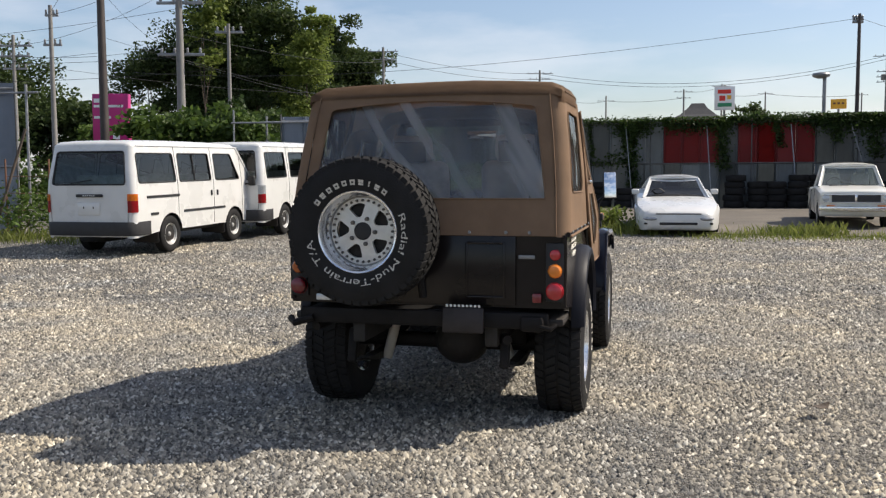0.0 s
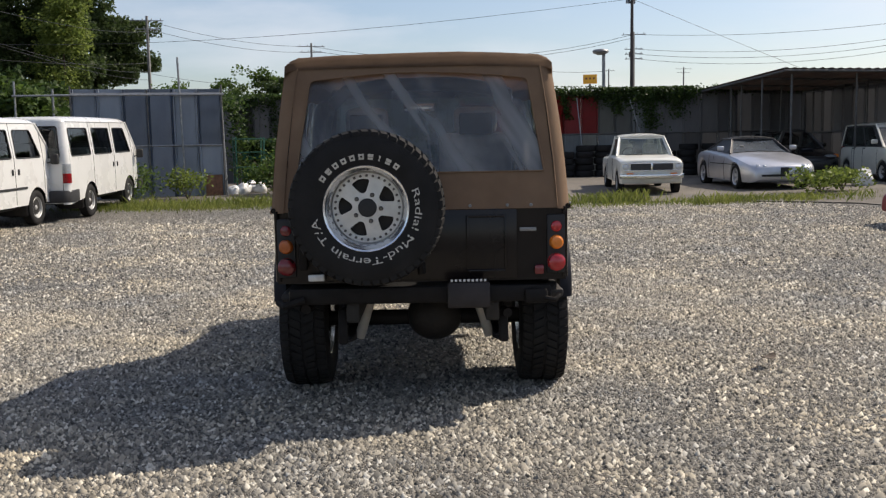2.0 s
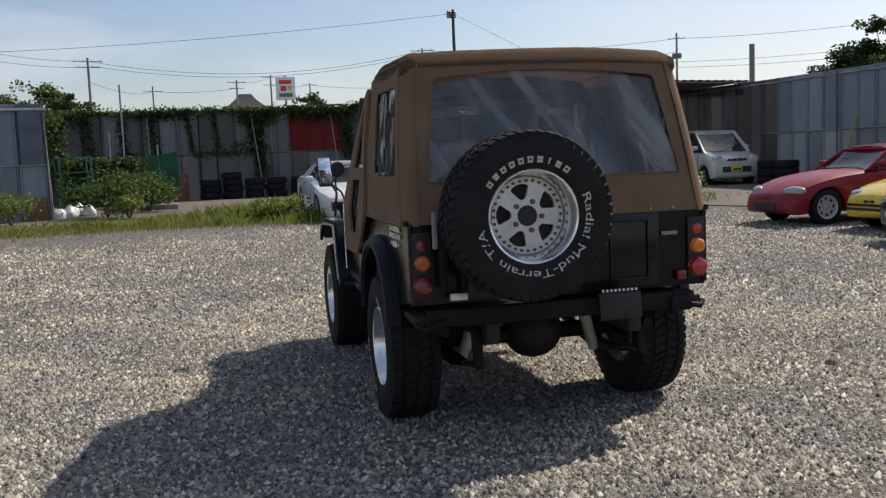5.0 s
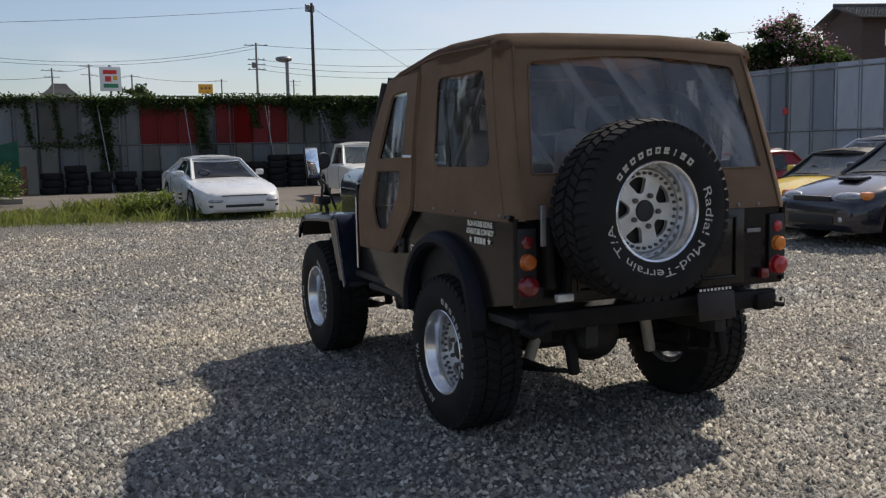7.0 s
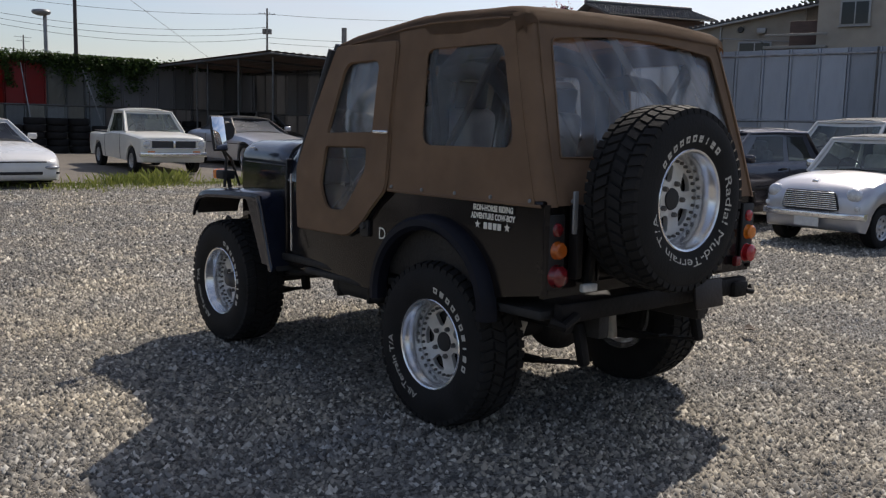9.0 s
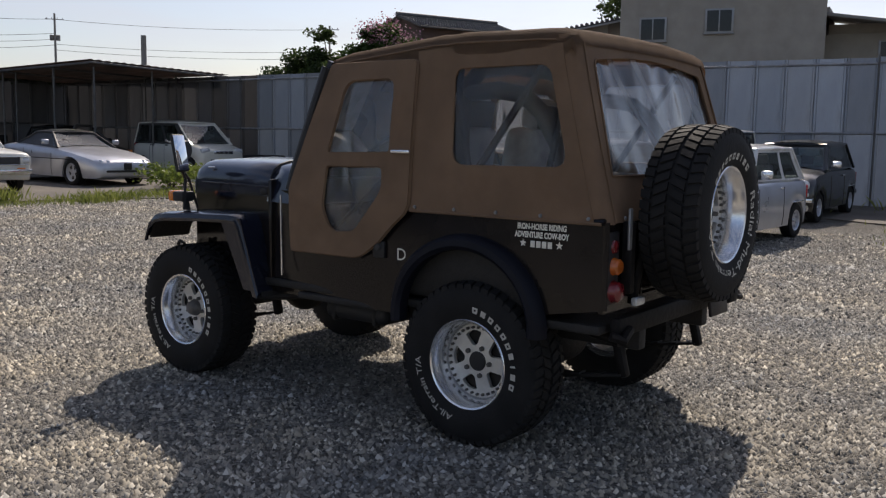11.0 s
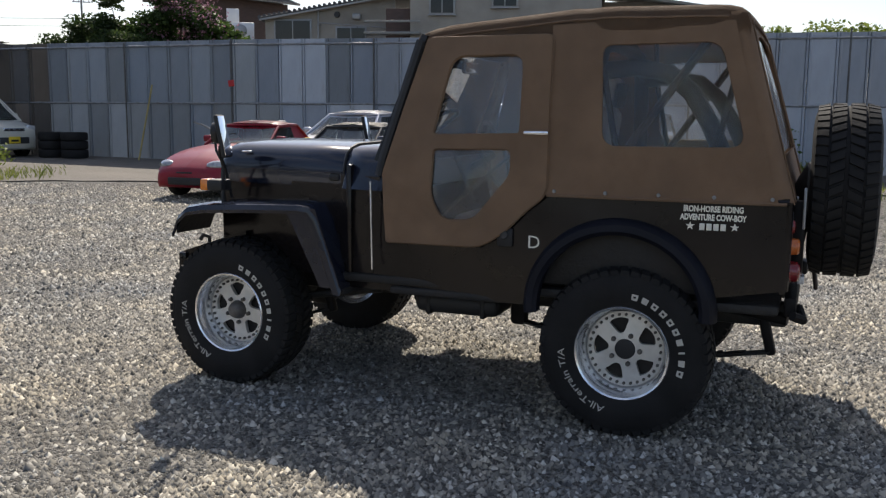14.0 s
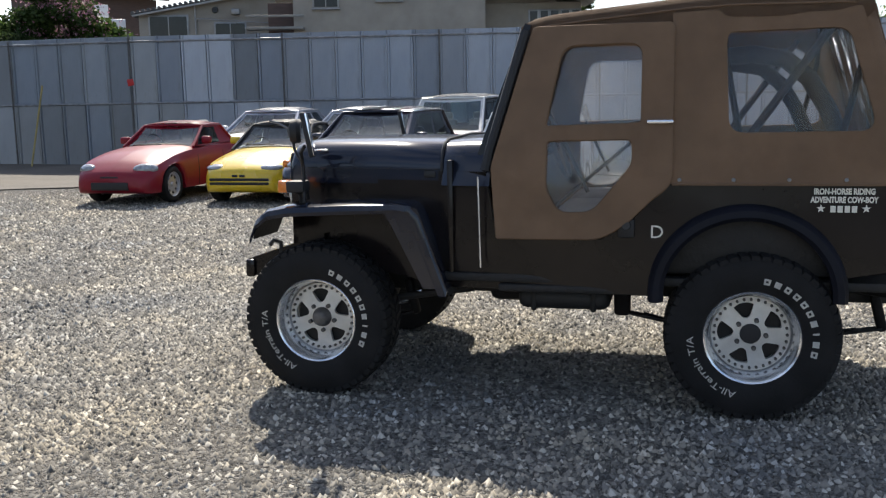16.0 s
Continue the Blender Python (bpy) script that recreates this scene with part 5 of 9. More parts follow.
def fence(name, a, b, zb, zt, label, zmid=1.68, pick=None, posts=3, tube_mat=None):
    """Two tiers of pressed sheets on rails between plan points a and b (the face is to the right of a to b, reversed by the caller)."""
    a, b = Vector(a), Vector(b)
    d = b - a
    ang = math.atan2(d.y, d.x)
    f = thing(name, pose(a.x, a.y, 0, 0, 0, math.degrees(ang)), label, "fence", kind="structure")
    k = max(1, round(d.length / PW))
    rng = random.Random(name)
    for i in range(k):
        x = i * d.length / k
        for tier, (z0, z1) in enumerate(((zb, zmid), (zmid, zt))):
            mt = pick(a + d * ((i + 0.5) / k), tier) if pick else M_SHEET
            o = new("steel_sheet", panel_mesh(z1 - z0, mt, "steel_sheet"))
            o.parent = f
            o.matrix_basis = pose(x, rng.uniform(-0.006, 0.006), z0, rng.uniform(-0.3, 0.3), 0, 0) @ Matrix.Diagonal((d.length / k / PW, 1, 1, 1))
    for z in (zmid, zt - 0.12):
        part("rail", tube([(0, -0.075, z), (d.length, -0.075, z)], 0.026, 8), tube_mat or M_GALV, f)
    np_ = max(2, int(d.length / posts))
    for i in range(np_ + 1):
        x = d.length * i / np_
        part("post", tube([(x, -0.11, zb - 0.2), (x, -0.11, zt + rng.uniform(-0.05, 0.12))], 0.02, 8), M_OLDTUBE, f)
    return f


def side_pick(p, tier):
    """Darker sheets deep in the yard give way to paler ones, with a few strays among them."""
    stray = math.sin(p.y * 12.9898 + tier * 4.1) * 2.2
    return M_SHEETMID if p.y + stray > 13.0 else M_SHEET


def far_pick(p, tier):
    if tier == 1 and (7.7 < p.x < 8.9 or 9.5 < p.x < 12.1):
        return M_SHEETRED
    return M_SHEETDARK if p.x > 13.6 or p.x < 1.5 else M_SHEETOLD


fence("wall_far", (-2.4, 33.4), (19.6, 27.95), 0.26, 3.22, "tall weathered sheet-steel yard fence with red panels and creeper", 1.76, far_pick, tube_mat=M_OLDTUBE)
# carport shade is held in the sheet colour along this run
fence("wall_side", (18.9, 27.9), (17.75, 20.0), 0.26, 3.16, "tall dark sheet-steel yard fence", 1.66, lambda p, t: M_SHEETDARK)
fence("wall_side", (17.75, 20.0), (16.63, 14.04), 0.24, 3.16, "tall grey sheet-steel yard fence", 1.66, lambda p, t: M_SHEETDARK if p.y > 19.3 else M_SHEETMID)
fence("wall_side", (16.63, 14.04), (15.95, 3.5), 0.20, 3.16, "tall grey sheet-steel yard fence", 1.66, side_pick)
fence("wall_side", (15.95, 3.5), (15.3, -6.0), 0.20, 3.18, "tall grey-blue sheet-steel yard fence", 1.66)
fence("wall_panel", (-4.3, 24.67), (-0.68, 24.53), 0.18, 2.97, "free-standing grey sheet-steel panel wall", 1.55)
fence("wall_panel", (-13.5, 18.6), (-8.95, 19.4), 0.15, 3.35, "grey sheet-steel gate panel", 1.6)


# ---------------------------------------------------------------- parked cars
def curve_at(pts, y):
    """A smooth-ish line through (y, value) points."""
    if y <= pts[0][0]:
        return pts[0][1]
    for (a, p), (b, q) in zip(pts, pts[1:]):
        if y <= b:
            t = (y - a) / (b - a)
            return p + (q - p) * t
    return pts[-1][1]


def flow_at(pts, y, d=0.16):
    """The same line with its corners rounded off."""
    return sum(curve_at(pts, y + d * k) for k in (-1, -0.5, 0, 0.5, 1)) / 5


def car_wheel(parent, name, m, r, w, rim_r, style, rim_mat):
    """A road wheel: tyre, rim with its face, hub; the face looks along -x."""
    h = w / 2
    t = part(name, lathe([(-h * 0.85, rim_r), (-h, rim_r + 0.02), (-h * 1.04, (r + rim_r) / 2), (-h * 0.96, r - 0.018), (-h * 0.8, r - 0.004), (0, r), (h * 0.8, r - 0.004), (h * 0.96, r - 0.018), (h, rim_r + 0.02), (h * 0.85, rim_r)], 30, caps=False), M_RUBBER, parent, m=m)
    part("rim_lip", lathe([(-h * 0.86, rim_r + 0.008), (-h * 0.92, rim_r + 0.002), (-h * 0.80, rim_r - 0.012), (h * 0.8, rim_r - 0.02)], 30, caps=False), rim_mat, t)
    n = {"steel": 12, "spoke": 5, "six": 6, "eight": 8}[style]
    R = rim_r - 0.010
    outer = [(R * math.cos(a), R * math.sin(a)) for a in [2 * math.pi * i / 36 for i in range(36)]]
    holes = []
    for k in range(n):
        a0 = 2 * math.pi * (k + 0.5) / n
        da = 0.62 * math.pi / n
        r0, r1 = (0.62, 0.80) if style == "steel" else ((0.42, 0.88) if style != "eight" else (0.6, 0.86))
        holes.append(rounded([(R * rr * math.cos(a0 + dd), R * rr * math.sin(a0 + dd)) for rr, dd in ((r0, -da * 0.6), (r0, da * 0.6), (r1, da), (r1, -da))], 0.012, 2))
    part("rim_face", sheet(outer, holes, lambda u, v: (-h * 0.62 + (0.03 if style == "steel" else 0.012) * math.sin(math.pi * min(1, math.hypot(u, v) / R)), u, v), 0.008), rim_mat, t)
    part("brake", lathe([(-h * 0.25, 0), (-h * 0.25, R * 0.9), (h * 0.5, R * 0.9), (h * 0.5, 0)], 20), M_UNDER, t)
    part("hub_cap", lathe([(-h * 0.74, 0), (-h * 0.72, R * 0.16), (-h * 0.55, R * 0.24), (-h * 0.4, R * 0.25)], 16, caps=False), rim_mat, t)
    return t


def patch(corners, us, vs, is_glass, bulge):
    """A bowed four-cornered face cut at us and vs: the frame and each pane as bmeshes. corners: lower a, lower b, upper a, upper b."""
    a, b, c, d = [Vector(p) for p in corners]
    nrm = (b - a).cross(c - a).normalized()

    def at(u, v, o=0.0):
        p = (a * (1 - u) + b * u) * (1 - v) + (c * (1 - u) + d * u) * v
        return p + nrm * (bulge * 4 * v * (1 - v) * 0.5 + bulge * 4 * u * (1 - u) * 0.5 + o)
    fr = bmesh.new()
    panes = []
    for i in range(len(us) - 1):
        for j in range(len(vs) - 1):
            if is_glass(i, j):
                u0, u1, v0, v1 = us[i], us[i + 1], vs[j], vs[j + 1]
                g = bmesh.new()
                K = 4
                grid = [[g.verts.new(at(u0 + (u1 - u0) * p / K, v0 + (v1 - v0) * q / K, -0.004)) for p in range(K + 1)] for q in range(K + 1)]
                for q in range(K):
                    for p in range(K):
                        g.faces.new((grid[q][p], grid[q][p + 1], grid[q + 1][p + 1], grid[q + 1][p]))
                panes.append(g)
            else:
                K = 3
                u0, u1, v0, v1 = us[i], us[i + 1], vs[j], vs[j + 1]
                grid = [[fr.verts.new(at(u0 + (u1 - u0) * p / K, v0 + (v1 - v0) * q / K)) for p in range(K + 1)] for q in range(K + 1)]
                for q in range(K):
                    for p in range(K):
                        fr.faces.new((grid[q][p], grid[q][p + 1], grid[q + 1][p + 1], grid[q + 1][p]))
    bmesh.ops.remove_doubles(fr, verts=fr.verts, dist=0.0005)
    return fr, panes


def car(name, m, label, paint, S):
    """A parked car. y runs forward from the rear axle, z up from the ground. S holds its measures."""
    c = thing(name, m, label, S.get("cat", "car"), "parked cars")
    wb, fo, ro, W = S["wb"], S["fo"], S["ro"], S["W"]
    y0, y1 = -ro, wb + fo
    r = S["r"]
    ar = r + S.get("gap", 0.055)
    sill, top = S["sill"], S["top"]
    ys = sorted(set([round(y0 + (y1 - y0) * i / 70, 4) for i in range(71)] + [y0 + 0.02, y0 + 0.05, y1 - 0.02, y1 - 0.05]))
    rings = []
    nt, tt = S.get("nose", 0.16), S.get("tail", 0.10)
    nl, tl = S.get("nose_len", 0.75), S.get("tail_len", 0.5)
    endr = S.get("endr", 0.14)

    def half(y):
        w = W
        if y > y1 - nl:
            w -= W * nt * ((y - (y1 - nl)) / nl) ** 2.2
        if y < y0 + tl:
            w -= W * tt * (((y0 + tl) - y) / tl) ** 2.2
        return w
    for y in ys:
        zt = flow_at(top, y)
        zb = sill
        e = min(y - y0, y1 - y)
        if e < endr:
            k = 1 - math.sqrt(max(0, 1 - (1 - e / endr) ** 2))
            zt -= k * S.get("end_drop", 0.10)
            zb += k * 0.10
            w = half(y) - k * S.get("end_in", 0.10)
        else:
            w = half(y)
        for yw in (0, wb):
            if abs(y - yw) < ar:
                zb = max(zb, r * 0.95 + math.sqrt(ar * ar - (y - yw) ** 2))
        zb = min(zb, zt - 0.07)
        cr = S.get("crown", 0.03)
        sh = S.get("shoulder", 0.07)
        half_ring = [(0, zt + cr), (0.5 * w, zt + cr * 0.75), (0.80 * w, zt + cr * 0.2), (0.93 * w, zt - sh * 0.25), (0.985 * w, zt - sh), (w, zt - sh - (zt - sh - zb) * 0.35), (0.995 * w, zt - sh - (zt - sh - zb) * 0.7), (0.97 * w, zb + 0.004), (0.93 * w, zb)]
        rings.append([(x, y, z) for x, z in half_ring] + [(-x, y, z) for x, z in reversed(half_ring[1:])] + [(0, y, zt + cr)])
    body = part("body", loft(rings, closed=False), paint, c)
    part("underbody", box((0, (y0 + y1) / 2, sill + 0.06), (W * 1.5, (y1 - y0) * 0.88, 0.10), 0.03), M_UNDER, c)
    for yw in (0, wb):
        zc = min(r * 0.95 + ar + 0.02, min(curve_at(top, yw - ar * 0.8), curve_at(top, yw + ar * 0.8)) - 0.10)
        for s in (-1, 1):
            part("wheel_housing", box((s * W * 0.60, yw, (sill + 0.05 + zc) / 2), (W * 0.60, ar * 1.6, zc - sill - 0.05), 0.05), M_UNDER, c)
    # greenhouse
    if "cab" in S:
        fb, ft, rt_, rb, zr, wr = S["cab"]
        zf, zrb = curve_at(top, fb) - 0.005 + S.get("crown", 0.03) * 0.3, curve_at(top, rb) - 0.005 + S.get("crown", 0.03) * 0.3
        wf, wrr = half(fb) * S.get("cabw", 0.90), half(rb) * S.get("cabw", 0.90)
        A, B = (-wf, fb, zf), (wf, fb, zf)
        C, D = (-wr, ft, zr), (wr, ft, zr)
        E, F = (-wrr, rb, zrb), (wrr, rb, zrb)
        G, H = (-wr, rt_, zr), (wr, rt_, zr)
        roofm = S.get("roof_mat", paint)
        rg = []
        for i in range(9):
            t = i / 8
            y = ft + (rt_ - ft) * t
            lift = S.get("roof_bow", 0.035) * 4 * t * (1 - t)
            rg.append([(-wr, y, zr + lift * 0.3), (-wr * 0.94, y, zr + 0.022 + lift * 0.6), (-wr * 0.6, y, zr + 0.04 + lift), (0, y, zr + 0.05 + lift), (wr * 0.6, y, zr + 0.04 + lift), (wr * 0.94, y, zr + 0.022 + lift * 0.6), (wr, y, zr + lift * 0.3)])
        rb_ = loft(rg, closed=False, caps=False)
        bmesh.ops.solidify(rb_, geom=rb_.faces[:], thickness=0.02)
        part("roof", rb_, roofm, c)
        fr, ps = patch((A, B, C, D), [0, 0.05, 0.95, 1], [0, 0.06, 0.92, 1], lambda i, j: i == 1 and j == 1, S.get("bow", 0.05))
        part("windscreen_frame", fr, S.get("pillar_mat", paint), c)
        part("windscreen", ps[0], M_GLASSCLEAR if S.get("clear", True) else S.get("glass_mat", M_GLASS), c, "clear windscreen")
        if not S.get("open_rear"):
            fr, ps = patch((F, E, H, G), [0, 0.07, 0.93, 1], S.get("rear_v", [0, 0.10, 0.90, 1]), lambda i, j: i == 1 and j == 1, 0.04)
            part("rear_window_frame", fr, roofm if "roof_mat" in S else S.get("pillar_mat", paint), c)
            part("rear_window", ps[0], M_GLASS, c)
        sp = S["split"]
        for s in (-1, 1):
            if s < 0:
                cor = (E, A, G, C)
            else:
                cor = (B, F, D, H)
            us = sp if s < 0 else [1 - u for u in reversed(sp)]
            k = len(us) - 1
            flags = S["panes"] if s < 0 else list(reversed(S["panes"]))
            fr, ps = patch(cor, us, S.get("side_v", [0, 0.06, 0.90, 1]), lambda i, j: j == 1 and flags[i], S.get("side_bow", 0.02))
            part("side_frame", fr, S.get("side_mat", S.get("pillar_mat", paint)), c)
            for p in ps:
                part("side_window", p, M_GLASS, c)
        # rounded roof and pillar edges
        for P, Q in ((A, C), (B, D), (E, G), (F, H)):
            part("pillar_edge", tube([P, Q], S.get("edge", 0.022), 8), S.get("pillar_mat", paint) if P in (A, B) else S.get("roof_mat", S.get("pillar_mat", paint)), c)
        for P, Q in ((C, G), (D, H), (C, D), (G, H)):
            part("roof_edge", tube([P, ((P[0] + Q[0]) / 2, (P[1] + Q[1]) / 2, P[2] + 0.012), Q], S.get("edge", 0.022), 8), roofm, c)
        # cabin inside
        if S.get("seats", True):
            kw = min(0.80, S.get("cabw", 0.90) - 0.08)
            cr = S.get("crown", 0.03)
            rg = []
            for i in range(11):
                y = rb + 0.05 + (fb - rb - 0.10) * i / 10
                hw, z = half(y), flow_at(top, y) + 0.012
                rg.append([(-hw * kw, y, z + cr * 0.2), (-hw * 0.5, y, z + cr * 0.75), (0, y, z + cr), (hw * 0.5, y, z + cr * 0.75), (hw * kw, y, z + cr * 0.2)])
            tr = loft(rg, closed=False, caps=False)
            bmesh.ops.solidify(tr, geom=tr.faces[:], thickness=0.004)
            part("cabin_trim", tr, M_SEATBLK, c, "dark cabin lining")
            zs = sill + 0.25
            for s in (-1, 1):
                st = part("seat", box((s * W * 0.42, S.get("seat_y", (fb + rb) / 2 + 0.1), zs + 0.05), (W * 0.55, 0.46, 0.16), 0.05), S.get("seat_mat", M_SEATGREY), c)
                part("backrest", box((s * W * 0.42, S.get("seat_y", (fb + rb) / 2 + 0.1) - 0.26, zs + 0.36), (W * 0.5, 0.14, 0.56), 0.05, rot=(12, 0, 0)), S.get("seat_mat", M_SEATGREY), st)
                part("headrest", box((s * W * 0.42, S.get("seat_y", (fb + rb) / 2 + 0.1) - 0.33, zs + 0.70), (W * 0.28, 0.09, 0.15), 0.04), S.get("seat_mat", M_SEATGREY), st)
            part("dashboard", box((0, fb - 0.22, curve_at(top, fb) - 0.05), (W * 1.6, 0.30, 0.14), 0.05), M_DASH, c)
            sx = W * 0.42
            pts = [(sx + 0.17 * math.cos(t), fb - 0.42 + 0.05 * math.sin(t), curve_at(top, fb) + 0.02 + 0.17 * math.sin(t)) for t in [2 * math.pi * i / 20 for i in range(21)]]
            part("steering_wheel", tube(pts, 0.012, 6, caps=False), M_PLASTIC, c)
        # door mirrors
        if S.get("mirrors", True):
            my = S.get("mirror_y", fb - 0.28)
            mz = S.get("mirror_z", curve_at(top, my) + 0.09)
            for s in (-1, 1):
                mx_ = half(my) + 0.07 - S.get("mirror_in", 0.03)
                mo = part("door_mirror", box((s * mx_, my, mz), (0.17, 0.09, 0.12), 0.035, seg=3), S.get("mirror_mat", paint), c)
                part("mirror_glass", box((s * mx_, my - 0.046, mz), (0.14, 0.006, 0.095), 0.002), M_MIRROR, mo)
    # wheels
    tw = S.get("tw", 0.185)
    first = None
    for nm, x, y, rz in (("rear_wheel", -1, 0, 0), ("front_wheel", -1, wb, 0), ("rear_wheel", 1, 0, 180), ("front_wheel", 1, wb, 180)):
        mm = pose(x * (W - tw / 2 - 0.015), y, r, 20 * (y > 0), 0, rz)
        if first is None:
            first = car_wheel(c, nm, mm, r, tw, S.get("rim", r * 0.6), S.get("wheel", "steel"), S.get("rim_mat", M_STEELRIM))
        else:
            o = again(first, nm, c, mm)
            for k in first.children:
                again(k, k.name.split(".")[0], o, k.matrix_basis.copy())
    # door seams, handles
    for s in (-1, 1):
        for dy in S.get("doors", []):
            zt = curve_at(top, dy)
            w = half(dy)
            part("door_seam", tube([(s * (w * 0.985 + 0.001), dy, zt - S.get("shoulder", 0.07)), (s * (w + 0.001), dy, zt - S.get("shoulder", 0.07) - (zt - sill) * 0.33), (s * (w * 0.995 + 0.001), dy, sill + (zt - sill) * 0.25), (s * (w * 0.975), dy, sill + 0.02)], 0.006, 5), M_SEAL, c)
        for hy, hz in S.get("handles", []):
            part("door_handle", box((s * (half(hy) + 0.012), hy, hz), (0.022, 0.13, 0.030), 0.008), S.get("handle_mat", M_PLASTIC), c)
    # fittings: (name, x, y, z, sx, sy, sz, material, both sides?)
    for nm, x, y, z, sx, sy, sz, mt, both in S.get("fit", []):
        for s in ((-1, 1) if both else (1,)):
            part(nm, box((s * x, y, z), (sx, sy, sz), min(sx, sy, sz) * 0.3, seg=2), mt, c)
    for nm, x, y, z, sx, sy, sz, rz, mt in S.get("pods", []):
        for s in (-1, 1):
            one = bmesh.new()
            bmesh.ops.create_icosphere(one, subdivisions=3, radius=1)
            bmesh.ops.scale(one, vec=(sx, sy, sz), verts=one.verts)
            part(nm, one, mt, c, m=pose(s * x, y, z, -14, 0, -s * rz))
    for nm, x, y, z, rr, dep, mt in S.get("lamps", []):
        for s in (-1, 1):
            part(nm, lathe([(-dep, rr * 0.96), (0, rr), (dep * 0.35, rr * 0.9), (dep * 0.7, rr * 0.55), (dep * 0.8, 0.0)], 24, "y", caps=False), mt, c, m=pose(s * x, y, z))
    for nm, x0, ya, xa, yb, xb, za, zb2 in S.get("bumpers", []):
        for s in (1,):
            rg = []
            for i in range(13):
                t = -1 + i / 6
                x = xa * t
                yy = ya + (yb - ya) * abs(t) ** 4
                d = 0.06 if yb < ya else -0.06
                rg.append([(x, yy, za), (x, yy + d * 0.4, za + 0.01), (x, yy + d * 0.5, (za + zb2) / 2), (x, yy + d * 0.4, zb2 - 0.01), (x, yy, zb2), (x, yy - d, zb2), (x, yy - d, za)])
            part("bumper", loft(rg), {"c": M_CHROME, "g": M_GREYPLASTIC, "b": M_SEAL, "p": paint}[x0], c)
    return c


def on_ground(x, y, head):
    """A pose on the lot: head in degrees clockwise from +y."""
    fx, fy = x + 2.3 * math.sin(radians(head)), y + 2.3 * math.cos(radians(head))
    z0, z1 = ground_z(x, y), ground_z(fx, fy)
    return pose(x, y, z0, math.degrees(math.atan2(z1 - z0, 2.3)), 0, -head)


def van(name, m, label, S):
    """A forward-control van: bowed sides with cut windows, rounded corners and roof, one-box nose."""
    c = thing(name, m, label, "van", "parked cars")
    paint = M_WHITECAR
    wb, r, zr, ye, yf = S["wb"], S["r"], S["roof"], S["tail_y"], S["nose_y"]
    CR = 0.11
    zc = zr - 0.12

    def half(y, z):
        w = 0.835 - 0.10 * smooth01((z - 1.02) / (zr - 0.90)) - 0.02 * smooth01((0.60 - z) / 0.35)
        return w - 0.13 * smooth01((y - (yf - 0.75)) / 0.75) ** 1.6

    def tail(z):
        return ye + 0.13 * smooth01((z - 1.05) / (zr - 0.95))

    def screen(z):
        return yf - 0.05 - 0.30 * smooth01((z - 0.62) / 0.5) * (z < 1.12) - (0.30 + (z - 1.12) * 0.78) * (z >= 1.12)
    # sides with wheel arches and windows
    def wheel_cut(yw):
        ar = r + 0.06
        return [(yw + ar * math.cos(a), r * 0.98 + ar * math.sin(a)) for a in [radians(168 - 156 * k / 14) for k in range(15)]]
    top_y = screen(zc)
    lower = [(ye + CR, 0.32)] + wheel_cut(0) + wheel_cut(wb) + [(yf - 0.16, 0.34)]
    front = [(screen(z) - 0.07, z) for z in (0.50, 0.75, 0.95, 1.11, 1.125, 1.3, 1.5, zc)]
    outline = lower + front + [(tail(zc) + CR, zc), (tail(1.4) + CR, 1.4), (ye + CR, 1.05)]
    zlo, zhi = S["glass"]
    wins = []
    for y0, y1, slant in S["wins"]:
        wins.append(rounded([(y0, zlo), (y0 + 0.02, zhi), (y1 - slant, zhi), (y1, zlo)], [0.06, 0.06, 0.05, 0.05], 4))
    for s in (-1, 1):
        def at(u, v, s=s, o=0.0):
            return (s * (half(u, v) + o), u, v)
        side = part("body_side", sheet(outline, wins, at, 0, 2), paint, c)
        for w in wins:
            part("side_window", sheet(w, [], lambda u, v: at(u, v, o=-0.010), 0, 1), M_GLASSVAN, c)
            part("window_rubber", strip(w, lambda u, v: at(u, v, o=0.002), 0.011), M_SEAL, c)
        for y in S.get("bars", []):
            part("window_bar", tube([at(y, zlo), at(y, zhi)], 0.014, 6), M_SEAL, c)
        part("drip_rail", tube([at(y, zc + 0.005, o=0.006) for y in [tail(zc) + CR + (top_y - tail(zc) - CR) * k / 8 for k in range(9)]], 0.010, 6), paint, c)
        for y in S["doors"]:
            part("door_seam", tube([at(y, z, o=0.001) for z in (0.42, 0.7, 0.95, 1.15, zlo)] + [at(y, z, o=0.001) for z in (1.4, zhi, zc)], 0.005, 5), M_SEAL, c)
        for y in S["handles"]:
            part("door_handle", box((s * (half(y, 0.98) + 0.01), y, 0.98), (0.022, 0.045, 0.10), 0.008), M_SEAL, c)
        for y0, y1, z, h in S["strips"]:
            rg = [[at(y, z - h, o=-0.01), at(y, z - h, o=0.012), at(y, z, o=0.015), at(y, z + h, o=0.012), at(y, z + h, o=-0.01)] for y in [y0 + (y1 - y0) * k / 10 for k in range(11)]]
            part("side_strip", loft(rg), M_SEAL, c)
        # rounded rear corner, with its lamp cluster let in
        def corner(z0, z1, grow, n=10, a1=90):
            rings = []
            for k in range(n + 1):
                z = z0 + (z1 - z0) * k / n
                hw, yy = half(tail(z) + CR, z), tail(z)
                R = CR + grow
                rings.append([(s * (hw - CR + R * math.sin(radians(a1 * q / 7))), yy + CR - R * math.cos(radians(a1 * q / 7)), z) for q in range(8)])
            return loft(rings, closed=False, caps=False)
        part("body_corner", corner(0.32, zc, 0.0), paint, c)
        for z0, z1, mt in S["lamps"]:
            lb = corner(z0, z1, 0.012, 4)
            bmesh.ops.solidify(lb, geom=lb.faces[:], thickness=0.02)
            part("tail_lamp", lb, mt, c)
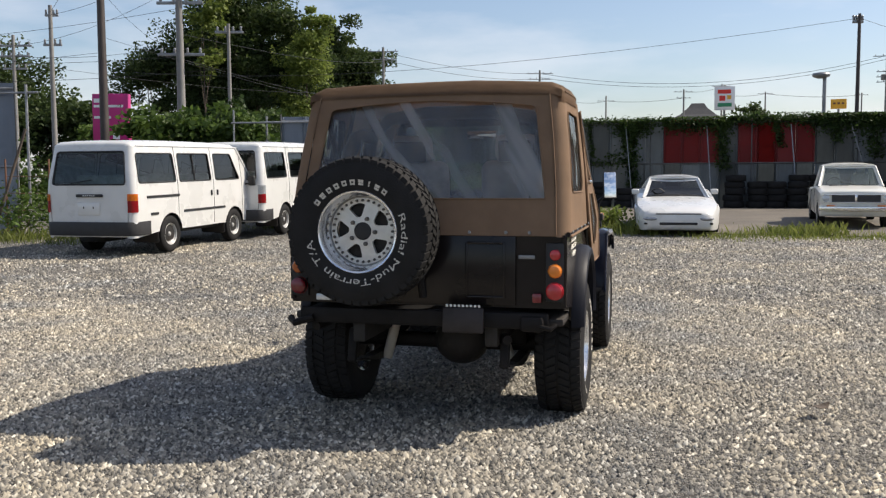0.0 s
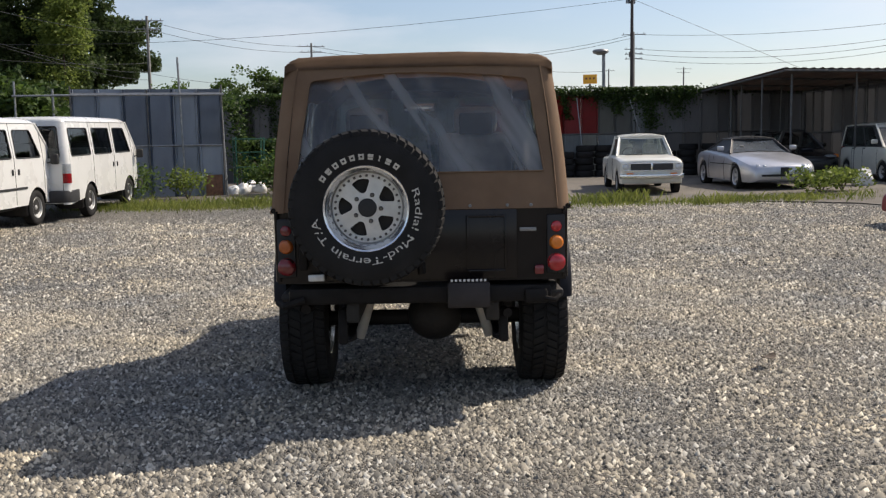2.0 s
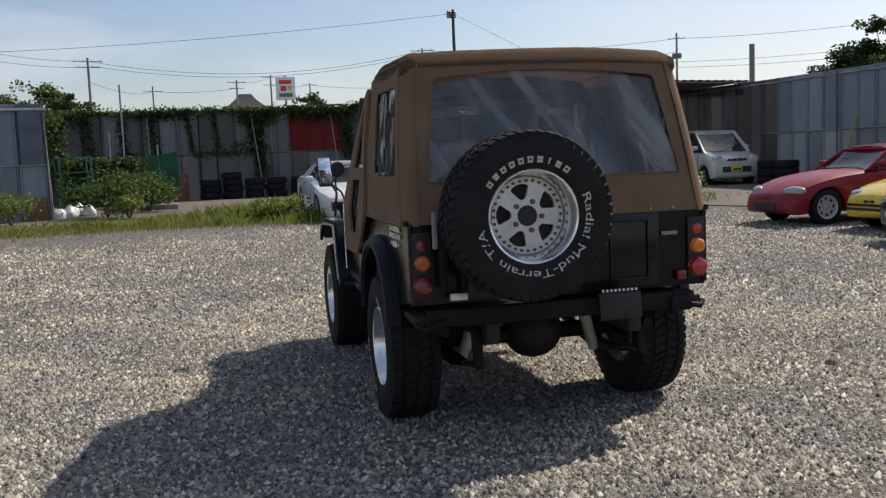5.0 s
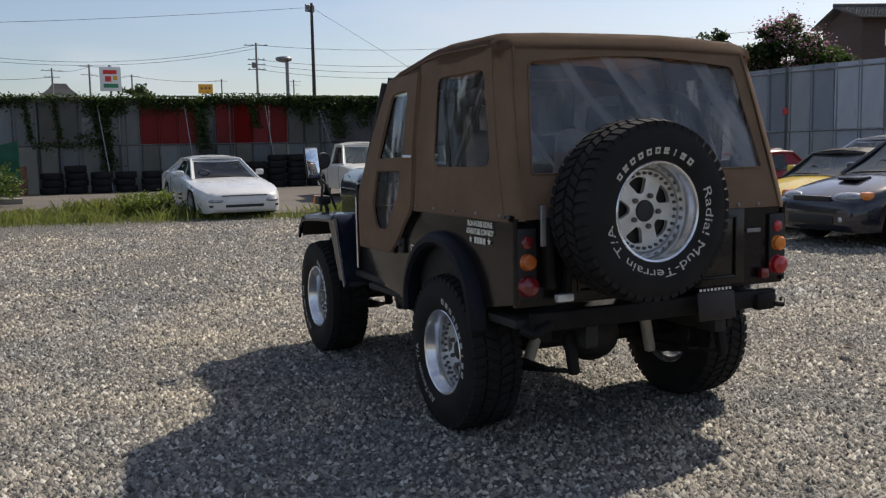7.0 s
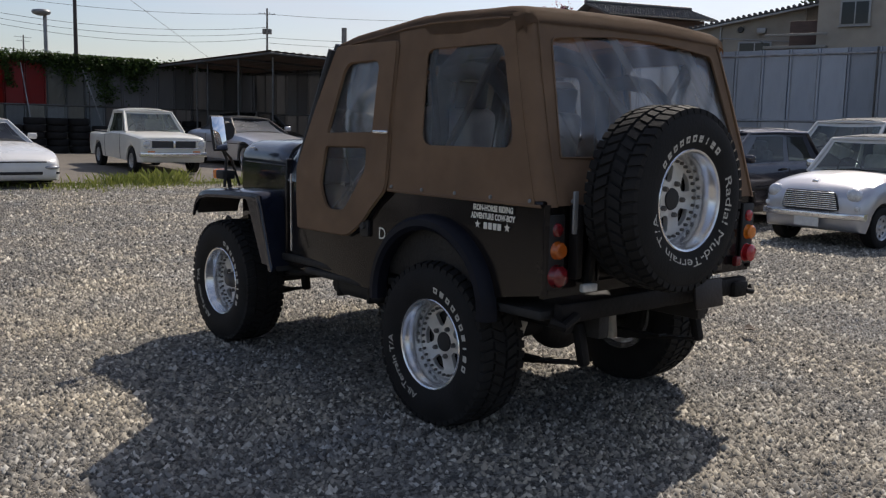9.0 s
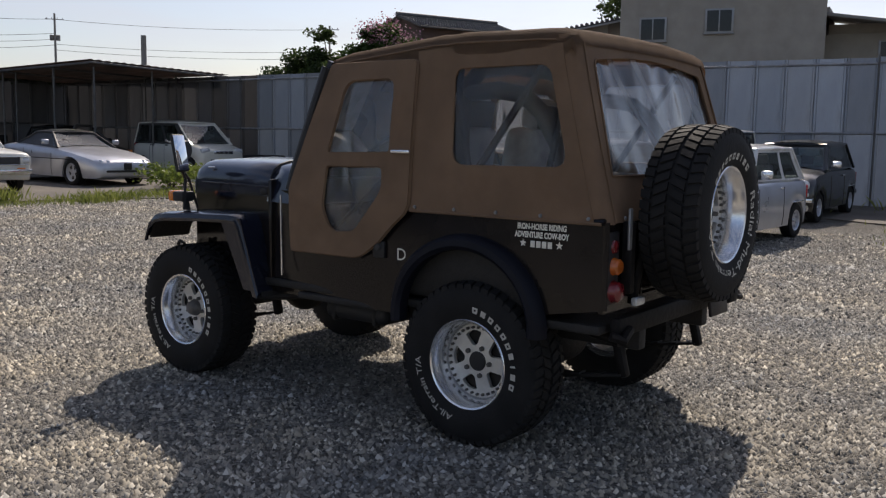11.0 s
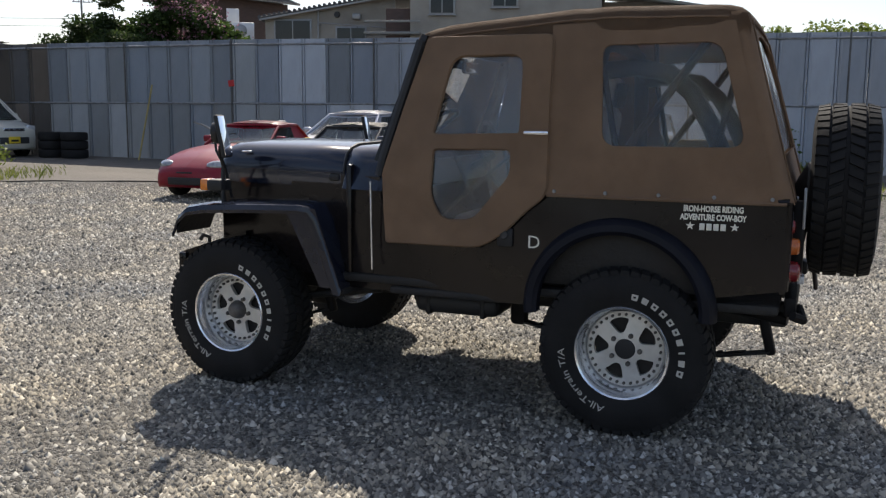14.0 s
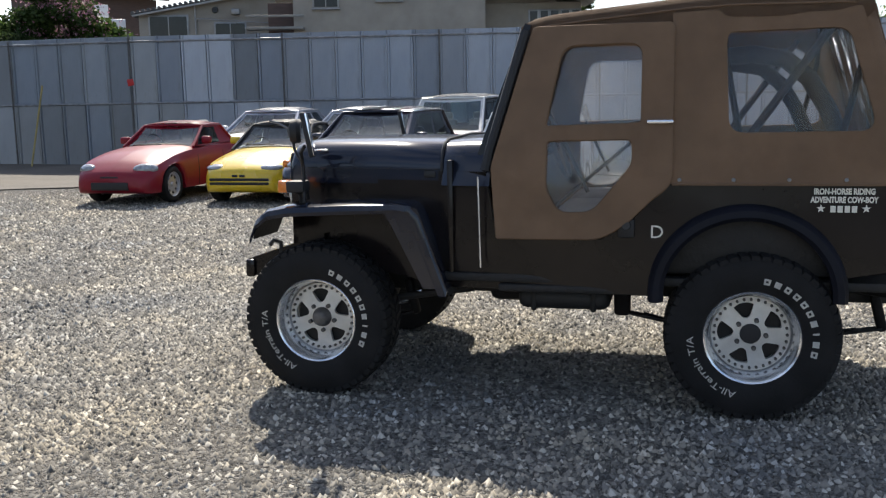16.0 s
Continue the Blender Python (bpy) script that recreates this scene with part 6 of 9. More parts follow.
        part("wheel_housing", box((s * 0.52, 0, r + 0.10), (0.52, r * 2.2, r * 1.5), 0.05), M_UNDER, c)
        part("wheel_housing", box((s * 0.52, wb, r + 0.10), (0.52, r * 2.2, r * 1.5), 0.05), M_UNDER, c)
    # back with a wide window
    bw = lambda z: half(tail(z) + CR, z) - CR
    back_o = [(-bw(0.34), 0.34), (-bw(1.05), 1.05), (-bw(1.4), 1.4), (-bw(zc), zc), (bw(zc), zc), (bw(1.4), 1.4), (bw(1.05), 1.05), (bw(0.34), 0.34)]
    rw = rounded([(-bw(zlo) - 0.0, zlo - 0.02), (-bw(zhi) + 0.0, zhi + 0.03), (bw(zhi) - 0.0, zhi + 0.03), (bw(zlo) + 0.0, zlo - 0.02)], 0.05, 4)
    rw = [(u * 0.955, v) for u, v in rw]
    part("tailgate", sheet(back_o, [rw], lambda u, v: (u, tail(v), v), 0, 1), paint, c)
    part("rear_window", sheet(rw, [], lambda u, v: (u, tail(v) + 0.012, v), 0, 1), M_GLASSVAN, c)
    part("window_rubber", strip(rw, lambda u, v: (u, tail(v) - 0.002, v), 0.014), M_SEAL, c)
    # roof
    rings = []
    for k, (dy, dz, dx) in enumerate(((0.0, 0.0, -CR), (0.008, 0.03, -0.06), (0.035, 0.06, -0.025), (0.09, 0.085, -0.006), (0.20, 0.10, 0.0), (0.8, 0.115, 0.0), (1.6, 0.12, 0.0), (2.4, 0.115, 0.0), (-0.20, 0.10, 0.0), (-0.06, 0.06, -0.01), (0.0, 0.0, -0.02))):
        y = tail(zc) + dy if k < 8 else top_y + dy
        hw = half(y, zc) + dx
        rings.append([(-hw, y, zc), (-hw + 0.012, y, zc + dz * 0.30), (-hw + 0.04, y, zc + dz * 0.60), (-hw + 0.10, y, zc + dz * 0.84), (-hw * 0.5, y, zc + dz * 0.97), (0, y, zc + dz), (hw * 0.5, y, zc + dz * 0.97), (hw - 0.10, y, zc + dz * 0.84), (hw - 0.04, y, zc + dz * 0.60), (hw - 0.012, y, zc + dz * 0.30), (hw, y, zc)])
    part("roof", loft(rings, closed=False, caps=False), paint, c)
    # nose and windscreen
    nose = []
    for z in (0.34, 0.50, 0.75, 0.95, 1.11, 1.125, 1.3, 1.5, zc):
        y = screen(z)
        hw = half(y - 0.07, z)
        nose.append([(-hw, y - 0.07, z), (-hw + 0.03, y - 0.03, z), (-hw * 0.75, y - 0.004, z), (0, y + 0.012, z), (hw * 0.75, y - 0.004, z), (hw - 0.03, y - 0.03, z), (hw, y - 0.07, z)])
    part("nose_panel", loft(nose[:6], closed=False, caps=False), paint, c)
    part("windscreen", loft(nose[5:], closed=False, caps=False), M_GLASSCLEAR, c, "clear windscreen")
    for s in (-1, 1):
        part("pillar", tube([(s * (half(screen(z) - 0.05, z) - 0.01), screen(z) - 0.045, z) for z in (1.1, 1.3, 1.5, zc)], 0.035, 8), paint, c)
        part("headlamp", box((s * 0.52, yf - 0.06, 0.72), (0.30, 0.06, 0.16), 0.02), M_CLEAR, c)
        mo = part("door_mirror", box((s * (half(yf - 0.75, 1.15) + 0.13), yf - 0.66, 1.17), (0.15, 0.09, 0.20), 0.035, seg=3), M_SEAL, c)
        part("mirror_arm", tube([(s * half(yf - 0.75, 1.1), yf - 0.70, 1.10), (s * (half(yf - 0.75, 1.15) + 0.12), yf - 0.67, 1.13)], 0.014, 6), M_SEAL, mo)
    # wrap-round bumpers
    for sg_, yb, back in ((-1, ye, 0.46), (1, yf - 0.03, 0.50)):
        rg = []
        path = [(-0.845, yb - sg_ * back), (-0.850, yb - sg_ * 0.16), (-0.80, yb - sg_ * 0.03), (-0.70, yb + sg_ * 0.035), (0, yb + sg_ * 0.055), (0.70, yb + sg_ * 0.035), (0.80, yb - sg_ * 0.03), (0.850, yb - sg_ * 0.16), (0.845, yb - sg_ * back)]
        for x, y in path:
            k = 0.90 if abs(x) < 0.84 else 0.94
            iy = yb - sg_ * back if abs(x) > 0.84 and abs(y - (yb - sg_ * back)) < 0.01 else y - sg_ * 0.07
            rg.append([(x, y, 0.36), (x * 1.006, y + sg_ * 0.012, 0.40), (x * 1.006, y + sg_ * 0.012, 0.55), (x, y, 0.585), (x * k, iy, 0.585), (x * k, iy, 0.36)])
        part("bumper", loft(rg), S["bumper_mat"] if sg_ < 0 else M_GREYPLASTIC, c, "dark grey plastic bumper")
    part("number_plate", box((0.0, ye - 0.008, 0.80), (0.42, 0.014, 0.20), 0.02), M_WHITECAR, c)
    for x in (-0.09, 0.09):
        part("plate_screw", box((x, ye - 0.018, 0.82), (0.016, 0.01, 0.035), 0.003), M_SEAL, c)
    if S.get("grip"):
        part("tailgate_grip", box((0.02, ye - 0.012, 1.015), (0.50, 0.03, 0.050), 0.012), M_SEAL, c)
        for i in range(6):
            part("grip_mark", box((-0.08 + 0.04 * i, ye - 0.029, 1.015), (0.022, 0.004, 0.022), 0.001), M_PLATE, c)
    part("wiper", box((-0.12, tail(zlo + 0.05) - 0.03, zlo + 0.03), (0.40, 0.015, 0.014), 0.003, rot=(0, -8, 0)), M_SEAL, c)
    part("underbody", box((0, (ye + yf) / 2, 0.38), (1.3, yf - ye - 0.5, 0.14), 0.03), M_UNDER, c)
    part("rear_axle", tube([(-0.6, 0, r), (0.6, 0, r)], 0.05, 8), M_UNDER, c)
    for y in S["benches"]:
        st = part("bench_seat", box((0, y, 0.78), (1.30, 0.46, 0.16), 0.05), M_SEATGREY, c)
        part("backrest", box((0, y - 0.24, 1.08), (1.30, 0.14, 0.52), 0.05, rot=(10, 0, 0)), M_SEATGREY, st)
    part("dashboard", box((0, yf - 0.55, 1.02), (1.4, 0.3, 0.2), 0.05), M_PLASTIC, c)
    first = None
    for nm, x, y, rz in (("rear_wheel", -1, 0, 0), ("front_wheel", -1, wb, 0), ("rear_wheel", 1, 0, 180), ("front_wheel", 1, wb, 180)):
        mm = pose(x * 0.735, y, r, 20 * (y > 0), 0, rz)
        if first is None:
            first = car_wheel(c, nm, mm, r, 0.175, 0.185, "steel", M_STEELRIM)
        else:
            o = again(first, nm, c, mm)
            for k in first.children:
                again(k, k.name.split(".")[0], o, k.matrix_basis.copy())
    return c


van("passenger_van", on_ground(-5.50, 16.05, 15.0), "white high-mileage passenger van with grey bumpers on gravel", dict(
    wb=2.30, r=0.315, roof=1.94, tail_y=-1.10, nose_y=3.47, glass=(1.215, 1.70), wins=[(-0.93, 0.20, 0.02), (0.32, 1.42, 0.02), (1.58, 2.52, 0.26)], bars=[0.84], doors=[0.25, 1.50, 2.62], handles=[1.40, 1.62],
    strips=[(-0.62, -0.40, 0.695, 0.020), (0.42, 1.48, 0.695, 0.020), (1.52, 1.90, 0.695, 0.020), (-0.72, 0.28, 0.98, 0.020)], lamps=[(0.74, 0.93, M_REDLENS), (0.93, 1.04, M_AMBER)], bumper_mat=M_GREYPLASTIC, grip=True, benches=[-0.2, 0.75, 1.9]))
van("passenger_van", on_ground(-4.17, 19.80, 13.0), "white boxy passenger van parked beside the steel panel wall", dict(
    wb=2.42, r=0.32, roof=1.98, tail_y=-1.15, nose_y=3.52, glass=(1.22, 1.74), wins=[(-0.93, 0.10, 0.02), (0.32, 1.36, 0.02), (1.58, 2.58, 0.26)], bars=[], doors=[0.22, 1.48, 2.70], handles=[1.38, 1.62],
    strips=[], lamps=[(0.72, 0.90, M_REDLENS), (0.90, 1.08, M_CLEAR)], bumper_mat=M_GREYPLASTIC, benches=[-0.2, 0.75, 1.9]))

RX = dict(wb=2.425, fo=0.97, ro=0.90, W=0.875, r=0.305, sill=0.115, top=[(-0.9, 0.80), (-0.4, 0.85), (0.3, 0.86), (1.2, 0.80), (1.75, 0.745), (2.5, 0.655), (3.0, 0.585), (3.25, 0.525), (3.395, 0.46)], crown=0.035, shoulder=0.10, nose=0.26, tail=0.16, nose_len=0.9, tail_len=0.6, endr=0.16, end_drop=0.05, end_in=0.08,
          clear=False, glass_mat=M_GLASSDARK, cab=(1.95, 1.10, 0.22, -0.55, 1.120, 0.530), cabw=0.80, split=[0, 0.22, 0.62, 0.68, 0.94, 1], panes=[0, 1, 0, 1, 0], bow=0.07, side_bow=0.04, seat_y=0.75, doors=[0.55, 1.75], wheel="spoke", rim=0.20, rim_mat=M_SILVER, tw=0.22, mirror_y=1.50, mirror_z=0.84, mirror_in=0.09,
          fit=[("front_intake", 0, 3.37, 0.262, 0.76, 0.08, 0.055, M_SEAL, False), ("bonnet_slot", 0, 3.372, 0.462, 0.90, 0.06, 0.022, M_SEAL, False), ("side_duct", 0.60, 3.335, 0.262, 0.17, 0.08, 0.04, M_SEAL, True), ("tail_lamp", 0.55, -0.90, 0.70, 0.5, 0.05, 0.12, M_REDDARK, True), ("wiper", 0.2, 1.93, 0.775, 0.6, 0.02, 0.015, M_SEAL, False)],
          pods=[("fog_lamp", 0.56, 3.345, 0.365, 0.15, 0.07, 0.042, 18, M_SMOKED)])
car("sports_coupe", on_ground(5.48, 21.95, 191.5), "white low sports coupe with dark windows facing the lot", M_WHITECAR, RX)

PICK = dict(wb=2.53, fo=0.66, ro=0.82, W=0.745, r=0.285, sill=0.27, top=[(-0.82, 0.80), (0.55, 0.82), (0.95, 0.88), (1.9, 0.89), (2.4, 0.875), (3.0, 0.84), (3.19, 0.80)], crown=0.02, shoulder=0.05, nose=0.05, tail=0.05, endr=0.08, end_drop=0.05, end_in=0.04, cat="pickup truck",
            cab=(1.98, 1.48, 0.72, 0.60, 1.335, 0.55), cabw=0.90, split=[0, 0.10, 0.80, 0.84, 0.97, 1], panes=[0, 1, 0, 1, 0], bow=0.04, seat_y=1.15, doors=[0.62, 1.78], tw=0.155, rim=0.16, mirrors=False,
            fit=[("grille", 0, 3.195, 0.665, 0.96, 0.03, 0.155, M_PLASTIC, False), ("grille_bar", 0, 3.212, 0.67, 0.05, 0.02, 0.15, M_CHROME, False), ("grille_trim", 0, 3.21, 0.745, 1.30, 0.02, 0.015, M_CHROME, False), ("grille_trim", 0, 3.21, 0.585, 1.30, 0.02, 0.015, M_CHROME, False), ("indicator", 0.50, 3.21, 0.50, 0.16, 0.03, 0.05, M_AMBER, True), ("lamp_panel", 0.60, 3.188, 0.665, 0.22, 0.03, 0.17, M_CREAM, True), ("bed_floor", 0, -0.10, 0.835, 1.26, 1.2, 0.01, M_UNDER, False), ("tail_lamp", 0.66, -0.82, 0.62, 0.08, 0.04, 0.18, M_REDLENS, True), ("wiper", 0.25, 1.98, 0.905, 0.4, 0.02, 0.02, M_SEAL, False)],
            lamps=[("headlamp", 0.60, 3.20, 0.665, 0.075, 0.03, M_CLEAR)],
            bumpers=[("front", "c", 3.27, 0.73, 3.18, 0, 0.40, 0.50)])
car("pickup_truck", on_ground(9.85, 22.60, 198.5), "old cream-white pickup truck with chrome bumper", M_CREAM, PICK)

SPID = dict(wb=2.54, fo=0.90, ro=0.85, W=0.89, r=0.31, sill=0.19, top=[(-0.85, 0.80), (-0.3, 0.90), (0.3, 0.92), (1.2, 0.87), (1.8, 0.85), (2.6, 0.76), (3.1, 0.66), (3.44, 0.55)], crown=0.04, shoulder=0.10, nose=0.22, tail=0.18, nose_len=0.8, tail_len=0.6, endr=0.18, end_drop=0.06, end_in=0.08,
            cab=(1.85, 1.28, 0.62, 0.10, 1.20, 0.54), cabw=0.86, roof_mat=M_SEATBLK, pillar_mat=M_SEATBLK, split=[0, 0.22, 0.24, 0.90, 0.94, 1], panes=[0, 0, 0, 1, 0], bow=0.06, seat_y=0.95, doors=[0.55, 1.75], wheel="spoke", rim=0.205, rim_mat=M_SILVER, tw=0.21, mirror_y=1.60, mirror_z=0.98,
            fit=[("front_intake", 0, 3.43, 0.36, 1.1, 0.05, 0.05, M_SEAL, False), ("shield_grille", 0, 3.44, 0.47, 0.20, 0.05, 0.16, M_SEAL, False), ("tail_lamp", 0, -0.86, 0.70, 1.4, 0.04, 0.07, M_REDDARK, False), ("side_line", 0.885, 1.6, 0.60, 0.02, 1.9, 0.018, M_SEAL, True)],
            lamps=[("headlamp", 0.46, 3.365, 0.565, 0.05, 0.05, M_CLEAR), ("headlamp", 0.60, 3.315, 0.57, 0.05, 0.05, M_CLEAR)])
car("roadster", on_ground(12.80, 22.45, 193.0), "silver convertible roadster with black soft top closed", M_SILVER, SPID)

KEI = dict(wb=2.34, fo=0.56, ro=0.50, W=0.735, r=0.27, sill=0.20, top=[(-0.5, 0.92), (2.0, 0.93), (2.45, 0.90), (2.75, 0.82), (2.90, 0.72)], crown=0.03, shoulder=0.07, nose=0.10, tail=0.05, nose_len=0.4, tail_len=0.3, endr=0.14, end_drop=0.08, end_in=0.06,
           cab=(2.35, 1.65, -0.30, -0.47, 1.50, 0.60), cabw=0.94, split=[0, 0.04, 0.26, 0.30, 0.56, 0.60, 0.88, 1], panes=[0, 1, 0, 1, 0, 1, 0], bow=0.06, seat_y=1.15, doors=[0.42, 1.15, 2.05], handles=[(0.55, 0.88), (1.28, 0.88)], mirror_y=2.0, mirror_z=1.05, tw=0.15, rim=0.165,
           fit=[("grille", 0, 2.885, 0.705, 0.62, 0.04, 0.085, M_CHROME, False), ("headlamp", 0.54, 2.80, 0.74, 0.26, 0.16, 0.16, M_CLEAR, True), ("grille_slot", 0.08, 2.905, 0.705, 0.10, 0.02, 0.05, M_SEAL, True), ("grille_slot", 0.22, 2.905, 0.705, 0.10, 0.02, 0.05, M_SEAL, True), ("lower_intake", 0, 2.895, 0.44, 0.85, 0.04, 0.16, M_PLASTIC, False), ("number_plate", 0.02, 2.925, 0.455, 0.33, 0.012, 0.165, M_PLATEY, False), ("plate_mark", 0.02, 2.933, 0.44, 0.22, 0.006, 0.05, M_SEAL, False), ("tail_lamp", 0.60, -0.49, 0.85, 0.10, 0.04, 0.3, M_REDLENS, True)])
KEI["side_mat"] = M_PLASTIC
car("small_wagon", on_ground(17.10, 22.35, 197.0), "pale beige tall small wagon with yellow plate", M_BEIGECAR, KEI)

CAP = dict(wb=2.06, fo=0.68, ro=0.55, W=0.70, r=0.275, sill=0.18, top=[(-0.55, 0.76), (-0.1, 0.82), (0.6, 0.82), (1.15, 0.80), (1.5, 0.79), (2.0, 0.735), (2.35, 0.65), (2.60, 0.545), (2.74, 0.44)], crown=0.045, shoulder=0.12, nose=0.22, tail=0.16, nose_len=0.6, tail_len=0.4, endr=0.16, end_drop=0.06, end_in=0.08,
           cab=(1.30, 0.78, 0.18, -0.14, 1.125, 0.535), cabw=0.90, split=[0, 0.14, 0.28, 0.34, 0.92, 1], panes=[0, 0, 0, 1, 0], bow=0.06, seat_y=0.62, doors=[0.40, 1.28], wheel="eight", rim=0.185, rim_mat=M_SILVER, tw=0.165, mirror_y=1.05, mirror_z=0.90,
           pods=[("headlamp", 0.485, 2.515, 0.545, 0.185, 0.105, 0.078, 30, M_SMOKED)],
           fit=[("front_intake", 0, 2.735, 0.30, 0.62, 0.05, 0.12, M_SEAL, False), ("bonnet_slot", 0, 2.72, 0.435, 0.30, 0.05, 0.03, M_SEAL, False), ("tail_lamp", 0.5, -0.55, 0.65, 0.2, 0.04, 0.12, M_REDLENS, True), ("wiper", 0.15, 1.36, 0.84, 0.5, 0.02, 0.02, M_SEAL, False)])
car("small_roadster", on_ground(11.65, 11.30, 283.0), "faded red small roadster with hard roof", M_REDCAR, CAP)
BEAT = dict(CAP, wb=2.28, fo=0.60, ro=0.45, top=[(-0.45, 0.78), (0.2, 0.84), (0.9, 0.82), (1.4, 0.80), (2.0, 0.735), (2.5, 0.64), (2.75, 0.56), (2.88, 0.47)], cab=(1.80, 1.20, 0.62, 0.28, 1.135, 0.53), roof_mat=M_SEATBLK, pillar_mat=M_SEATBLK, split=[0, 0.12, 0.24, 0.30, 0.92, 1], seat_y=1.0, doors=[0.75, 1.68], rim=0.17, mirror_y=1.45, mirror_z=0.90,
            pods=[("headlamp", 0.46, 2.70, 0.555, 0.17, 0.10, 0.045, 22, M_SMOKED)],
            fit=[("front_intake", 0, 2.868, 0.385, 0.96, 0.05, 0.042, M_SEAL, False), ("front_intake", 0, 2.868, 0.325, 0.96, 0.05, 0.042, M_SEAL, False), ("plate_mount", 0.06, 2.880, 0.440, 0.09, 0.03, 0.035, M_SEAL, True), ("tail_lamp", 0.5, -0.45, 0.65, 0.2, 0.04, 0.12, M_REDLENS, True), ("wiper", 0.15, 1.76, 0.84, 0.5, 0.02, 0.02, M_SEAL, False)])
car("small_roadster", on_ground(11.80, 9.30, 284.0), "yellow small roadster with black soft top", M_YELLOW, BEAT)
HATCH = dict(wb=2.30, fo=0.78, ro=0.66, W=0.815, r=0.285, sill=0.20, top=[(-0.66, 0.90), (0.5, 0.91), (1.5, 0.90), (1.9, 0.88), (2.4, 0.80), (2.8, 0.70), (3.08, 0.58)], crown=0.04, shoulder=0.08, nose=0.14, tail=0.10, nose_len=0.6, endr=0.16, end_drop=0.07, end_in=0.08,
             cab=(1.85, 1.15, -0.30, -0.60, 1.335, 0.58), cabw=0.90, split=[0, 0.10, 0.36, 0.42, 0.84, 1], panes=[0, 1, 0, 1, 0], bow=0.06, seat_y=0.85, doors=[0.45, 1.70], handles=[(0.62, 0.82)], wheel="eight", rim=0.185, rim_mat=M_SILVER, tw=0.175, mirror_y=1.52, mirror_z=0.98,
             pods=[("headlamp", 0.50, 2.91, 0.655, 0.20, 0.10, 0.06, 14, M_SMOKED)],
             fit=[("indicator", 0.70, 2.82, 0.665, 0.12, 0.16, 0.11, M_AMBER, True), ("grille", 0, 3.05, 0.63, 0.66, 0.05, 0.07, M_SEAL, False), ("lower_intake", 0, 3.07, 0.36, 0.8, 0.05, 0.12, M_SEAL, False), ("bonnet_scoop", -0.02, 2.35, 0.86, 0.34, 0.26, 0.05, M_DARKCAR, False), ("scoop_mouth", -0.02, 2.485, 0.86, 0.28, 0.02, 0.03, M_SEAL, False), ("side_strip", 0.815, 1.1, 0.55, 0.02, 1.3, 0.04, M_SEAL, True), ("tail_lamp", 0.68, -0.64, 0.82, 0.14, 0.06, 0.2, M_REDLENS, True)],
             lamps=[("fog_lamp", 0.52, 3.05, 0.37, 0.055, 0.05, M_CLEAR)])
car("hatchback", on_ground(10.85, 7.60, 288.0), "dark blue-black three-door hatchback with bonnet scoop", M_DARKCAR, HATCH)
MINI = dict(wb=2.04, fo=0.48, ro=0.50, W=0.705, r=0.255, sill=0.20, top=[(-0.5, 0.84), (1.2, 0.86), (1.62, 0.86), (1.9, 0.84), (2.2, 0.80), (2.42, 0.72), (2.52, 0.62)], crown=0.05, shoulder=0.09, nose=0.10, tail=0.10, nose_len=0.3, tail_len=0.35, endr=0.14, end_drop=0.10, end_in=0.07,
            cab=(1.58, 1.22, -0.05, -0.36, 1.30, 0.54), cabw=0.92, roof_bow=0.03, split=[0, 0.08, 0.36, 0.42, 0.93, 1], panes=[0, 1, 0, 1, 0], bow=0.05, seat_y=0.75, doors=[0.55, 1.42], handles=[(0.66, 0.76)], handle_mat=M_CHROME, wheel="eight", rim=0.15, rim_mat=M_SILVER, tw=0.17, mirror_y=1.32, mirror_z=0.96, mirror_mat=M_CHROME,
            fit=[("arch_trim", 0.69, 0.0, 0.535, 0.06, 0.36, 0.02, M_CHROME, True), ("number_plate", 0, 2.585, 0.335, 0.33, 0.012, 0.165, M_PLATE, False), ("tail_lamp", 0.60, -0.50, 0.66, 0.10, 0.05, 0.2, M_REDLENS, True), ("badge", 0, 2.44, 0.80, 0.07, 0.03, 0.035, M_CHROME, False), ("indicator", 0.60, 2.50, 0.50, 0.06, 0.05, 0.06, M_CLEAR, True)],
            lamps=[("headlamp", 0.53, 2.47, 0.645, 0.095, 0.06, M_CLEAR)],
            bumpers=[("front", "c", 2.58, 0.68, 2.46, 0, 0.36, 0.44), ("rear", "c", -0.56, 0.68, -0.46, 0, 0.36, 0.44)])


def slat_grille(c, y, z, w, h, n):
    g = part("grille", sheet(rounded([(-w * 0.5, z), (-w * 0.42, z + h), (w * 0.42, z + h), (w * 0.5, z), (w * 0.42, z - h * 0.12), (-w * 0.42, z - h * 0.12)], 0.05, 3), [], lambda u, v: (u, y, v), 0.01), M_SEAL, c)
    for i in range(n):
        zz = z + h * (i + 0.3) / n
        part("grille_slat", box((0, y + 0.014, zz), (w * (0.96 - 0.14 * i / n), 0.012, h / n * 0.5), 0.003), M_CHROME, g)


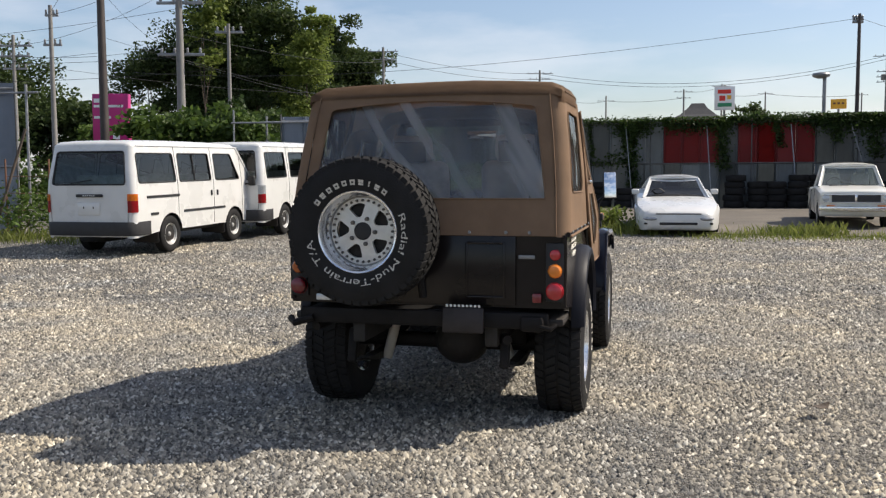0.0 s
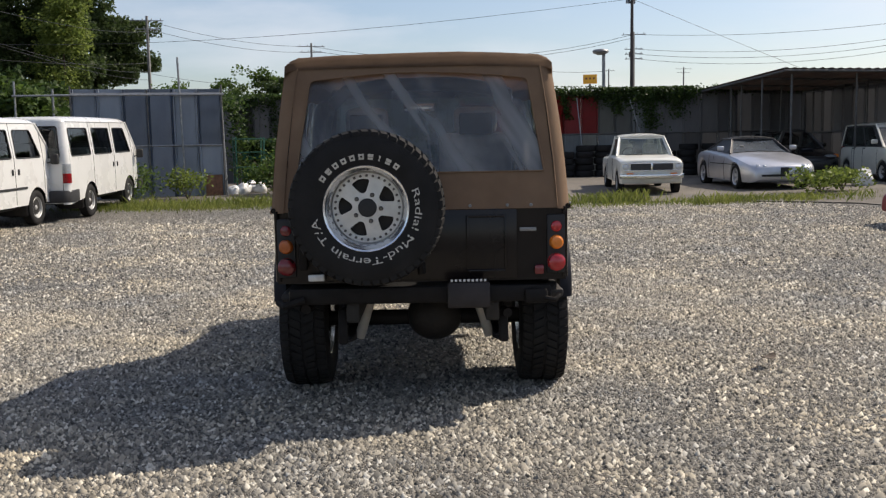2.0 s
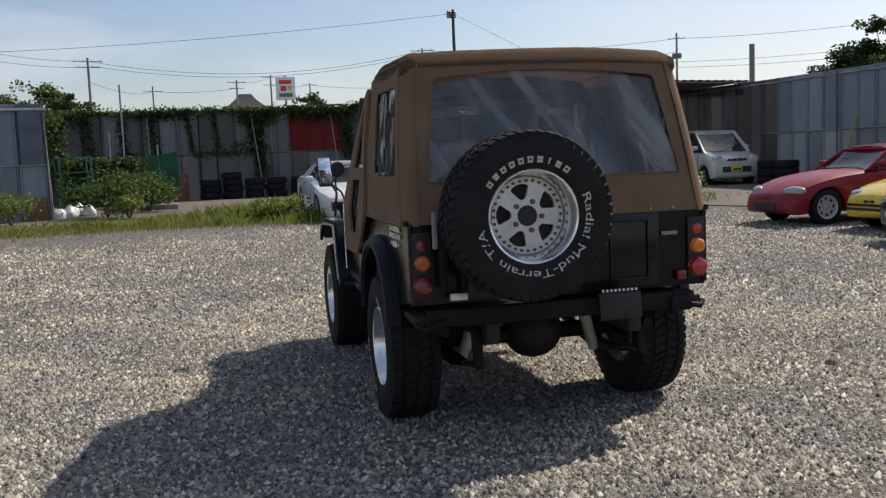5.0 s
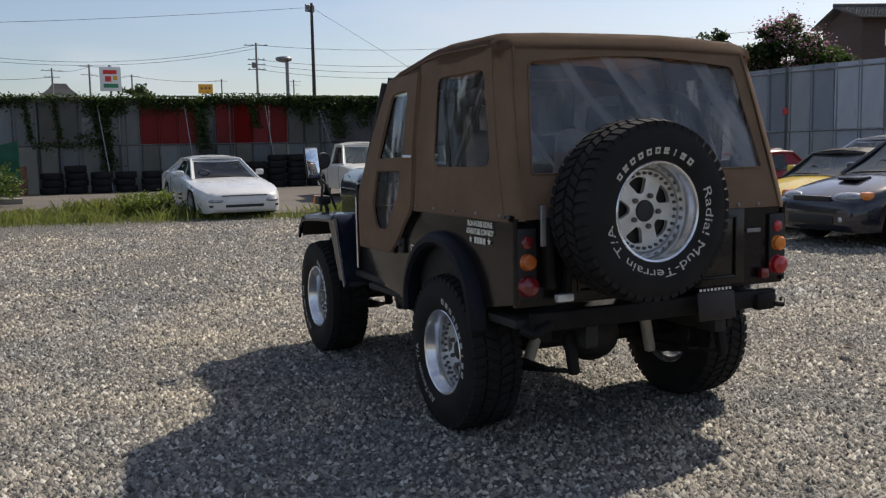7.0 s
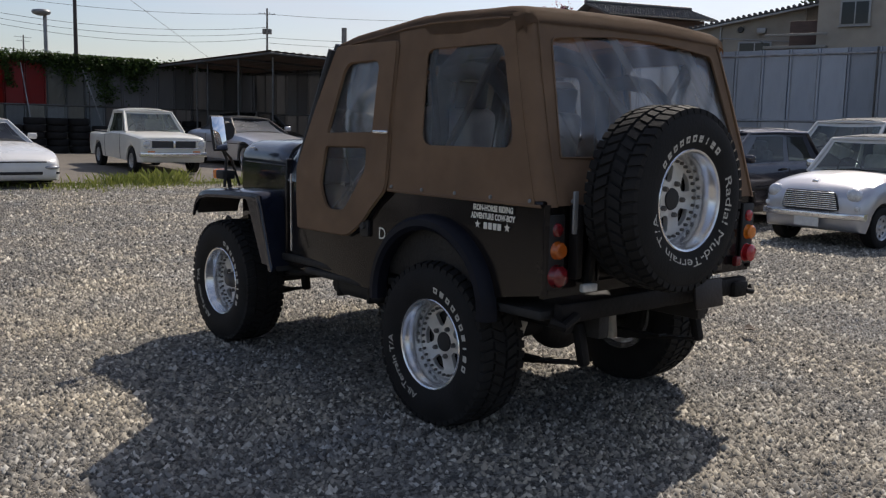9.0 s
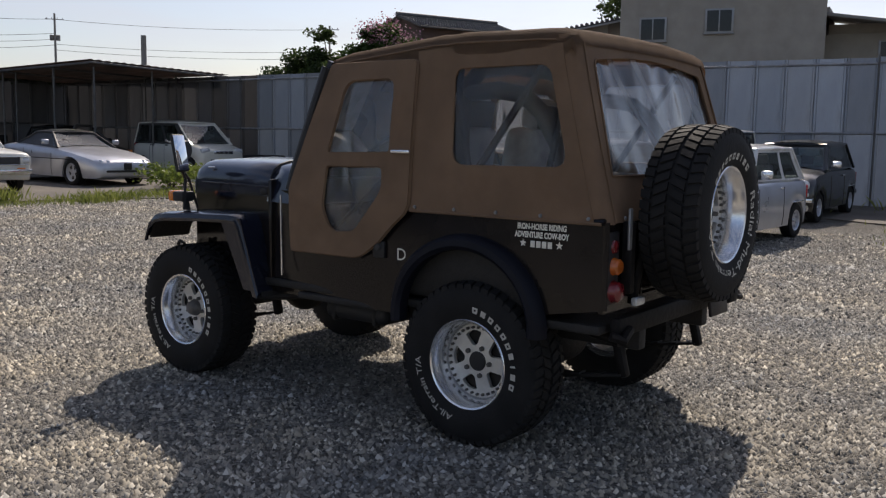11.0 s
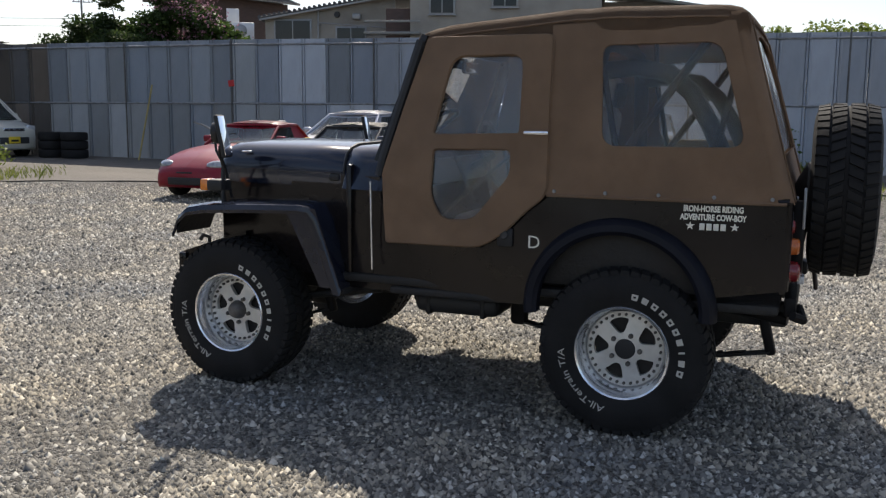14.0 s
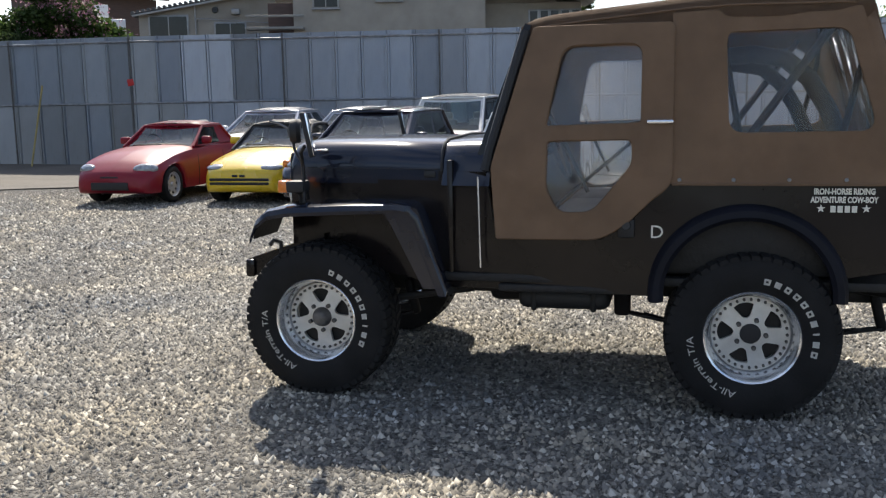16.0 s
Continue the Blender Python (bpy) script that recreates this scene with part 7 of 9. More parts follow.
mini = car("compact_saloon", on_ground(10.25, 5.30, 288.0), "white classic two-door compact with slatted chrome grille", M_SILVER, dict(MINI, roof_mat=M_WHITECAR, pillar_mat=M_WHITECAR))
slat_grille(mini, 2.535, 0.47, 0.78, 0.22, 9)
mini2 = car("compact_saloon", on_ground(14.55, 4.55, 284.0), "black classic two-door compact with chrome bumper by the fence", M_BLACKCAR, MINI)
slat_grille(mini2, 2.535, 0.47, 0.78, 0.22, 9)
WAG = dict(KEI, fit=[("headlamp", 0.54, 2.80, 0.74, 0.26, 0.16, 0.16, M_CLEAR, True), ("grille", 0, 2.885, 0.70, 0.5, 0.04, 0.08, M_PLASTIC, False), ("tail_lamp", 0.60, -0.49, 0.85, 0.10, 0.04, 0.3, M_REDLENS, True)])
car("small_wagon", on_ground(14.55, 6.35, 284.0), "white tall small wagon behind the front row", M_WHITECAR, WAG)
SED = dict(HATCH, fit=[("grille", 0, 3.05, 0.63, 0.66, 0.05, 0.07, M_SEAL, False)], lamps=[], cab=(1.85, 1.15, 0.1, -0.45, 1.28, 0.55))
car("coupe", on_ground(14.60, 10.05, 282.0), "silver coupe parked close to the steel fence", M_SILVER, SED)
car("hatchback", on_ground(16.55, 26.0, 195.0), "black hatchback stored under the open carport", M_BLACKCAR, dict(HATCH, lamps=[], fit=HATCH["fit"][:4]))
car("coupe", on_ground(14.55, 8.30, 284.0), "pale grey coupe tucked behind the dark hatchback", M_SILVER, SED)


# ---------------------------------------------------------------- greenery
M_LEAF_DARK = leaf_mat("dark_leaves", (0.017, 0.033, 0.011), (0.072, 0.105, 0.030), 0.35)
M_LEAF_MID = leaf_mat("mid_green_leaves", (0.030, 0.060, 0.014), (0.11, 0.17, 0.035), 0.6)
M_LEAF_LIGHT = leaf_mat("bamboo_leaves", (0.07, 0.11, 0.02), (0.22, 0.27, 0.06), 0.5)
M_LEAF_GRASS = leaf_mat("grass_blades", (0.07, 0.11, 0.02), (0.28, 0.30, 0.08), 0.9)
M_LEAF_VINE = leaf_mat("creeper_leaves", (0.015, 0.034, 0.010), (0.075, 0.12, 0.03), 1.2)
M_BLOSSOM = leaf_mat("pink_blossom", (0.24, 0.11, 0.15), (0.52, 0.29, 0.36), 1.2)


def leaves_mesh(name, centres, size, rng, material, droop=0.4, long=1.6):
    """Many small pointed leaves at the given places, in one mesh."""
    n = len(centres)
    t = rng.uniform(0, 2 * np.pi, n)
    el = rng.normal(0.1, 0.55, n)
    d = np.stack([np.cos(t) * np.cos(el), np.sin(t) * np.cos(el), np.sin(el) - droop * 0.3], -1)
    a = rng.normal(0, 1, (n, 3))
    w = np.cross(d, a)
    w /= np.linalg.norm(w, axis=1, keepdims=True) + 1e-9
    s = size * rng.uniform(0.6, 1.4, n)[:, None]
    c = np.asarray(centres)
    p0 = c - d * s * long * 0.5
    p2 = c + d * s * long * 0.5
    p1 = c + w * s * 0.5
    p3 = c - w * s * 0.5
    verts = np.stack([p0, p1, p2, p3], 1).reshape(-1, 3)
    me = bpy.data.meshes.new(name)
    me.vertices.add(len(verts))
    me.vertices.foreach_set("co", verts.ravel())
    me.loops.add(n * 4)
    me.loops.foreach_set("vertex_index", np.arange(n * 4))
    me.polygons.add(n)
    me.polygons.foreach_set("loop_start", np.arange(0, n * 4, 4))
    me.update(calc_edges=True)
    me.materials.append(material)
    return me


def clump_points(rng, centre, radii, n, clumps, tight=0.32, shell=0.5):
    """Places for leaves: gathered in clumps over a lumpy body."""
    d = rng.normal(0, 1, (clumps, 3))
    d /= np.linalg.norm(d, axis=1, keepdims=True)
    d[:, 2] = np.where(d[:, 2] < -0.5, -d[:, 2] * 0.5, d[:, 2])
    k = d * rng.uniform(shell, 1.02, (clumps, 1))
    c = np.array(centre) + k * np.array(radii)
    pick = rng.integers(0, clumps, n)
    spread = np.array(radii).mean() * tight * rng.uniform(0.5, 1.2, (clumps, 1))
    off = np.clip(rng.normal(0, 1, (n, 3)), -1.6, 1.6) * spread[pick] * np.array([1, 1, 0.6])
    return c[pick] + off


def tree(name, x, y, z0, lumps, leaves, size, material, label, seed, trunk_r=0.25, clumps=60, group="trees", extra=None, tight=0.22):
    """A tapered trunk with limbs to each lump of the crown, and a crown of many leaves."""
    rng = np.random.default_rng(seed)
    t = thing(name, pose(x, y, z0), label, "tree", group)
    top = max(l[0][2] for l in lumps)
    bm = tube([(0, 0, -0.2), (0.1 * trunk_r, 0, top * 0.25), (0.4 * trunk_r, 0.2 * trunk_r, top * 0.5), (0, 0, top * 0.85)], trunk_r, 8, r2=trunk_r * 0.25)
    part("trunk", bm, M_BARK, t)
    for c, r in lumps:
        st = Vector((0, 0, min(c[2] * 0.55, top * 0.5)))
        e = Vector(c)
        mid = (st + e) / 2 + Vector((rng.normal(0, 0.2), rng.normal(0, 0.2), 0.2))
        part("limb", tube([st, mid, e], trunk_r * 0.35, 6, r2=trunk_r * 0.08), M_BARK, t)
    tot = sum(r[0] * r[1] * r[2] for _, r in lumps)
    pts = []
    for c, r in lumps:
        pts.append(clump_points(rng, c, r, int(leaves * r[0] * r[1] * r[2] / tot), max(12, int(clumps * r[0] * r[1] * r[2] / tot)), tight))
    ob = new("crown", leaves_mesh("crown", np.concatenate(pts), size, rng, material))
    ob.parent = t
    if extra:
        mat2, n2, size2 = extra
        p = np.concatenate(pts)
        hi = p[rng.choice(len(p), n2)] + rng.normal(0, 0.15, (n2, 3)) + np.array([0, 0, 0.12])
        o2 = new("blossom", leaves_mesh("blossom", hi, size2, rng, mat2))
        o2.parent = t
    return t


# the wooded rise beyond the vans
WOOD = 1.8


def wood_tree(name, x, y, lumps, leaves, size, *rest):
    """A tree of the far wood, its plan drawn at a nearer scale and set back."""
    big = [(tuple(c * WOOD for c in at), tuple(c * WOOD for c in r)) for at, r in lumps]
    return tree(name, x * WOOD, y * WOOD, 1.345 * (1 - WOOD), big, leaves, size * WOOD, *rest)


wood_tree("tree", -10.5, 47, [((-3.2, 0, 6.0), (2.6, 2.6, 2.4)), ((0.2, 0.5, 8.2), (3.2, 3.0, 3.2)), ((2.6, 0, 6.4), (2.4, 2.4, 3.0)), ((-0.5, -0.5, 4.6), (3.6, 2.6, 2.2)), ((0.8, 0, 11.0), (1.8, 1.8, 1.6))], 95000, 0.10, M_LEAF_DARK, "tall dark evergreen tree on the wooded rise", 11, 0.4, 150)
wood_tree("tree", -12.6, 55, [((0, 0, 7.0), (3.0, 3.0, 3.0)), ((-2, 0, 4.5), (2.5, 2.5, 2.5)), ((2.0, 0, 5.2), (2.5, 2.5, 2.6))], 30000, 0.15, M_LEAF_DARK, "dark broad evergreen tree on the wooded rise", 12, 0.35, 90)
wood_tree("tree", -6.4, 55, [((0, 0, 7.2), (2.2, 2.2, 3.0)), ((1.4, 0, 6.0), (2.0, 2.0, 2.8)), ((-1.5, 0, 5.0), (2.2, 2.2, 2.6)), ((0.3, 0, 9.2), (1.5, 1.5, 1.6)), ((1.6, 0, 7.9), (1.5, 1.5, 1.9)), ((-1.2, 0, 8.0), (1.4, 1.4, 1.8))], 66000, 0.105, M_LEAF_DARK, "dark evergreen tree at the edge of the wood", 13, 0.35, 110)
wood_tree("bamboo_clump", -6.6, 45, [((0, 0, 5.6), (1.2, 1.2, 3.4)), ((0.4, 0, 8.4), (0.9, 0.9, 1.6)), ((-0.8, 0, 3.6), (1.2, 1.2, 2.4))], 21000, 0.09, M_LEAF_LIGHT, "light green feathery bamboo clump before the dark trees", 14, 0.12, 70)
wood_tree("bamboo_clump", -11.2, 43.5, [((0, 0, 8.4), (0.9, 0.9, 1.6)), ((0.2, 0, 6.6), (0.7, 0.7, 1.6)), ((0.9, 0, 9.4), (0.8, 0.8, 1.2))], 2200, 0.13, M_LEAF_LIGHT, "light green leafy branches high on the tree", 15, 0.1, 40)
wood_tree("tree", -9.5, 40, [((-1.4, 0, 2.4), (2.2, 1.6, 1.6)), ((1.6, 0, 2.4), (2.6, 1.6, 1.6)), ((4.0, 0.5, 2.6), (2.0, 1.6, 1.5)), ((0.6, 0, 3.4), (2.0, 1.5, 1.0))], 26000, 0.095, M_LEAF_DARK, "leafy undergrowth at the foot of the trees", 16, 0.2, 120)
for i, (x, y, h, r, sd) in enumerate(((-30.5, 62, 11.0, 4.4, 21), (-25.5, 60, 7.2, 3.4, 22), (-38, 66, 9.5, 5.0, 23), (-19.5, 58, 5.2, 3.0, 24), (-45, 62, 9.0, 5.0, 25))):
    tree("tree", x, y, 0, [((0, 0, h * 0.62), (r, r * 0.8, h * 0.36)), ((-r * 0.6, 0, h * 0.42), (r * 0.7, r * 0.7, h * 0.30)), ((r * 0.6, 0, h * 0.45), (r * 0.7, r * 0.7, h * 0.32))], 20000, 0.18, M_LEAF_DARK if i != 3 else M_LEAF_MID, "dark green tree on the far wooded hill", sd, 0.35, 80)
# the vine-grown hedge behind the vans
tree("hedge", -6.6, 25.5, 0.2, [((-1.0, 0, 2.3), (1.5, 0.9, 0.9)), ((0.6, 0, 2.2), (1.6, 0.9, 0.95)), ((-0.2, 0, 1.2), (2.4, 0.9, 1.1)), ((1.7, 0.1, 1.7), (1.0, 0.8, 0.9))], 7000, 0.12, M_LEAF_MID, "bright leafy hedge overgrown behind the vans", 31, 0.1, 110, "hedges")
tree("hedge", -5.7, 27.2, 0.2, [((0, 0, 2.6), (1.1, 0.8, 1.0)), ((0.5, 0, 1.4), (1.2, 0.8, 1.2)), ((-0.7, 0, 1.9), (1.0, 0.8, 1.2))], 3600, 0.09, M_LEAF_VINE, "creeper-covered frame at the lot's edge", 32, 0.1, 90, "hedges")
tree("hedge", -13.0, 24, 0.2, [((0, 0, 1.0), (3.4, 1.0, 0.9)), ((2.5, 0, 0.7), (1.6, 0.8, 0.7))], 4500, 0.09, M_LEAF_MID, "low green bushes behind the wire fence", 33, 0.08, 90, "hedges")
# behind the side fence
tree("crape_myrtle", 24.8, 19.0, 0, [((0, 0, 4.2), (1.1, 1.2, 1.2)), ((0.6, -0.8, 3.6), (1.0, 1.0, 1.0)), ((-0.3, 0.9, 3.5), (0.9, 0.9, 1.1)), ((0, 0.1, 5.1), (0.55, 0.6, 0.6)), ((0.2, 0, 3.0), (1.2, 2.2, 0.7))], 15000, 0.085, M_LEAF_VINE, "crape myrtle in pink bloom behind the fence", 41, 0.12, 80, extra=(M_BLOSSOM, 8500, 0.055))
tree("garden_pine", 23.6, 20.8, 0, [((0, 0, 4.9), (0.6, 0.6, 0.35)), ((0.1, 0.4, 4.0), (1.2, 1.2, 0.5)), ((-0.2, -0.5, 3.3), (1.2, 1.4, 0.7)), ((0, 1.4, 3.2), (0.9, 1.0, 0.7)), ((-0.1, 2.4, 3.0), (0.8, 0.8, 0.7))], 19000, 0.07, M_LEAF_DARK, "clipped dark garden pine behind the fence", 42, 0.12, 70, tight=0.25)
tree("shrub", 24.3, 20.0, 0, [((0, 0, 3.4), (0.9, 0.9, 1.2)), ((0, 0.6, 3.0), (0.8, 0.8, 0.9)), ((0, -0.3, 4.1), (0.7, 0.8, 1.0))], 19000, 0.07, M_LEAF_VINE, "dense dark garden shrub behind the fence", 53, 0.1, 70)
tree("shrub", 24.0, 22.3, 0, [((0, 0, 3.1), (0.7, 0.7, 0.85)), ((0, -0.5, 2.9), (0.7, 0.7, 0.7))], 9000, 0.07, M_LEAF_DARK, "round clipped garden bush behind the fence", 54, 0.1, 60)
tree("shrub", 25.6, 18.0, 0, [((0, 0, 3.55), (0.9, 1.0, 0.95)), ((0, -0.45, 3.3), (0.8, 0.45, 0.85)), ((0, 0.9, 3.3), (0.9, 0.9, 0.9))], 15000, 0.08, M_LEAF_MID, "rounded olive-green garden shrub behind the fence", 43, 0.1, 70)
tree("shrub", 23, 27.0, 0, [((0, 0, 2.7), (0.8, 1.6, 0.6))], 1200, 0.08, M_LEAF_MID, "low green shrub top over the fence", 44, 0.1, 40)
tree("tree", 58, 18.0, 0, [((0, 0, 10.0), (2.2, 1.8, 2.4)), ((0, 0.6, 12.5), (1.8, 1.5, 2.0)), ((0, -0.5, 8), (2.2, 1.6, 2.2))], 5500, 0.15, M_LEAF_DARK, "tall dark tree behind the houses", 45, 0.3, 70)
tree("tree", 56, -1.2, 0, [((0, 0, 6.9), (2.0, 1.8, 1.9)), ((0, -1.8, 6.2), (1.8, 1.6, 1.6)), ((0, -0.5, 4.6), (2.5, 3.0, 2.0))], 9000, 0.16, M_LEAF_DARK, "dark tree beyond the long fence", 46, 0.3, 70)
tree("tree", 44, -6.5, 0, [((0, 0, 4.6), (2.5, 3.2, 1.5)), ((0, -3.5, 4.2), (2.4, 3.0, 1.5)), ((0, -8, 4.4), (2.4, 3.4, 1.6)), ((0, 2.6, 4.9), (2.0, 2.0, 1.5))], 12000, 0.13, M_LEAF_LIGHT, "sunlit light green trees beyond the long fence", 47, 0.2, 100)
tree("shrub", 33.5, 100, 0, [((0, 0, 7.6), (2.3, 2, 1.5)), ((0, 0, 5), (2.6, 2, 3))], 2600, 0.24, M_LEAF_DARK, "round clipped dark tree in the distance", 48, 0.3, 50)
tree("shrub", 21.5, 100, 0, [((0, 0, 6.2), (2.4, 2, 1.4))], 1600, 0.24, M_LEAF_DARK, "low dark tree in the distance", 49, 0.3, 40)
tree("tree", 2.0, 62, 0, [((-1.2, 0, 5.3), (1.5, 1.5, 1.6)), ((1.0, 0, 5.5), (1.5, 1.5, 1.7)), ((0, 0, 4), (2.4, 1.8, 1.6))], 4200, 0.13, M_LEAF_MID, "green tree behind the yard fence", 50, 0.2, 70)
tree("tree", 3.6, 61, 0, [((-0.8, 0, 4.9), (1.3, 1.2, 1.4)), ((0.9, 0, 5.0), (1.2, 1.2, 1.3)), ((2.6, 0, 4.2), (1.2, 1.0, 1.1)), ((1, 0, 3.2), (3.2, 1.4, 1.4))], 9000, 0.11, M_LEAF_DARK, "feathery dark green bamboo behind the yard fence", 52, 0.12, 80)
tree("tree", -3.0, 70, 0, [((0, 0, 4.8), (2.2, 1.5, 1.6))], 2500, 0.15, M_LEAF_MID, "green tree in the distance", 51, 0.2, 50)


# creeper over the fence tops and down the sheets
def creeper(name, runs, label, seed, size=0.075):
    rng = np.random.default_rng(seed)
    pts = []
    for (x0, y0, z0), (x1, y1, z1), n, sx, sz in runs:
        t = rng.uniform(0, 1, n)
        lump = 0.55 + 0.6 * np.abs(np.sin(t * 17 + seed) * np.sin(t * 41 + 1))
        p = np.stack([x0 + (x1 - x0) * t, y0 + (y1 - y0) * t, z0 + (z1 - z0) * t], -1)
        p += rng.normal(0, 1, (n, 3)) * np.stack([lump * sx, lump * sx * 0.7, lump * sz], -1)
        p[:, 2] = np.where(p[:, 2] > z0 + 0.22, z0 + 0.22 - 0.3 * (p[:, 2] - z0 - 0.22), p[:, 2]) if abs(z1 - z0) < 0.01 else p[:, 2]
        pts.append(p)
    ob = new(name, leaves_mesh(name, np.concatenate(pts), size, rng, M_LEAF_VINE))
    return tagged(ob, label, "creeper", kind="stuff")


def on_far(x, d=-0.1):
    return 33.4 + (x + 2.4) * (27.95 - 33.4) / 22.0 + d


runs = []
for x0, x1, z, n, sz in ((-2.4, 1.2, 3.1, 1300, 0.20), (1.0, 7.6, 3.20, 1300, 0.08), (2.6, 4.2, 3.1, 350, 0.14), (5.9, 7.0, 3.0, 800, 0.22), (7.4, 9.6, 3.08, 1300, 0.18), (9.4, 12.4, 3.18, 1400, 0.13), (12.0, 15.2, 3.12, 2900, 0.24), (15.0, 19.0, 3.2, 700, 0.09)):
    runs.append(((x0, on_far(x0), z), (x1, on_far(x1), z), int(n * 1.9), 0.15, sz))
for x, z0, z1, n, sx in ((6.35, 3.1, 1.0, 900, 0.16), (6.1, 3.1, 2.2, 260, 0.10), (4.2, 3.1, 1.9, 200, 0.07), (2.2, 3.1, 0.8, 360, 0.12), (3.1, 3.1, 1.5, 260, 0.09), (5.0, 3.1, 2.0, 180, 0.07), (9.2, 3.1, 1.6, 620, 0.17), (10.9, 3.1, 2.3, 240, 0.10), (12.6, 3.1, 2.4, 240, 0.14), (13.7, 3.1, 1.9, 620, 0.24), (14.6, 3.1, 2.3, 260, 0.2), (-1.2, 3.0, 0.4, 900, 0.3), (0.2, 3.1, 0.6, 700, 0.22), (1.2, 3.1, 1.0, 420, 0.16)):
    runs.append(((x, on_far(x), z0), (x + 0.15, on_far(x), z1), int(n * 1.7), sx, 0.06))
for x0, x1, z, n in ((4.4, 6.4, 1.80, 420), (5.6, 6.6, 2.05, 200), (2.0, 3.0, 1.75, 160)):
    runs.append(((x0, on_far(x0), z), (x1, on_far(x1), z), n, 0.12, 0.09))
creeper("creeper", runs, "dark green creeper trailing over the fence top", 61, 0.055)
creeper("creeper", [((-0.75, 25.3, 2.7), (-0.2, 27.5, 2.7), 500, 0.18, 0.2), ((-0.3, 26.0, 2.6), (-0.3, 26.0, 0.9), 450, 0.2, 0.1), ((-0.1, 27.5, 1.5), (2.0, 28.0, 1.5), 2200, 0.22, 0.16), ((0.0, 27.6, 0.9), (1.9, 28.0, 0.9), 1700, 0.25, 0.3)], "dark creeper over shelves and netting", 62, 0.07)


def weeds(name, spots, label, seed, mat=None, size=0.05):
    """Rough grass and weeds: upright blades in tufts."""
    rng = np.random.default_rng(seed)
    vs = []
    for x, y, rx, ry, n, h in spots:
        px = x + rng.normal(0, 0.5, n) * rx
        py = y + rng.normal(0, 0.5, n) * ry
        r = np.clip((np.hypot(px - 0.5, py - 6.5) - 6) / 16, 0, 1)
        gz = 0.28 * r * r * (3 - 2 * r)
        hh = h * rng.uniform(0.35, 1.2, n)
        a = rng.uniform(0, 2 * np.pi, n)
        lean = rng.normal(0, 0.35, (n, 2)) * hh[:, None]
        w = size * 0.15 * rng.uniform(0.6, 1.4, n)
        b0 = np.stack([px - np.cos(a) * w, py - np.sin(a) * w, gz], -1)
        b1 = np.stack([px + np.cos(a) * w, py + np.sin(a) * w, gz], -1)
        m1 = np.stack([px + np.cos(a) * w * 0.8 + lean[:, 0] * 0.4, py + np.sin(a) * w * 0.8 + lean[:, 1] * 0.4, gz + hh * 0.6], -1)
        tp = np.stack([px + lean[:, 0], py + lean[:, 1], gz + hh], -1)
        vs.append(np.stack([b0, b1, m1, tp], 1).reshape(-1, 3))
    v = np.concatenate(vs)
    n = len(v) // 4
    me = bpy.data.meshes.new(name)
    me.vertices.add(len(v))
    me.vertices.foreach_set("co", v.ravel())
    me.loops.add(n * 4)
    me.loops.foreach_set("vertex_index", np.arange(n * 4))
    me.polygons.add(n)
    me.polygons.foreach_set("loop_start", np.arange(0, n * 4, 4))
    me.update(calc_edges=True)
    me.materials.append(mat or M_LEAF_GRASS)
    return tagged(new(name, me), label, "grass", kind="stuff")


strip_spots = []
rs = random.Random(8)
for (x0, y0), (x1, y1), dens in (((-3.0, 21.2), (1.6, 20.7), 1.3), ((1.0, 21.0), (4.6, 19.2), 1.0), ((4.6, 18.9), (9.8, 16.8), 0.8), ((9.8, 16.8), (12.0, 16.0), 0.7), ((-10.0, 18.2), (-6.8, 17.6), 1.0)):
    L = math.hypot(x1 - x0, y1 - y0)
    for i in range(int(L * 5 * dens)):
        t = rs.random()
        if x0 > 4 and rs.random() < 0.35:
            continue
        strip_spots.append((x0 + (x1 - x0) * t, y0 + (y1 - y0) * t + rs.uniform(-0.5, 0.6), 0.5, 0.4, int(50 * rs.uniform(0.5, 1.4)), rs.choice((0.08, 0.12, 0.16, 0.26))))
strip_spots += [(-0.6, 21.0, 2.6, 0.9, 1700, 0.10), (1.8, 20.9, 2.4, 1.1, 1700, 0.10), (3.6, 19.9, 1.6, 0.9, 1000, 0.13), (1.0, 22.3, 3.0, 1.2, 1500, 0.09), (2.9, 21.6, 0.7, 0.5, 500, 0.34), (3.5, 20.9, 0.5, 0.4, 350, 0.42), (1.6, 21.5, 0.6, 0.3, 260, 0.24), (-0.2, 21.3, 0.5, 0.3, 240, 0.22), (2.3, 20.3, 0.4, 0.3, 200, 0.2), (-2.6, 21.4, 1.6, 0.8, 1400, 0.14), (8.0, 17.8, 2.6, 0.6, 1000, 0.07), (5.9, 18.7, 1.2, 0.5, 400, 0.07), (7.0, 18.6, 0.9, 0.5, 500, 0.20), (7.6, 18.2, 0.6, 0.4, 260, 0.28), (9.6, 17.2, 1.4, 0.5, 600, 0.16), (4.4, 19.4, 0.6, 0.4, 350, 0.30), (11.0, 17.0, 1.8, 0.7, 900, 0.12), (1.6, 22.5, 2.0, 1.2, 900, 0.10), (2.6, 21.2, 1.4, 0.8, 600, 0.22)]
weeds("grass", strip_spots, "rough yellow-green grass strip along the gravel edge", 71)
weeds("grass", [(10.3, 2.6, 1.2, 0.8, 500, 0.08), (11.6, 2.0, 1.0, 1.2, 400, 0.10), (12.5, 0.5, 1.5, 1.5, 600, 0.12), (14.6, 1.6, 1.0, 1.6, 500, 0.35)], "thin grass round the concrete slab", 72)


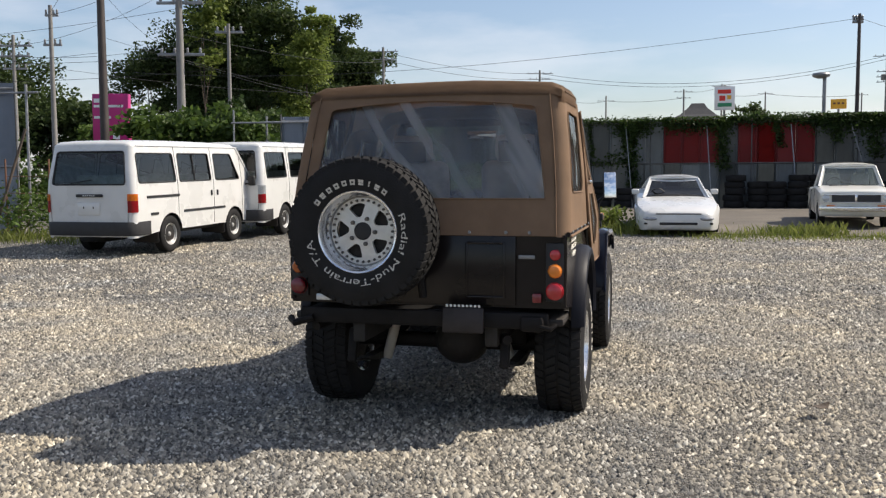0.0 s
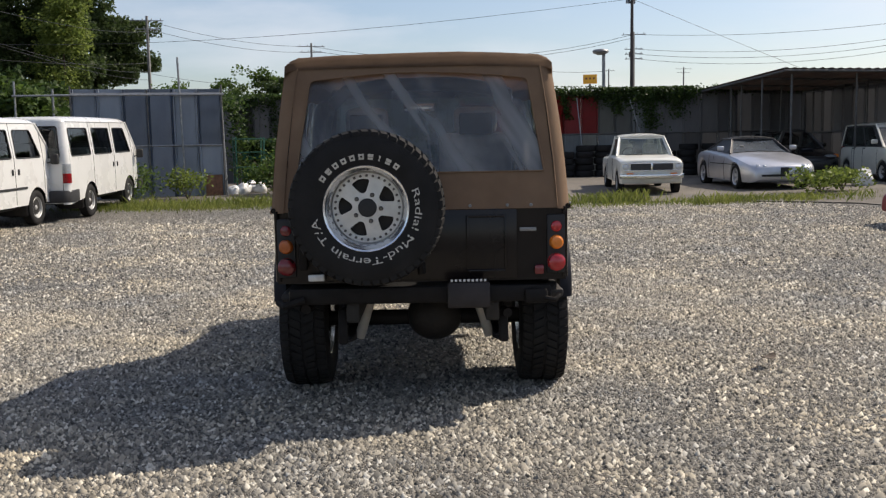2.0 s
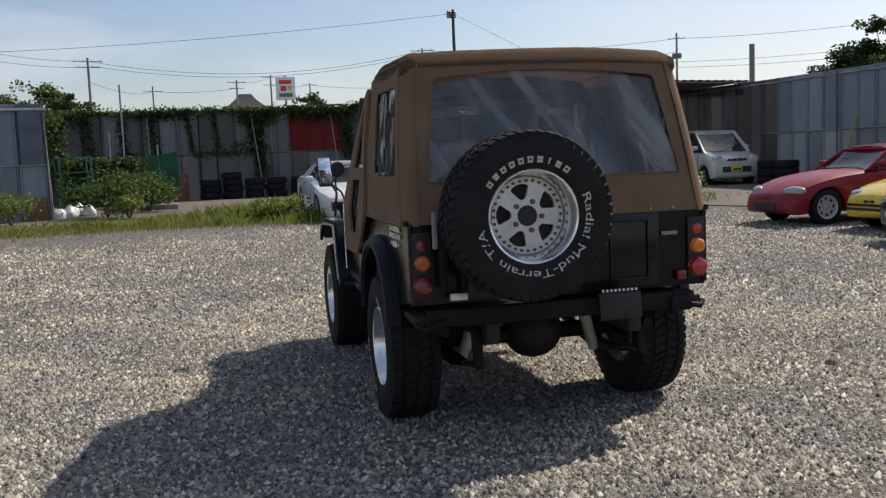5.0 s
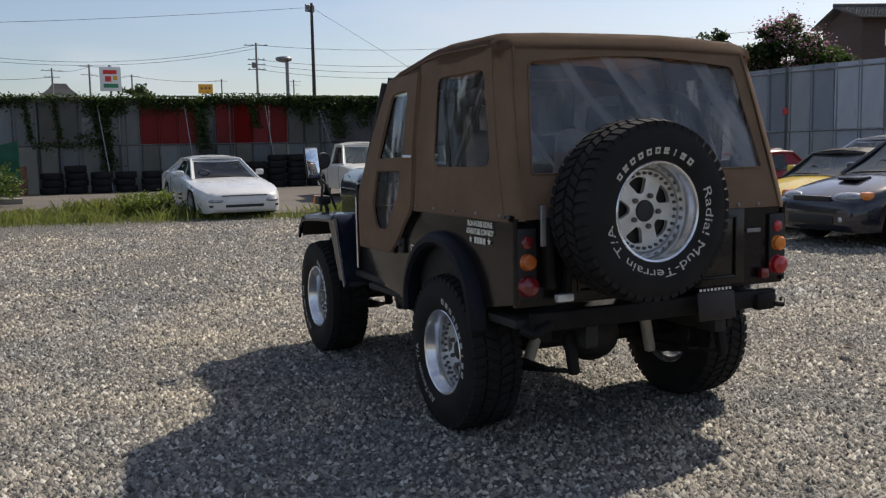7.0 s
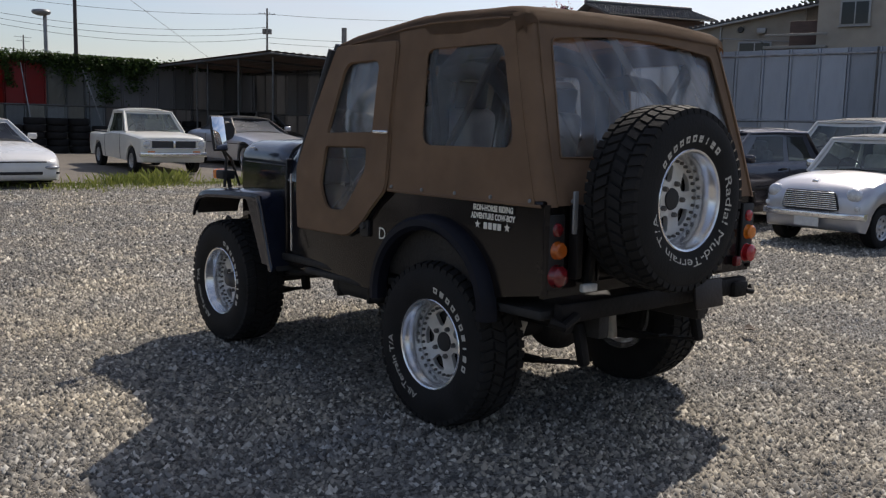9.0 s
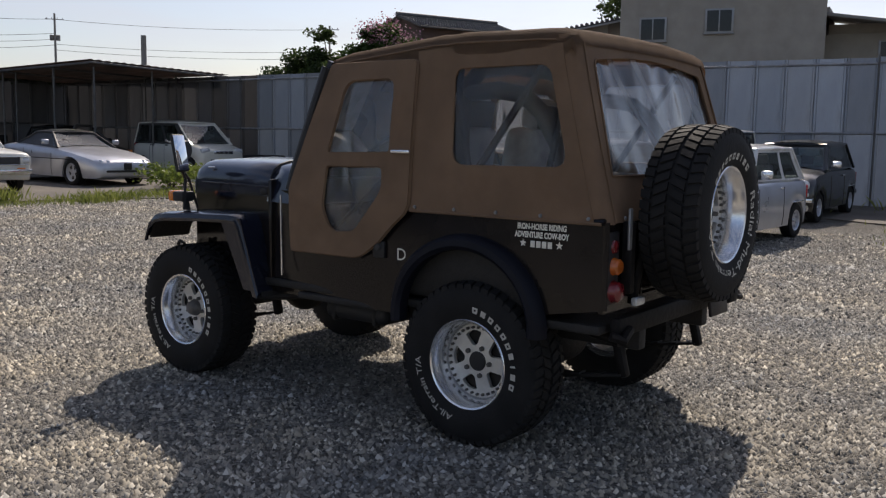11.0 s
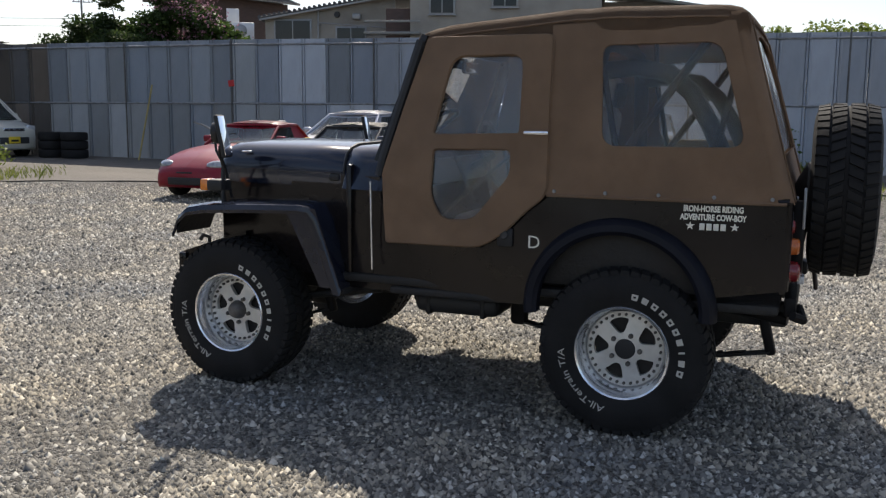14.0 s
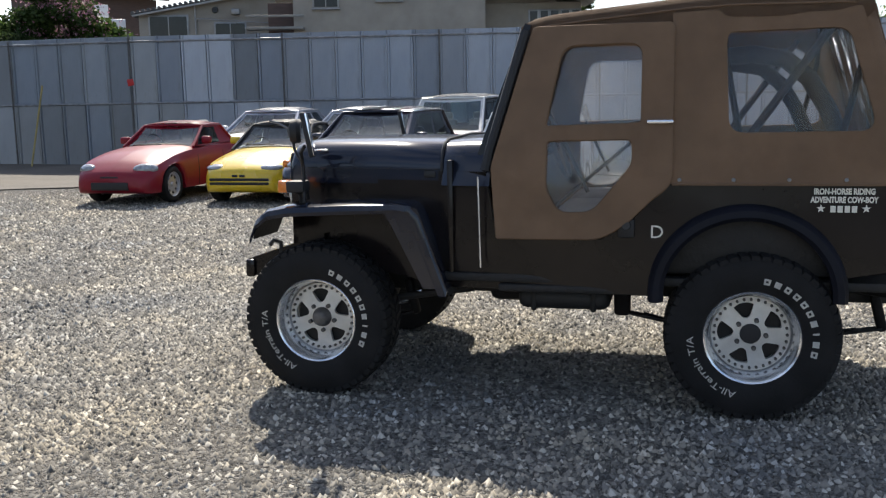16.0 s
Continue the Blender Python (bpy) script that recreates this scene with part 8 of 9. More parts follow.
def bush(x, y, r, h, n, seed, mat, label):
    rng = np.random.default_rng(seed)
    pts = clump_points(rng, (0, 0, h * 0.45), (r, r, h * 0.55), n, 26, 0.34, 0.3)
    pts[:, 2] = np.abs(pts[:, 2])
    t = thing("weed_bush", pose(x, y, ground_z(x, y)), label, "bush", "weeds")
    o = new("foliage", leaves_mesh("foliage", pts, 0.055, rng, mat))
    o.parent = t
    bm = bmesh.new()
    for i in range(6):
        a = i * 1.05
        tube([(0, 0, 0), (0.3 * r * math.cos(a), 0.3 * r * math.sin(a), h * 0.5), (0.6 * r * math.cos(a), 0.6 * r * math.sin(a), h * 0.8)], 0.012, 5, bm=bm, r2=0.005)
    part("stem", bm, M_BARK, t)


for x, y, r, h, n, sd, mt in ((-2.9, 22.9, 0.75, 0.95, 1100, 81, M_LEAF_MID), (-1.6, 23.4, 0.55, 0.75, 600, 82, M_LEAF_LIGHT), (0.55, 24.3, 0.85, 1.15, 1900, 83, M_LEAF_MID), (1.75, 25.6, 0.70, 1.10, 1500, 84, M_LEAF_MID), (0.9, 23.4, 0.5, 0.6, 500, 91, M_LEAF_LIGHT), (3.6, 20.4, 0.55, 0.55, 600, 85, M_LEAF_LIGHT), (12.1, 17.9, 0.65, 0.6, 800, 86, M_LEAF_LIGHT), (12.9, 18.2, 0.5, 0.6, 600, 87, M_LEAF_LIGHT), (14.9, 2.0, 0.6, 1.1, 800, 89, M_LEAF_MID), (-8.6, 18.6, 0.9, 0.9, 1000, 90, M_LEAF_MID)):
    bush(x, y, r, h, n, sd, mt, "leafy green weed bush at the gravel's edge")

# ---------------------------------------------------------------- clutter at the yard's edge
tyre_proto = None


def loose_tyre(x, y, z, m_extra=None):
    global tyre_proto
    e = thing("tyre", pose(x, y, z, 0, 90, rs.uniform(0, 360)), "worn black tyre stacked against the fence", "tyre", "stacked tyres")
    if tyre_proto is None:
        tyre_proto = part("casing", lathe([(-0.085, 0.18), (-0.10, 0.21), (-0.105, 0.26), (-0.095, 0.305), (-0.07, 0.32), (0.07, 0.32), (0.095, 0.305), (0.105, 0.26), (0.10, 0.21), (0.085, 0.18)], 26, caps=False), M_RUBBER, e)
    else:
        again(tyre_proto, "casing", e, Matrix())
    return e


for x, off, k in ((4.7, -0.6, 3), (5.4, -0.55, 4), (6.1, -0.6, 3), (6.75, -0.6, 3), (7.5, -0.6, 3), (8.2, -0.6, 3), (9.5, -0.6, 5), (10.2, -0.6, 4), (10.75, -0.6, 4), (11.4, -0.6, 5), (12.05, -0.6, 5), (12.7, -0.6, 5), (13.4, -0.6, 4), (14.1, -0.6, 4), (14.8, -0.6, 5), (15.6, -0.6, 5), (16.3, -0.6, 5)):
    for i in range(k):
        loose_tyre(x + rs.uniform(-0.04, 0.04), on_far(x, off) + rs.uniform(-0.04, 0.04), 0.415 + 0.213 * i)
for x, y, k in ((16.75, 18.9, 3), (16.6, 18.2, 3)):
    for i in range(k):
        loose_tyre(x, y, 0.40 + 0.213 * i)

drum = thing("oil_drum", on_ground(3.75, 31.2, 0), "rusty red-brown oil drum against the fence", "drum")
part("drum_body", lathe([(0, 0), (0, 0.29), (0.29, 0.29), (0.30, 0.30), (0.31, 0.29), (0.58, 0.29), (0.59, 0.30), (0.60, 0.29), (0.88, 0.29), (0.885, 0.28), (0.86, 0.27), (0.86, 0)], 26, "z"), M_RUST, drum)

M_NET = surface("green_netting", (0.012, 0.10, 0.055), 0.7, var=0.3, scale=3, bump=0.5, bscale=30)
M_BAG = surface("white_plastic_bag", (0.68, 0.68, 0.68), 0.4, var=0.1, scale=4, bump=0.6, bscale=9)
M_SHELFG = surface("green_rack_paint", (0.022, 0.11, 0.065), 0.5, var=0.2, scale=6, bump=0.05, bscale=30)
net = thing("net_screen", pose(1.3, 28.4, 0.25), "green net screen grown over beside the fence", "screen")
part("netting", sheet([(-1.4, 0.1), (-1.4, 1.5), (1.3, 1.5), (1.3, 0.1)], [], lambda u, v: (u, 0.10 * math.sin(u * 2.3 + v), v), 0.01, 3), M_NET, net)
part("netting", sheet([(0, 0.45), (0, 1.50), (0.5, 1.60), (0.5, 0.55)], [], lambda u, v: (1.35 + 0.9 * u, 0.0 - 0.5 * u, v), 0.01, 2), M_NET, net)
for x in (-1.4, 0, 1.3):
    part("post", tube([(x, 0.03, -0.05), (x, 0.03, 1.8 + 0.4 * (x == 0))], 0.025, 8), M_GALV, net)
rack = thing("storage_rack", pose(-0.35, 25.3, ground_z(-0.35, 25.3), 0, 0, 8), "green metal rack with clutter beside the panel wall", "rack")
for x in (0, 0.75):
    for y in (0, 0.4):
        part("upright", box((x, y, 0.75), (0.04, 0.04, 1.5), 0.004), M_SHELFG, rack)
for z in (0.25, 0.7, 1.1, 1.45):
    part("shelf", box((0.375, 0.2, z), (0.79, 0.44, 0.03), 0.005), M_SHELFG if z > 0.6 else M_RUST, rack)
for i, (x, y, s, sd) in enumerate(((-0.20, 25.0, 0.20, 1), (0.25, 25.3, 0.17, 2), (0.0, 25.5, 0.22, 3), (-0.45, 24.9, 0.16, 4), (14.35, 19.35, 0.26, 5))):
    one = bmesh.new()
    bmesh.ops.create_icosphere(one, subdivisions=3, radius=s)
    for v in one.verts:
        v.co += v.normal * noise.noise(v.co * 5 + Vector((sd, 0, 0))) * s * 0.5
        v.co.z = max(v.co.z, -s * 0.55)
    b = thing("plastic_bag", pose(x, y, ground_z(x, y) + s * 0.55 + 0.02), "crumpled white plastic sack on the ground", "bag", "sacks")
    part("sack", one, M_BAG, b)
board = thing("board", pose(-0.95, 24.42, ground_z(-0.95, 24.4), -6, 0, 0), "rusty brown board leaning on the panel wall", "board")
part("plank", box((0, 0, 0.28), (0.42, 0.03, 0.56), 0.005), M_RUST, board)
for k, (a, b) in enumerate((((-0.63, 24.45, 0.15), (-0.70, 24.5, 3.0)), ((-2.9, 24.45, 2.82), (-0.62, 24.36, 2.82)), ((-5.6, 24.45, 2.80), (-2.9, 24.45, 2.82)), ((-5.55, 24.5, 0.2), (-5.55, 24.5, 3.15)), ((-1.65, 24.42, 0.2), (-1.72, 24.42, 3.75)), ((1.75, 28.9, 0.2), (1.75, 28.9, 3.8)))):
    pp = thing("scaffold_pipe", Matrix(), "galvanised scaffold pipe at the panel wall", "pipe", "scaffold pipes")
    part("pipe", tube([a, b], 0.026, 8), M_GALV, pp)
# leaning poles on the far fence
for x, dx in ((6.2, 0.1), (8.75, 0.0), (11.3, 0.0), (13.05, 0.55), (3.0, -0.1)):
    pp = thing("scaffold_pipe", Matrix(), "thin pipe leaning against the yard fence", "pipe", "scaffold pipes")
    part("pipe", tube([(x + dx, on_far(x, -0.9), 0.27), (x, on_far(x, -0.15), 3.0)], 0.017, 7), M_GALV, pp)
pp = thing("scaffold_pipe", Matrix(), "yellowish pole leaning on the side fence", "pipe", "scaffold pipes")
part("pipe", tube([(16.35, 16.4, 0.24), (16.80, 16.2, 2.1)], 0.022, 7), surface("faded_yellow_pole", (0.34, 0.27, 0.10), 0.6, var=0.2, scale=6, bump=0.05, bscale=40), pp)
for x, y, z, s in ((16.52, 14.05, 2.13, 0.15),):
    rd = thing("red_sticker", pose(x, y, z, 0, 0, 83), "small red square notice on the steel sheet", "sign")
    part("sheet", box((0, 0.02, 0), (s, 0.006, s), 0.001, rot=(0, 8, 0)), surface("red_notice", (0.5, 0.02, 0.02), 0.5, var=0.1, scale=9, bump=0), rd)

# wire fence and poles by the vans
wf = thing("wire_fence", Matrix(), "rusty low wire fence among weeds", "fence")
for i, x in enumerate((-9.0, -8.15, -7.3)):
    part("post", tube([(x, 18.9 + 0.1 * i, 0.1), (x, 18.9 + 0.1 * i, 1.75)], 0.02, 6), M_RUST, wf)
for z in (0.35, 0.7, 1.05, 1.4):
    part("wire", tube([(-9.0, 18.9, z), (-7.3, 19.1, z)], 0.006, 5), M_RUST, wf)
lp = thing("leaning_pole", Matrix(), "weathered bamboo pole leaning by the gate", "pole")
part("pole", tube([(-9.0, 18.2, 0.12), (-8.35, 18.45, 2.35)], 0.03, 7), M_BARK, lp)
gp = thing("scaffold_pipe", Matrix(), "upright galvanised pipe with a cross arm by the gate", "pipe", "scaffold pipes")
part("pipe", tube([(-8.65, 19.2, 0.1), (-8.65, 19.2, 3.3)], 0.03, 8), M_GALV, gp)
part("cross_arm", tube([(-9.4, 19.2, 3.12), (-8.4, 19.2, 3.14)], 0.022, 8), M_GALV, gp)
gp = thing("scaffold_pipe", Matrix(), "galvanised pipe frame beside the hedge", "pipe", "scaffold pipes")
part("pipe", tube([(-4.75, 24.9, 0.1), (-4.75, 24.9, 3.0)], 0.03, 8), M_GALV, gp)
part("cross_arm", tube([(-4.8, 24.9, 2.85), (-3.4, 24.8, 2.83)], 0.022, 8), M_GALV, gp)

# concrete slab by the side fence, kerb line and dead leaf
slab = thing("concrete_slab", pose(12.4, 2.3, ground_z(12.4, 2.3), 0, 0, -8), "broken concrete slab lying in the grass", "slab")
part("slab", box((0, 0, 0.04), (2.0, 1.5, 0.12), 0.03), M_CONCRETE, slab)
kerb = thing("kerb_stone", pose(1.7, 26.2, ground_z(1.7, 26.2) + 0.03, 0, 0, -12), "pale concrete kerb block by the net screen", "kerb")
part("block", box((0, 0, 0.05), (1.8, 0.25, 0.16), 0.02), M_CONCRETE, kerb)
lf = thing("dead_leaf", pose(2.09, 5.0, 0.03, 0, 0, 20), "curled dark dead leaf on the gravel", "leaf")
part("blade", sheet(rounded([(-0.07, 0), (-0.02, 0.04), (0.05, 0.03), (0.075, 0), (0.03, -0.035), (-0.03, -0.035)], 0.02, 3), [], lambda u, v: (u, v, 0.025 + 6 * u * u + 5 * v * v), 0.002), M_BARK, lf)

# ---------------------------------------------------------------- carport
M_TIN = surface("rusty_corrugated_tin", (0.085, 0.07, 0.062), 0.75, 0.3, var=0.35, scale=2, bump=0.2, bscale=20, stain=0.6, stain_col=(0.16, 0.09, 0.06), stain_scale=1)
cp = thing("carport", Matrix(), "open carport of thin steel posts with rusty tin roof", "shelter")
for i, (x, y) in enumerate(((14.54, 22.47), (14.64, 24.0), (15.40, 26.26), (15.25, 26.6), (16.25, 22.0), (18.0, 22.6), (17.0, 26.5))):
    part("post", tube([(x, y, 0.25), (x, y, 3.2)], 0.028, 8), M_OLDTUBE, cp)


rfm = bmesh.new()
nu = 60
ra, rb_, rc_, rd_ = Vector((14.1, 22.2)), Vector((18.3, 20.9)), Vector((15.5, 28.9)), Vector((19.0, 28.1))
rows_ = []
for j in (0, 1):
    row = []
    for i in range(nu + 1):
        t = i / nu
        p = (ra.lerp(rb_, t) if j == 0 else rc_.lerp(rd_, t))
        row.append(rfm.verts.new((p.x, p.y, (3.36 if j == 0 else 3.22) + 0.02 * math.sin(i * 1.9) - 0.12 * t)))
    rows_.append(row)
for i in range(nu):
    rfm.faces.new((rows_[0][i], rows_[0][i + 1], rows_[1][i + 1], rows_[1][i]))
bmesh.ops.solidify(rfm, geom=rfm.faces[:], thickness=0.006)
part("tin_roof", rfm, M_TIN, cp, "rusty corrugated tin roof", smooth=False)
for t in (0, 0.33, 0.66, 1.0):
    p, q = ra.lerp(rc_, t), rb_.lerp(rd_, t)
    part("rafter", tube([(p.x, p.y, 3.29 - 0.14 * t), (q.x, q.y, 3.17 - 0.14 * t)], 0.03, 6), M_OLDTUBE, cp)
part("beam", tube([(ra.x, ra.y, 3.27), (rc_.x, rc_.y, 3.14)], 0.03, 6), M_OLDTUBE, cp)
# stands for the dark car's raised lid; the legs are added to hold it
hl = thing("glazed_hatch", pose(15.7, 24.2, 0.27, 0, 0, 10), "raised glazed lid of the dark car under the carport", "frame")
part("hatch_frame", sheet([(-0.5, 0.9), (-0.42, 1.42), (0.40, 1.42), (0.5, 0.9)], [[(-0.36, 0.98), (-0.32, 1.36), (0.30, 1.36), (0.36, 0.98)]], lambda u, v: (u, -0.35 * (v - 0.9), v), 0.03), M_CASTGREY, hl)
part("pane", sheet([(-0.36, 0.98), (-0.32, 1.36), (0.30, 1.36), (0.36, 0.98)], [], lambda u, v: (u, 0.01 - 0.35 * (v - 0.9), v)), M_GLASSCLEAR, hl)
part("leg", box((-0.45, 0, 0.45), (0.05, 0.05, 0.9), 0.01), M_CASTGREY, hl)
part("leg", box((0.45, 0, 0.45), (0.05, 0.05, 0.9), 0.01), M_CASTGREY, hl)

# ---------------------------------------------------------------- poles, wires, lamps, signs
M_SIGNW = surface("white_sign_face", (0.75, 0.75, 0.75), 0.4, var=0.04, scale=2, bump=0)
M_SIGNR = surface("red_sign_ink", (0.62, 0.03, 0.02), 0.4, var=0.04, scale=2, bump=0)
M_SIGNG = surface("green_sign_ink", (0.02, 0.22, 0.10), 0.4, var=0.04, scale=2, bump=0)
M_SIGNO = surface("orange_sign_face", (0.75, 0.38, 0.03), 0.4, var=0.08, scale=1, bump=0)
M_SIGNM = surface("magenta_sign_face", (0.46, 0.012, 0.16), 0.4, var=0.08, scale=1, bump=0)


def pole(x, y, h, r=0.15, mat=None, arms=(), cans=0, label="grey concrete utility pole with cross arms", face=0):
    """A tapered pole with cross arms, insulators and transformers."""
    p = thing("utility_pole", pose(x, y, 0, 0, 0, face), label, "utility pole", "utility poles")
    part("shaft", tube([(0, 0, -0.2), (0, 0, h * 0.5), (0, 0, h)], r, 10, r2=r * 0.6), mat or M_POLE, p)
    for z, w in arms:
        a = part("cross_arm", box((0, 0.12, z), (w, 0.09, 0.09), 0.01), M_GALV, p)
        for k in range(4):
            part("insulator", lathe([(0, 0.03), (0.04, 0.05), (0.08, 0.04), (0.14, 0.05), (0.18, 0.02)], 8, "z"), M_GALV, a, m=pose(-w / 2 + w * (k + 0.3) / 3.6, 0.12, z + 0.04))
    for k in range(cans):
        part("transformer", lathe([(0, 0.0), (0, 0.24), (0.62, 0.26), (0.68, 0.2), (0.72, 0.0)], 16, "z"), M_POLE, p, m=pose(-0.36 + 0.72 * k, 0.2, h * 0.80))
    return p


def wire(a, b, sag, label="thin black overhead cable"):
    a, b = Vector(a), Vector(b)
    pts = [a.lerp(b, i / 14) - Vector((0, 0, sag * 4 * (i / 14) * (1 - i / 14))) for i in range(15)]
    w = thing("cable", Matrix(), label, "cable", "overhead cables")
    part("strand", tube(pts, 0.00019 * max(20, a.length), 5, r2=0.00019 * max(20, b.length)), M_WIRE, w)


pole(-8.80, 24.0, 9.5, 0.13, M_POLEBROWN, (), 0, "brown steel pole rising above the hedge")
pole(-8.48, 30.0, 9.0, 0.16, None, ((7.0, 1.5), (5.35, 1.5)), 2, "grey concrete utility pole with high gear")
pole(-14.74, 35.0, 7.85, 0.12, None, ((7.5, 0.5), (6.4, 0.7)))
pole(-8.28, 36.0, 7.3, 0.10, None, ((7.0, 1.1),))
pole(-20.8, 45.0, 8.3, 0.13, None, ((7.8, 1.7), (7.3, 1.5), (6.7, 1.2)))
pole(-5.94, 93.4, 14.4, 0.20, None, ((14.0, 3.0), (13.2, 2.2)))
pole(12.4, 117.6, 14.8, 0.22, None, ((14.4, 3.4), (13.7, 2.8)))
pole(36.3, 204.7, 19.1, 0.26, None, ((18.0, 4.0),))
pole(39.9, 152.6, 15.6, 0.22, None, ((15.2, 3.2), (14.2, 2.4)))
pole(53.1, 175.5, 18.7, 0.26, None, ((18.3, 3.6), (16.8, 3.0)))
pole(69.1, 197.5, 19.2, 0.24, None, ((18.8, 3.4),))
pole(90.4, 199.0, 19.0, 0.24, None, ((18.6, 3.0),))
pole(128.9, 233.5, 22.7, 0.30, None, ((22.2, 5.0), (21.2, 3.8)))
pole(14.02, 31.2, 6.75, 0.085, M_POLEBROWN, ((6.5, 0.35),), 0, "thin dark pole behind the yard fence")
pole(51.8, 107.8, 15.5, 0.20, None, ((15.2, 3.0), (13.4, 2.2), (12.8, 2.2), (12.2, 2.2)), 1, "utility pole with four cross arms", -27)
pole(81.9, 93.7, 16.3, 0.20, None, ((15.6, 2.2),), 2, "utility pole carrying two grey transformers", -43)
pole(88.0, 58.4, 14.3, 0.16, None, ((13.9, 2.2), (13.1, 1.8)), 0, face=-60)
mast = thing("antenna_mast", pose(66.5, 66.4, 0), "white cylindrical antenna on a mast", "antenna")
part("mast_tube", tube([(0, 0, 0), (0, 0, 7.8)], 0.12, 8), M_GALV, mast)
part("radome", tube([(0, 0, 7.5), (0, 0, 11.1)], 0.26, 14), M_POLE, mast)
steel = thing("lattice_tower", pose(-31.5, 98.0, 0), "faint lattice pylon in the distance", "pylon")
for sx in (-1, 1):
    for sy in (-1, 1):
        part("leg", tube([(sx * 1.2, sy * 1.2, 0), (sx * 0.25, sy * 0.25, 13.5)], 0.07, 5), M_GALV, steel)
for i in range(9):
    z0, z1 = i * 1.5, i * 1.5 + 1.5
    w0, w1 = 1.2 - 0.95 * z0 / 13.5, 1.2 - 0.95 * z1 / 13.5
    part("lattice", tube([(-w0, -w0, z0), (w1, -w1, z1)], 0.04, 4), M_GALV, steel)
    part("lattice", tube([(w0, -w0, z0), (-w1, -w1, z1)], 0.04, 4), M_GALV, steel)

for a, b, sag in (((-5.94, 93.4, 14.0), (12.4, 117.6, 14.4), 1.2), ((-5.94, 93.4, 13.2), (12.4, 117.6, 13.7), 1.2), ((12.4, 117.6, 14.4), (51.8, 107.8, 15.2), 3.9), ((12.4, 117.6, 13.9), (51.8, 107.8, 14.8), 3.8), ((12.4, 117.6, 12.0), (36.3, 204.7, 18.0), 1.6), ((36.3, 204.7, 18.0), (39.9, 152.6, 14.2), 0.8), ((39.9, 152.6, 15.2), (53.1, 175.5, 18.3), 0.8), ((53.1, 175.5, 16.8), (69.1, 197.5, 18.8), 0.8), ((69.1, 197.5, 18.8), (90.4, 199.0, 18.6), 1.0), ((51.8, 107.8, 15.2), (81.9, 93.7, 15.6), 1.3), ((51.8, 107.8, 13.4), (81.9, 93.7, 13.9), 1.9), ((51.8, 107.8, 12.8), (81.9, 93.7, 13.2), 2.1), ((51.8, 107.8, 12.2), (81.9, 93.7, 12.5), 2.3), ((81.9, 93.7, 15.6), (88.0, 58.4, 13.9), 0.9), ((81.9, 93.7, 12.6), (88.0, 58.4, 11.4), 0.8), ((81.9, 93.7, 11.9), (88.0, 58.4, 10.6), 0.8), ((14.02, 31.2, 6.6), (-20, 60, 8.2), 1.6), ((14.02, 31.2, 6.6), (81.9, 93.7, 4.8), 0.3), ((-14.74, 35, 7.5), (-8.48, 30, 8.4), 0.5), ((-20.8, 45, 7.8), (-8.48, 30, 7.5), 0.7), ((-20.8, 45, 7.3), (-8.28, 36, 6.9), 0.7), ((-30, 40, 8.4), (-8.48, 30, 8.2), 0.8), ((-30, 40, 7.2), (-8.48, 30, 6.8), 0.8), ((-30, 40, 6.9), (-8.28, 36, 6.2), 0.9), ((-8.48, 30, 6.0), (-5.94, 93.4, 13.0), 0.8), ((-8.48, 30, 5.2), (-5.94, 93.4, 9.2), 0.9), ((-8.8, 24, 6.2), (-8.48, 30, 5.4), 0.5), ((-20.8, 45, 7.0), (-5.94, 93.4, 10.0), 1.2), ((-30, 40, 6.2), (-8.8, 24, 4.6), 0.5), ((-30, 40, 5.9), (-8.28, 36, 5.6), 0.8), ((-8.8, 24, 5.0), (-5.94, 93.4, 8.4), 0.8), ((-8.8, 24, 8.2), (-14.74, 35, 7.6), 0.4), ((-5.94, 93.4, 9.0), (12.4, 117.6, 9.5), 1.0)):
    wire(a, b, 0.55 * sag)

sl = thing("street_lamp", pose(12.80, 30.95, 0), "grey street lamp with a flat round head", "street lamp")
part("post", tube([(0, 0, 0), (0, 0, 4.62)], 0.06, 10), M_GALV, sl)
part("lamp_head", lathe([(4.58, 0.0), (4.58, 0.12), (4.64, 0.27), (4.70, 0.29), (4.75, 0.26), (4.78, 0.1), (4.79, 0)], 24, "z"), M_GALV, sl, m=pose(-0.12, 0, 0))

sg = thing("shop_sign", pose(30.2, 98.8, 0, 0, 0, -12), "white square shop sign with red and green shapes on a pole", "sign")
part("post", tube([(0, 0, 0), (0, 0, 11)], 0.12, 8), M_POLE, sg)
part("board", box((0, -0.1, 9.6), (2.1, 0.25, 2.5), 0.03), M_SIGNW, sg)
part("sign_shape", box((-0.05, -0.235, 10.30), (1.35, 0.01, 0.42), 0), M_SIGNR, sg, "red bar shape")
part("sign_shape", box((0.45, -0.235, 9.70), (0.42, 0.01, 0.42), 0), M_SIGNO, sg, "orange block shape")
part("sign_shape", box((-0.25, -0.235, 9.60), (0.60, 0.01, 0.55), 0), M_SIGNR, sg, "red block shape")
part("sign_shape", box((0.0, -0.235, 8.90), (1.45, 0.01, 0.40), 0), M_SIGNG, sg, "green bar shape")
og = thing("shop_sign", pose(70.0, 163, 0, 0, 0, -22), "small orange sign board on a post in the distance", "sign")
part("post", tube([(0, 0, 0), (0, 0, 13)], 0.2, 8), M_POLE, og)
part("board", box((0, 0, 13.9), (2.6, 0.4, 1.7), 0.05), M_SIGNO, og)
for i in range(3):
    part("sign_mark", box((-0.7 + 0.7 * i, -0.21, 14.0), (0.4, 0.02, 0.35), 0), M_RUST, og)
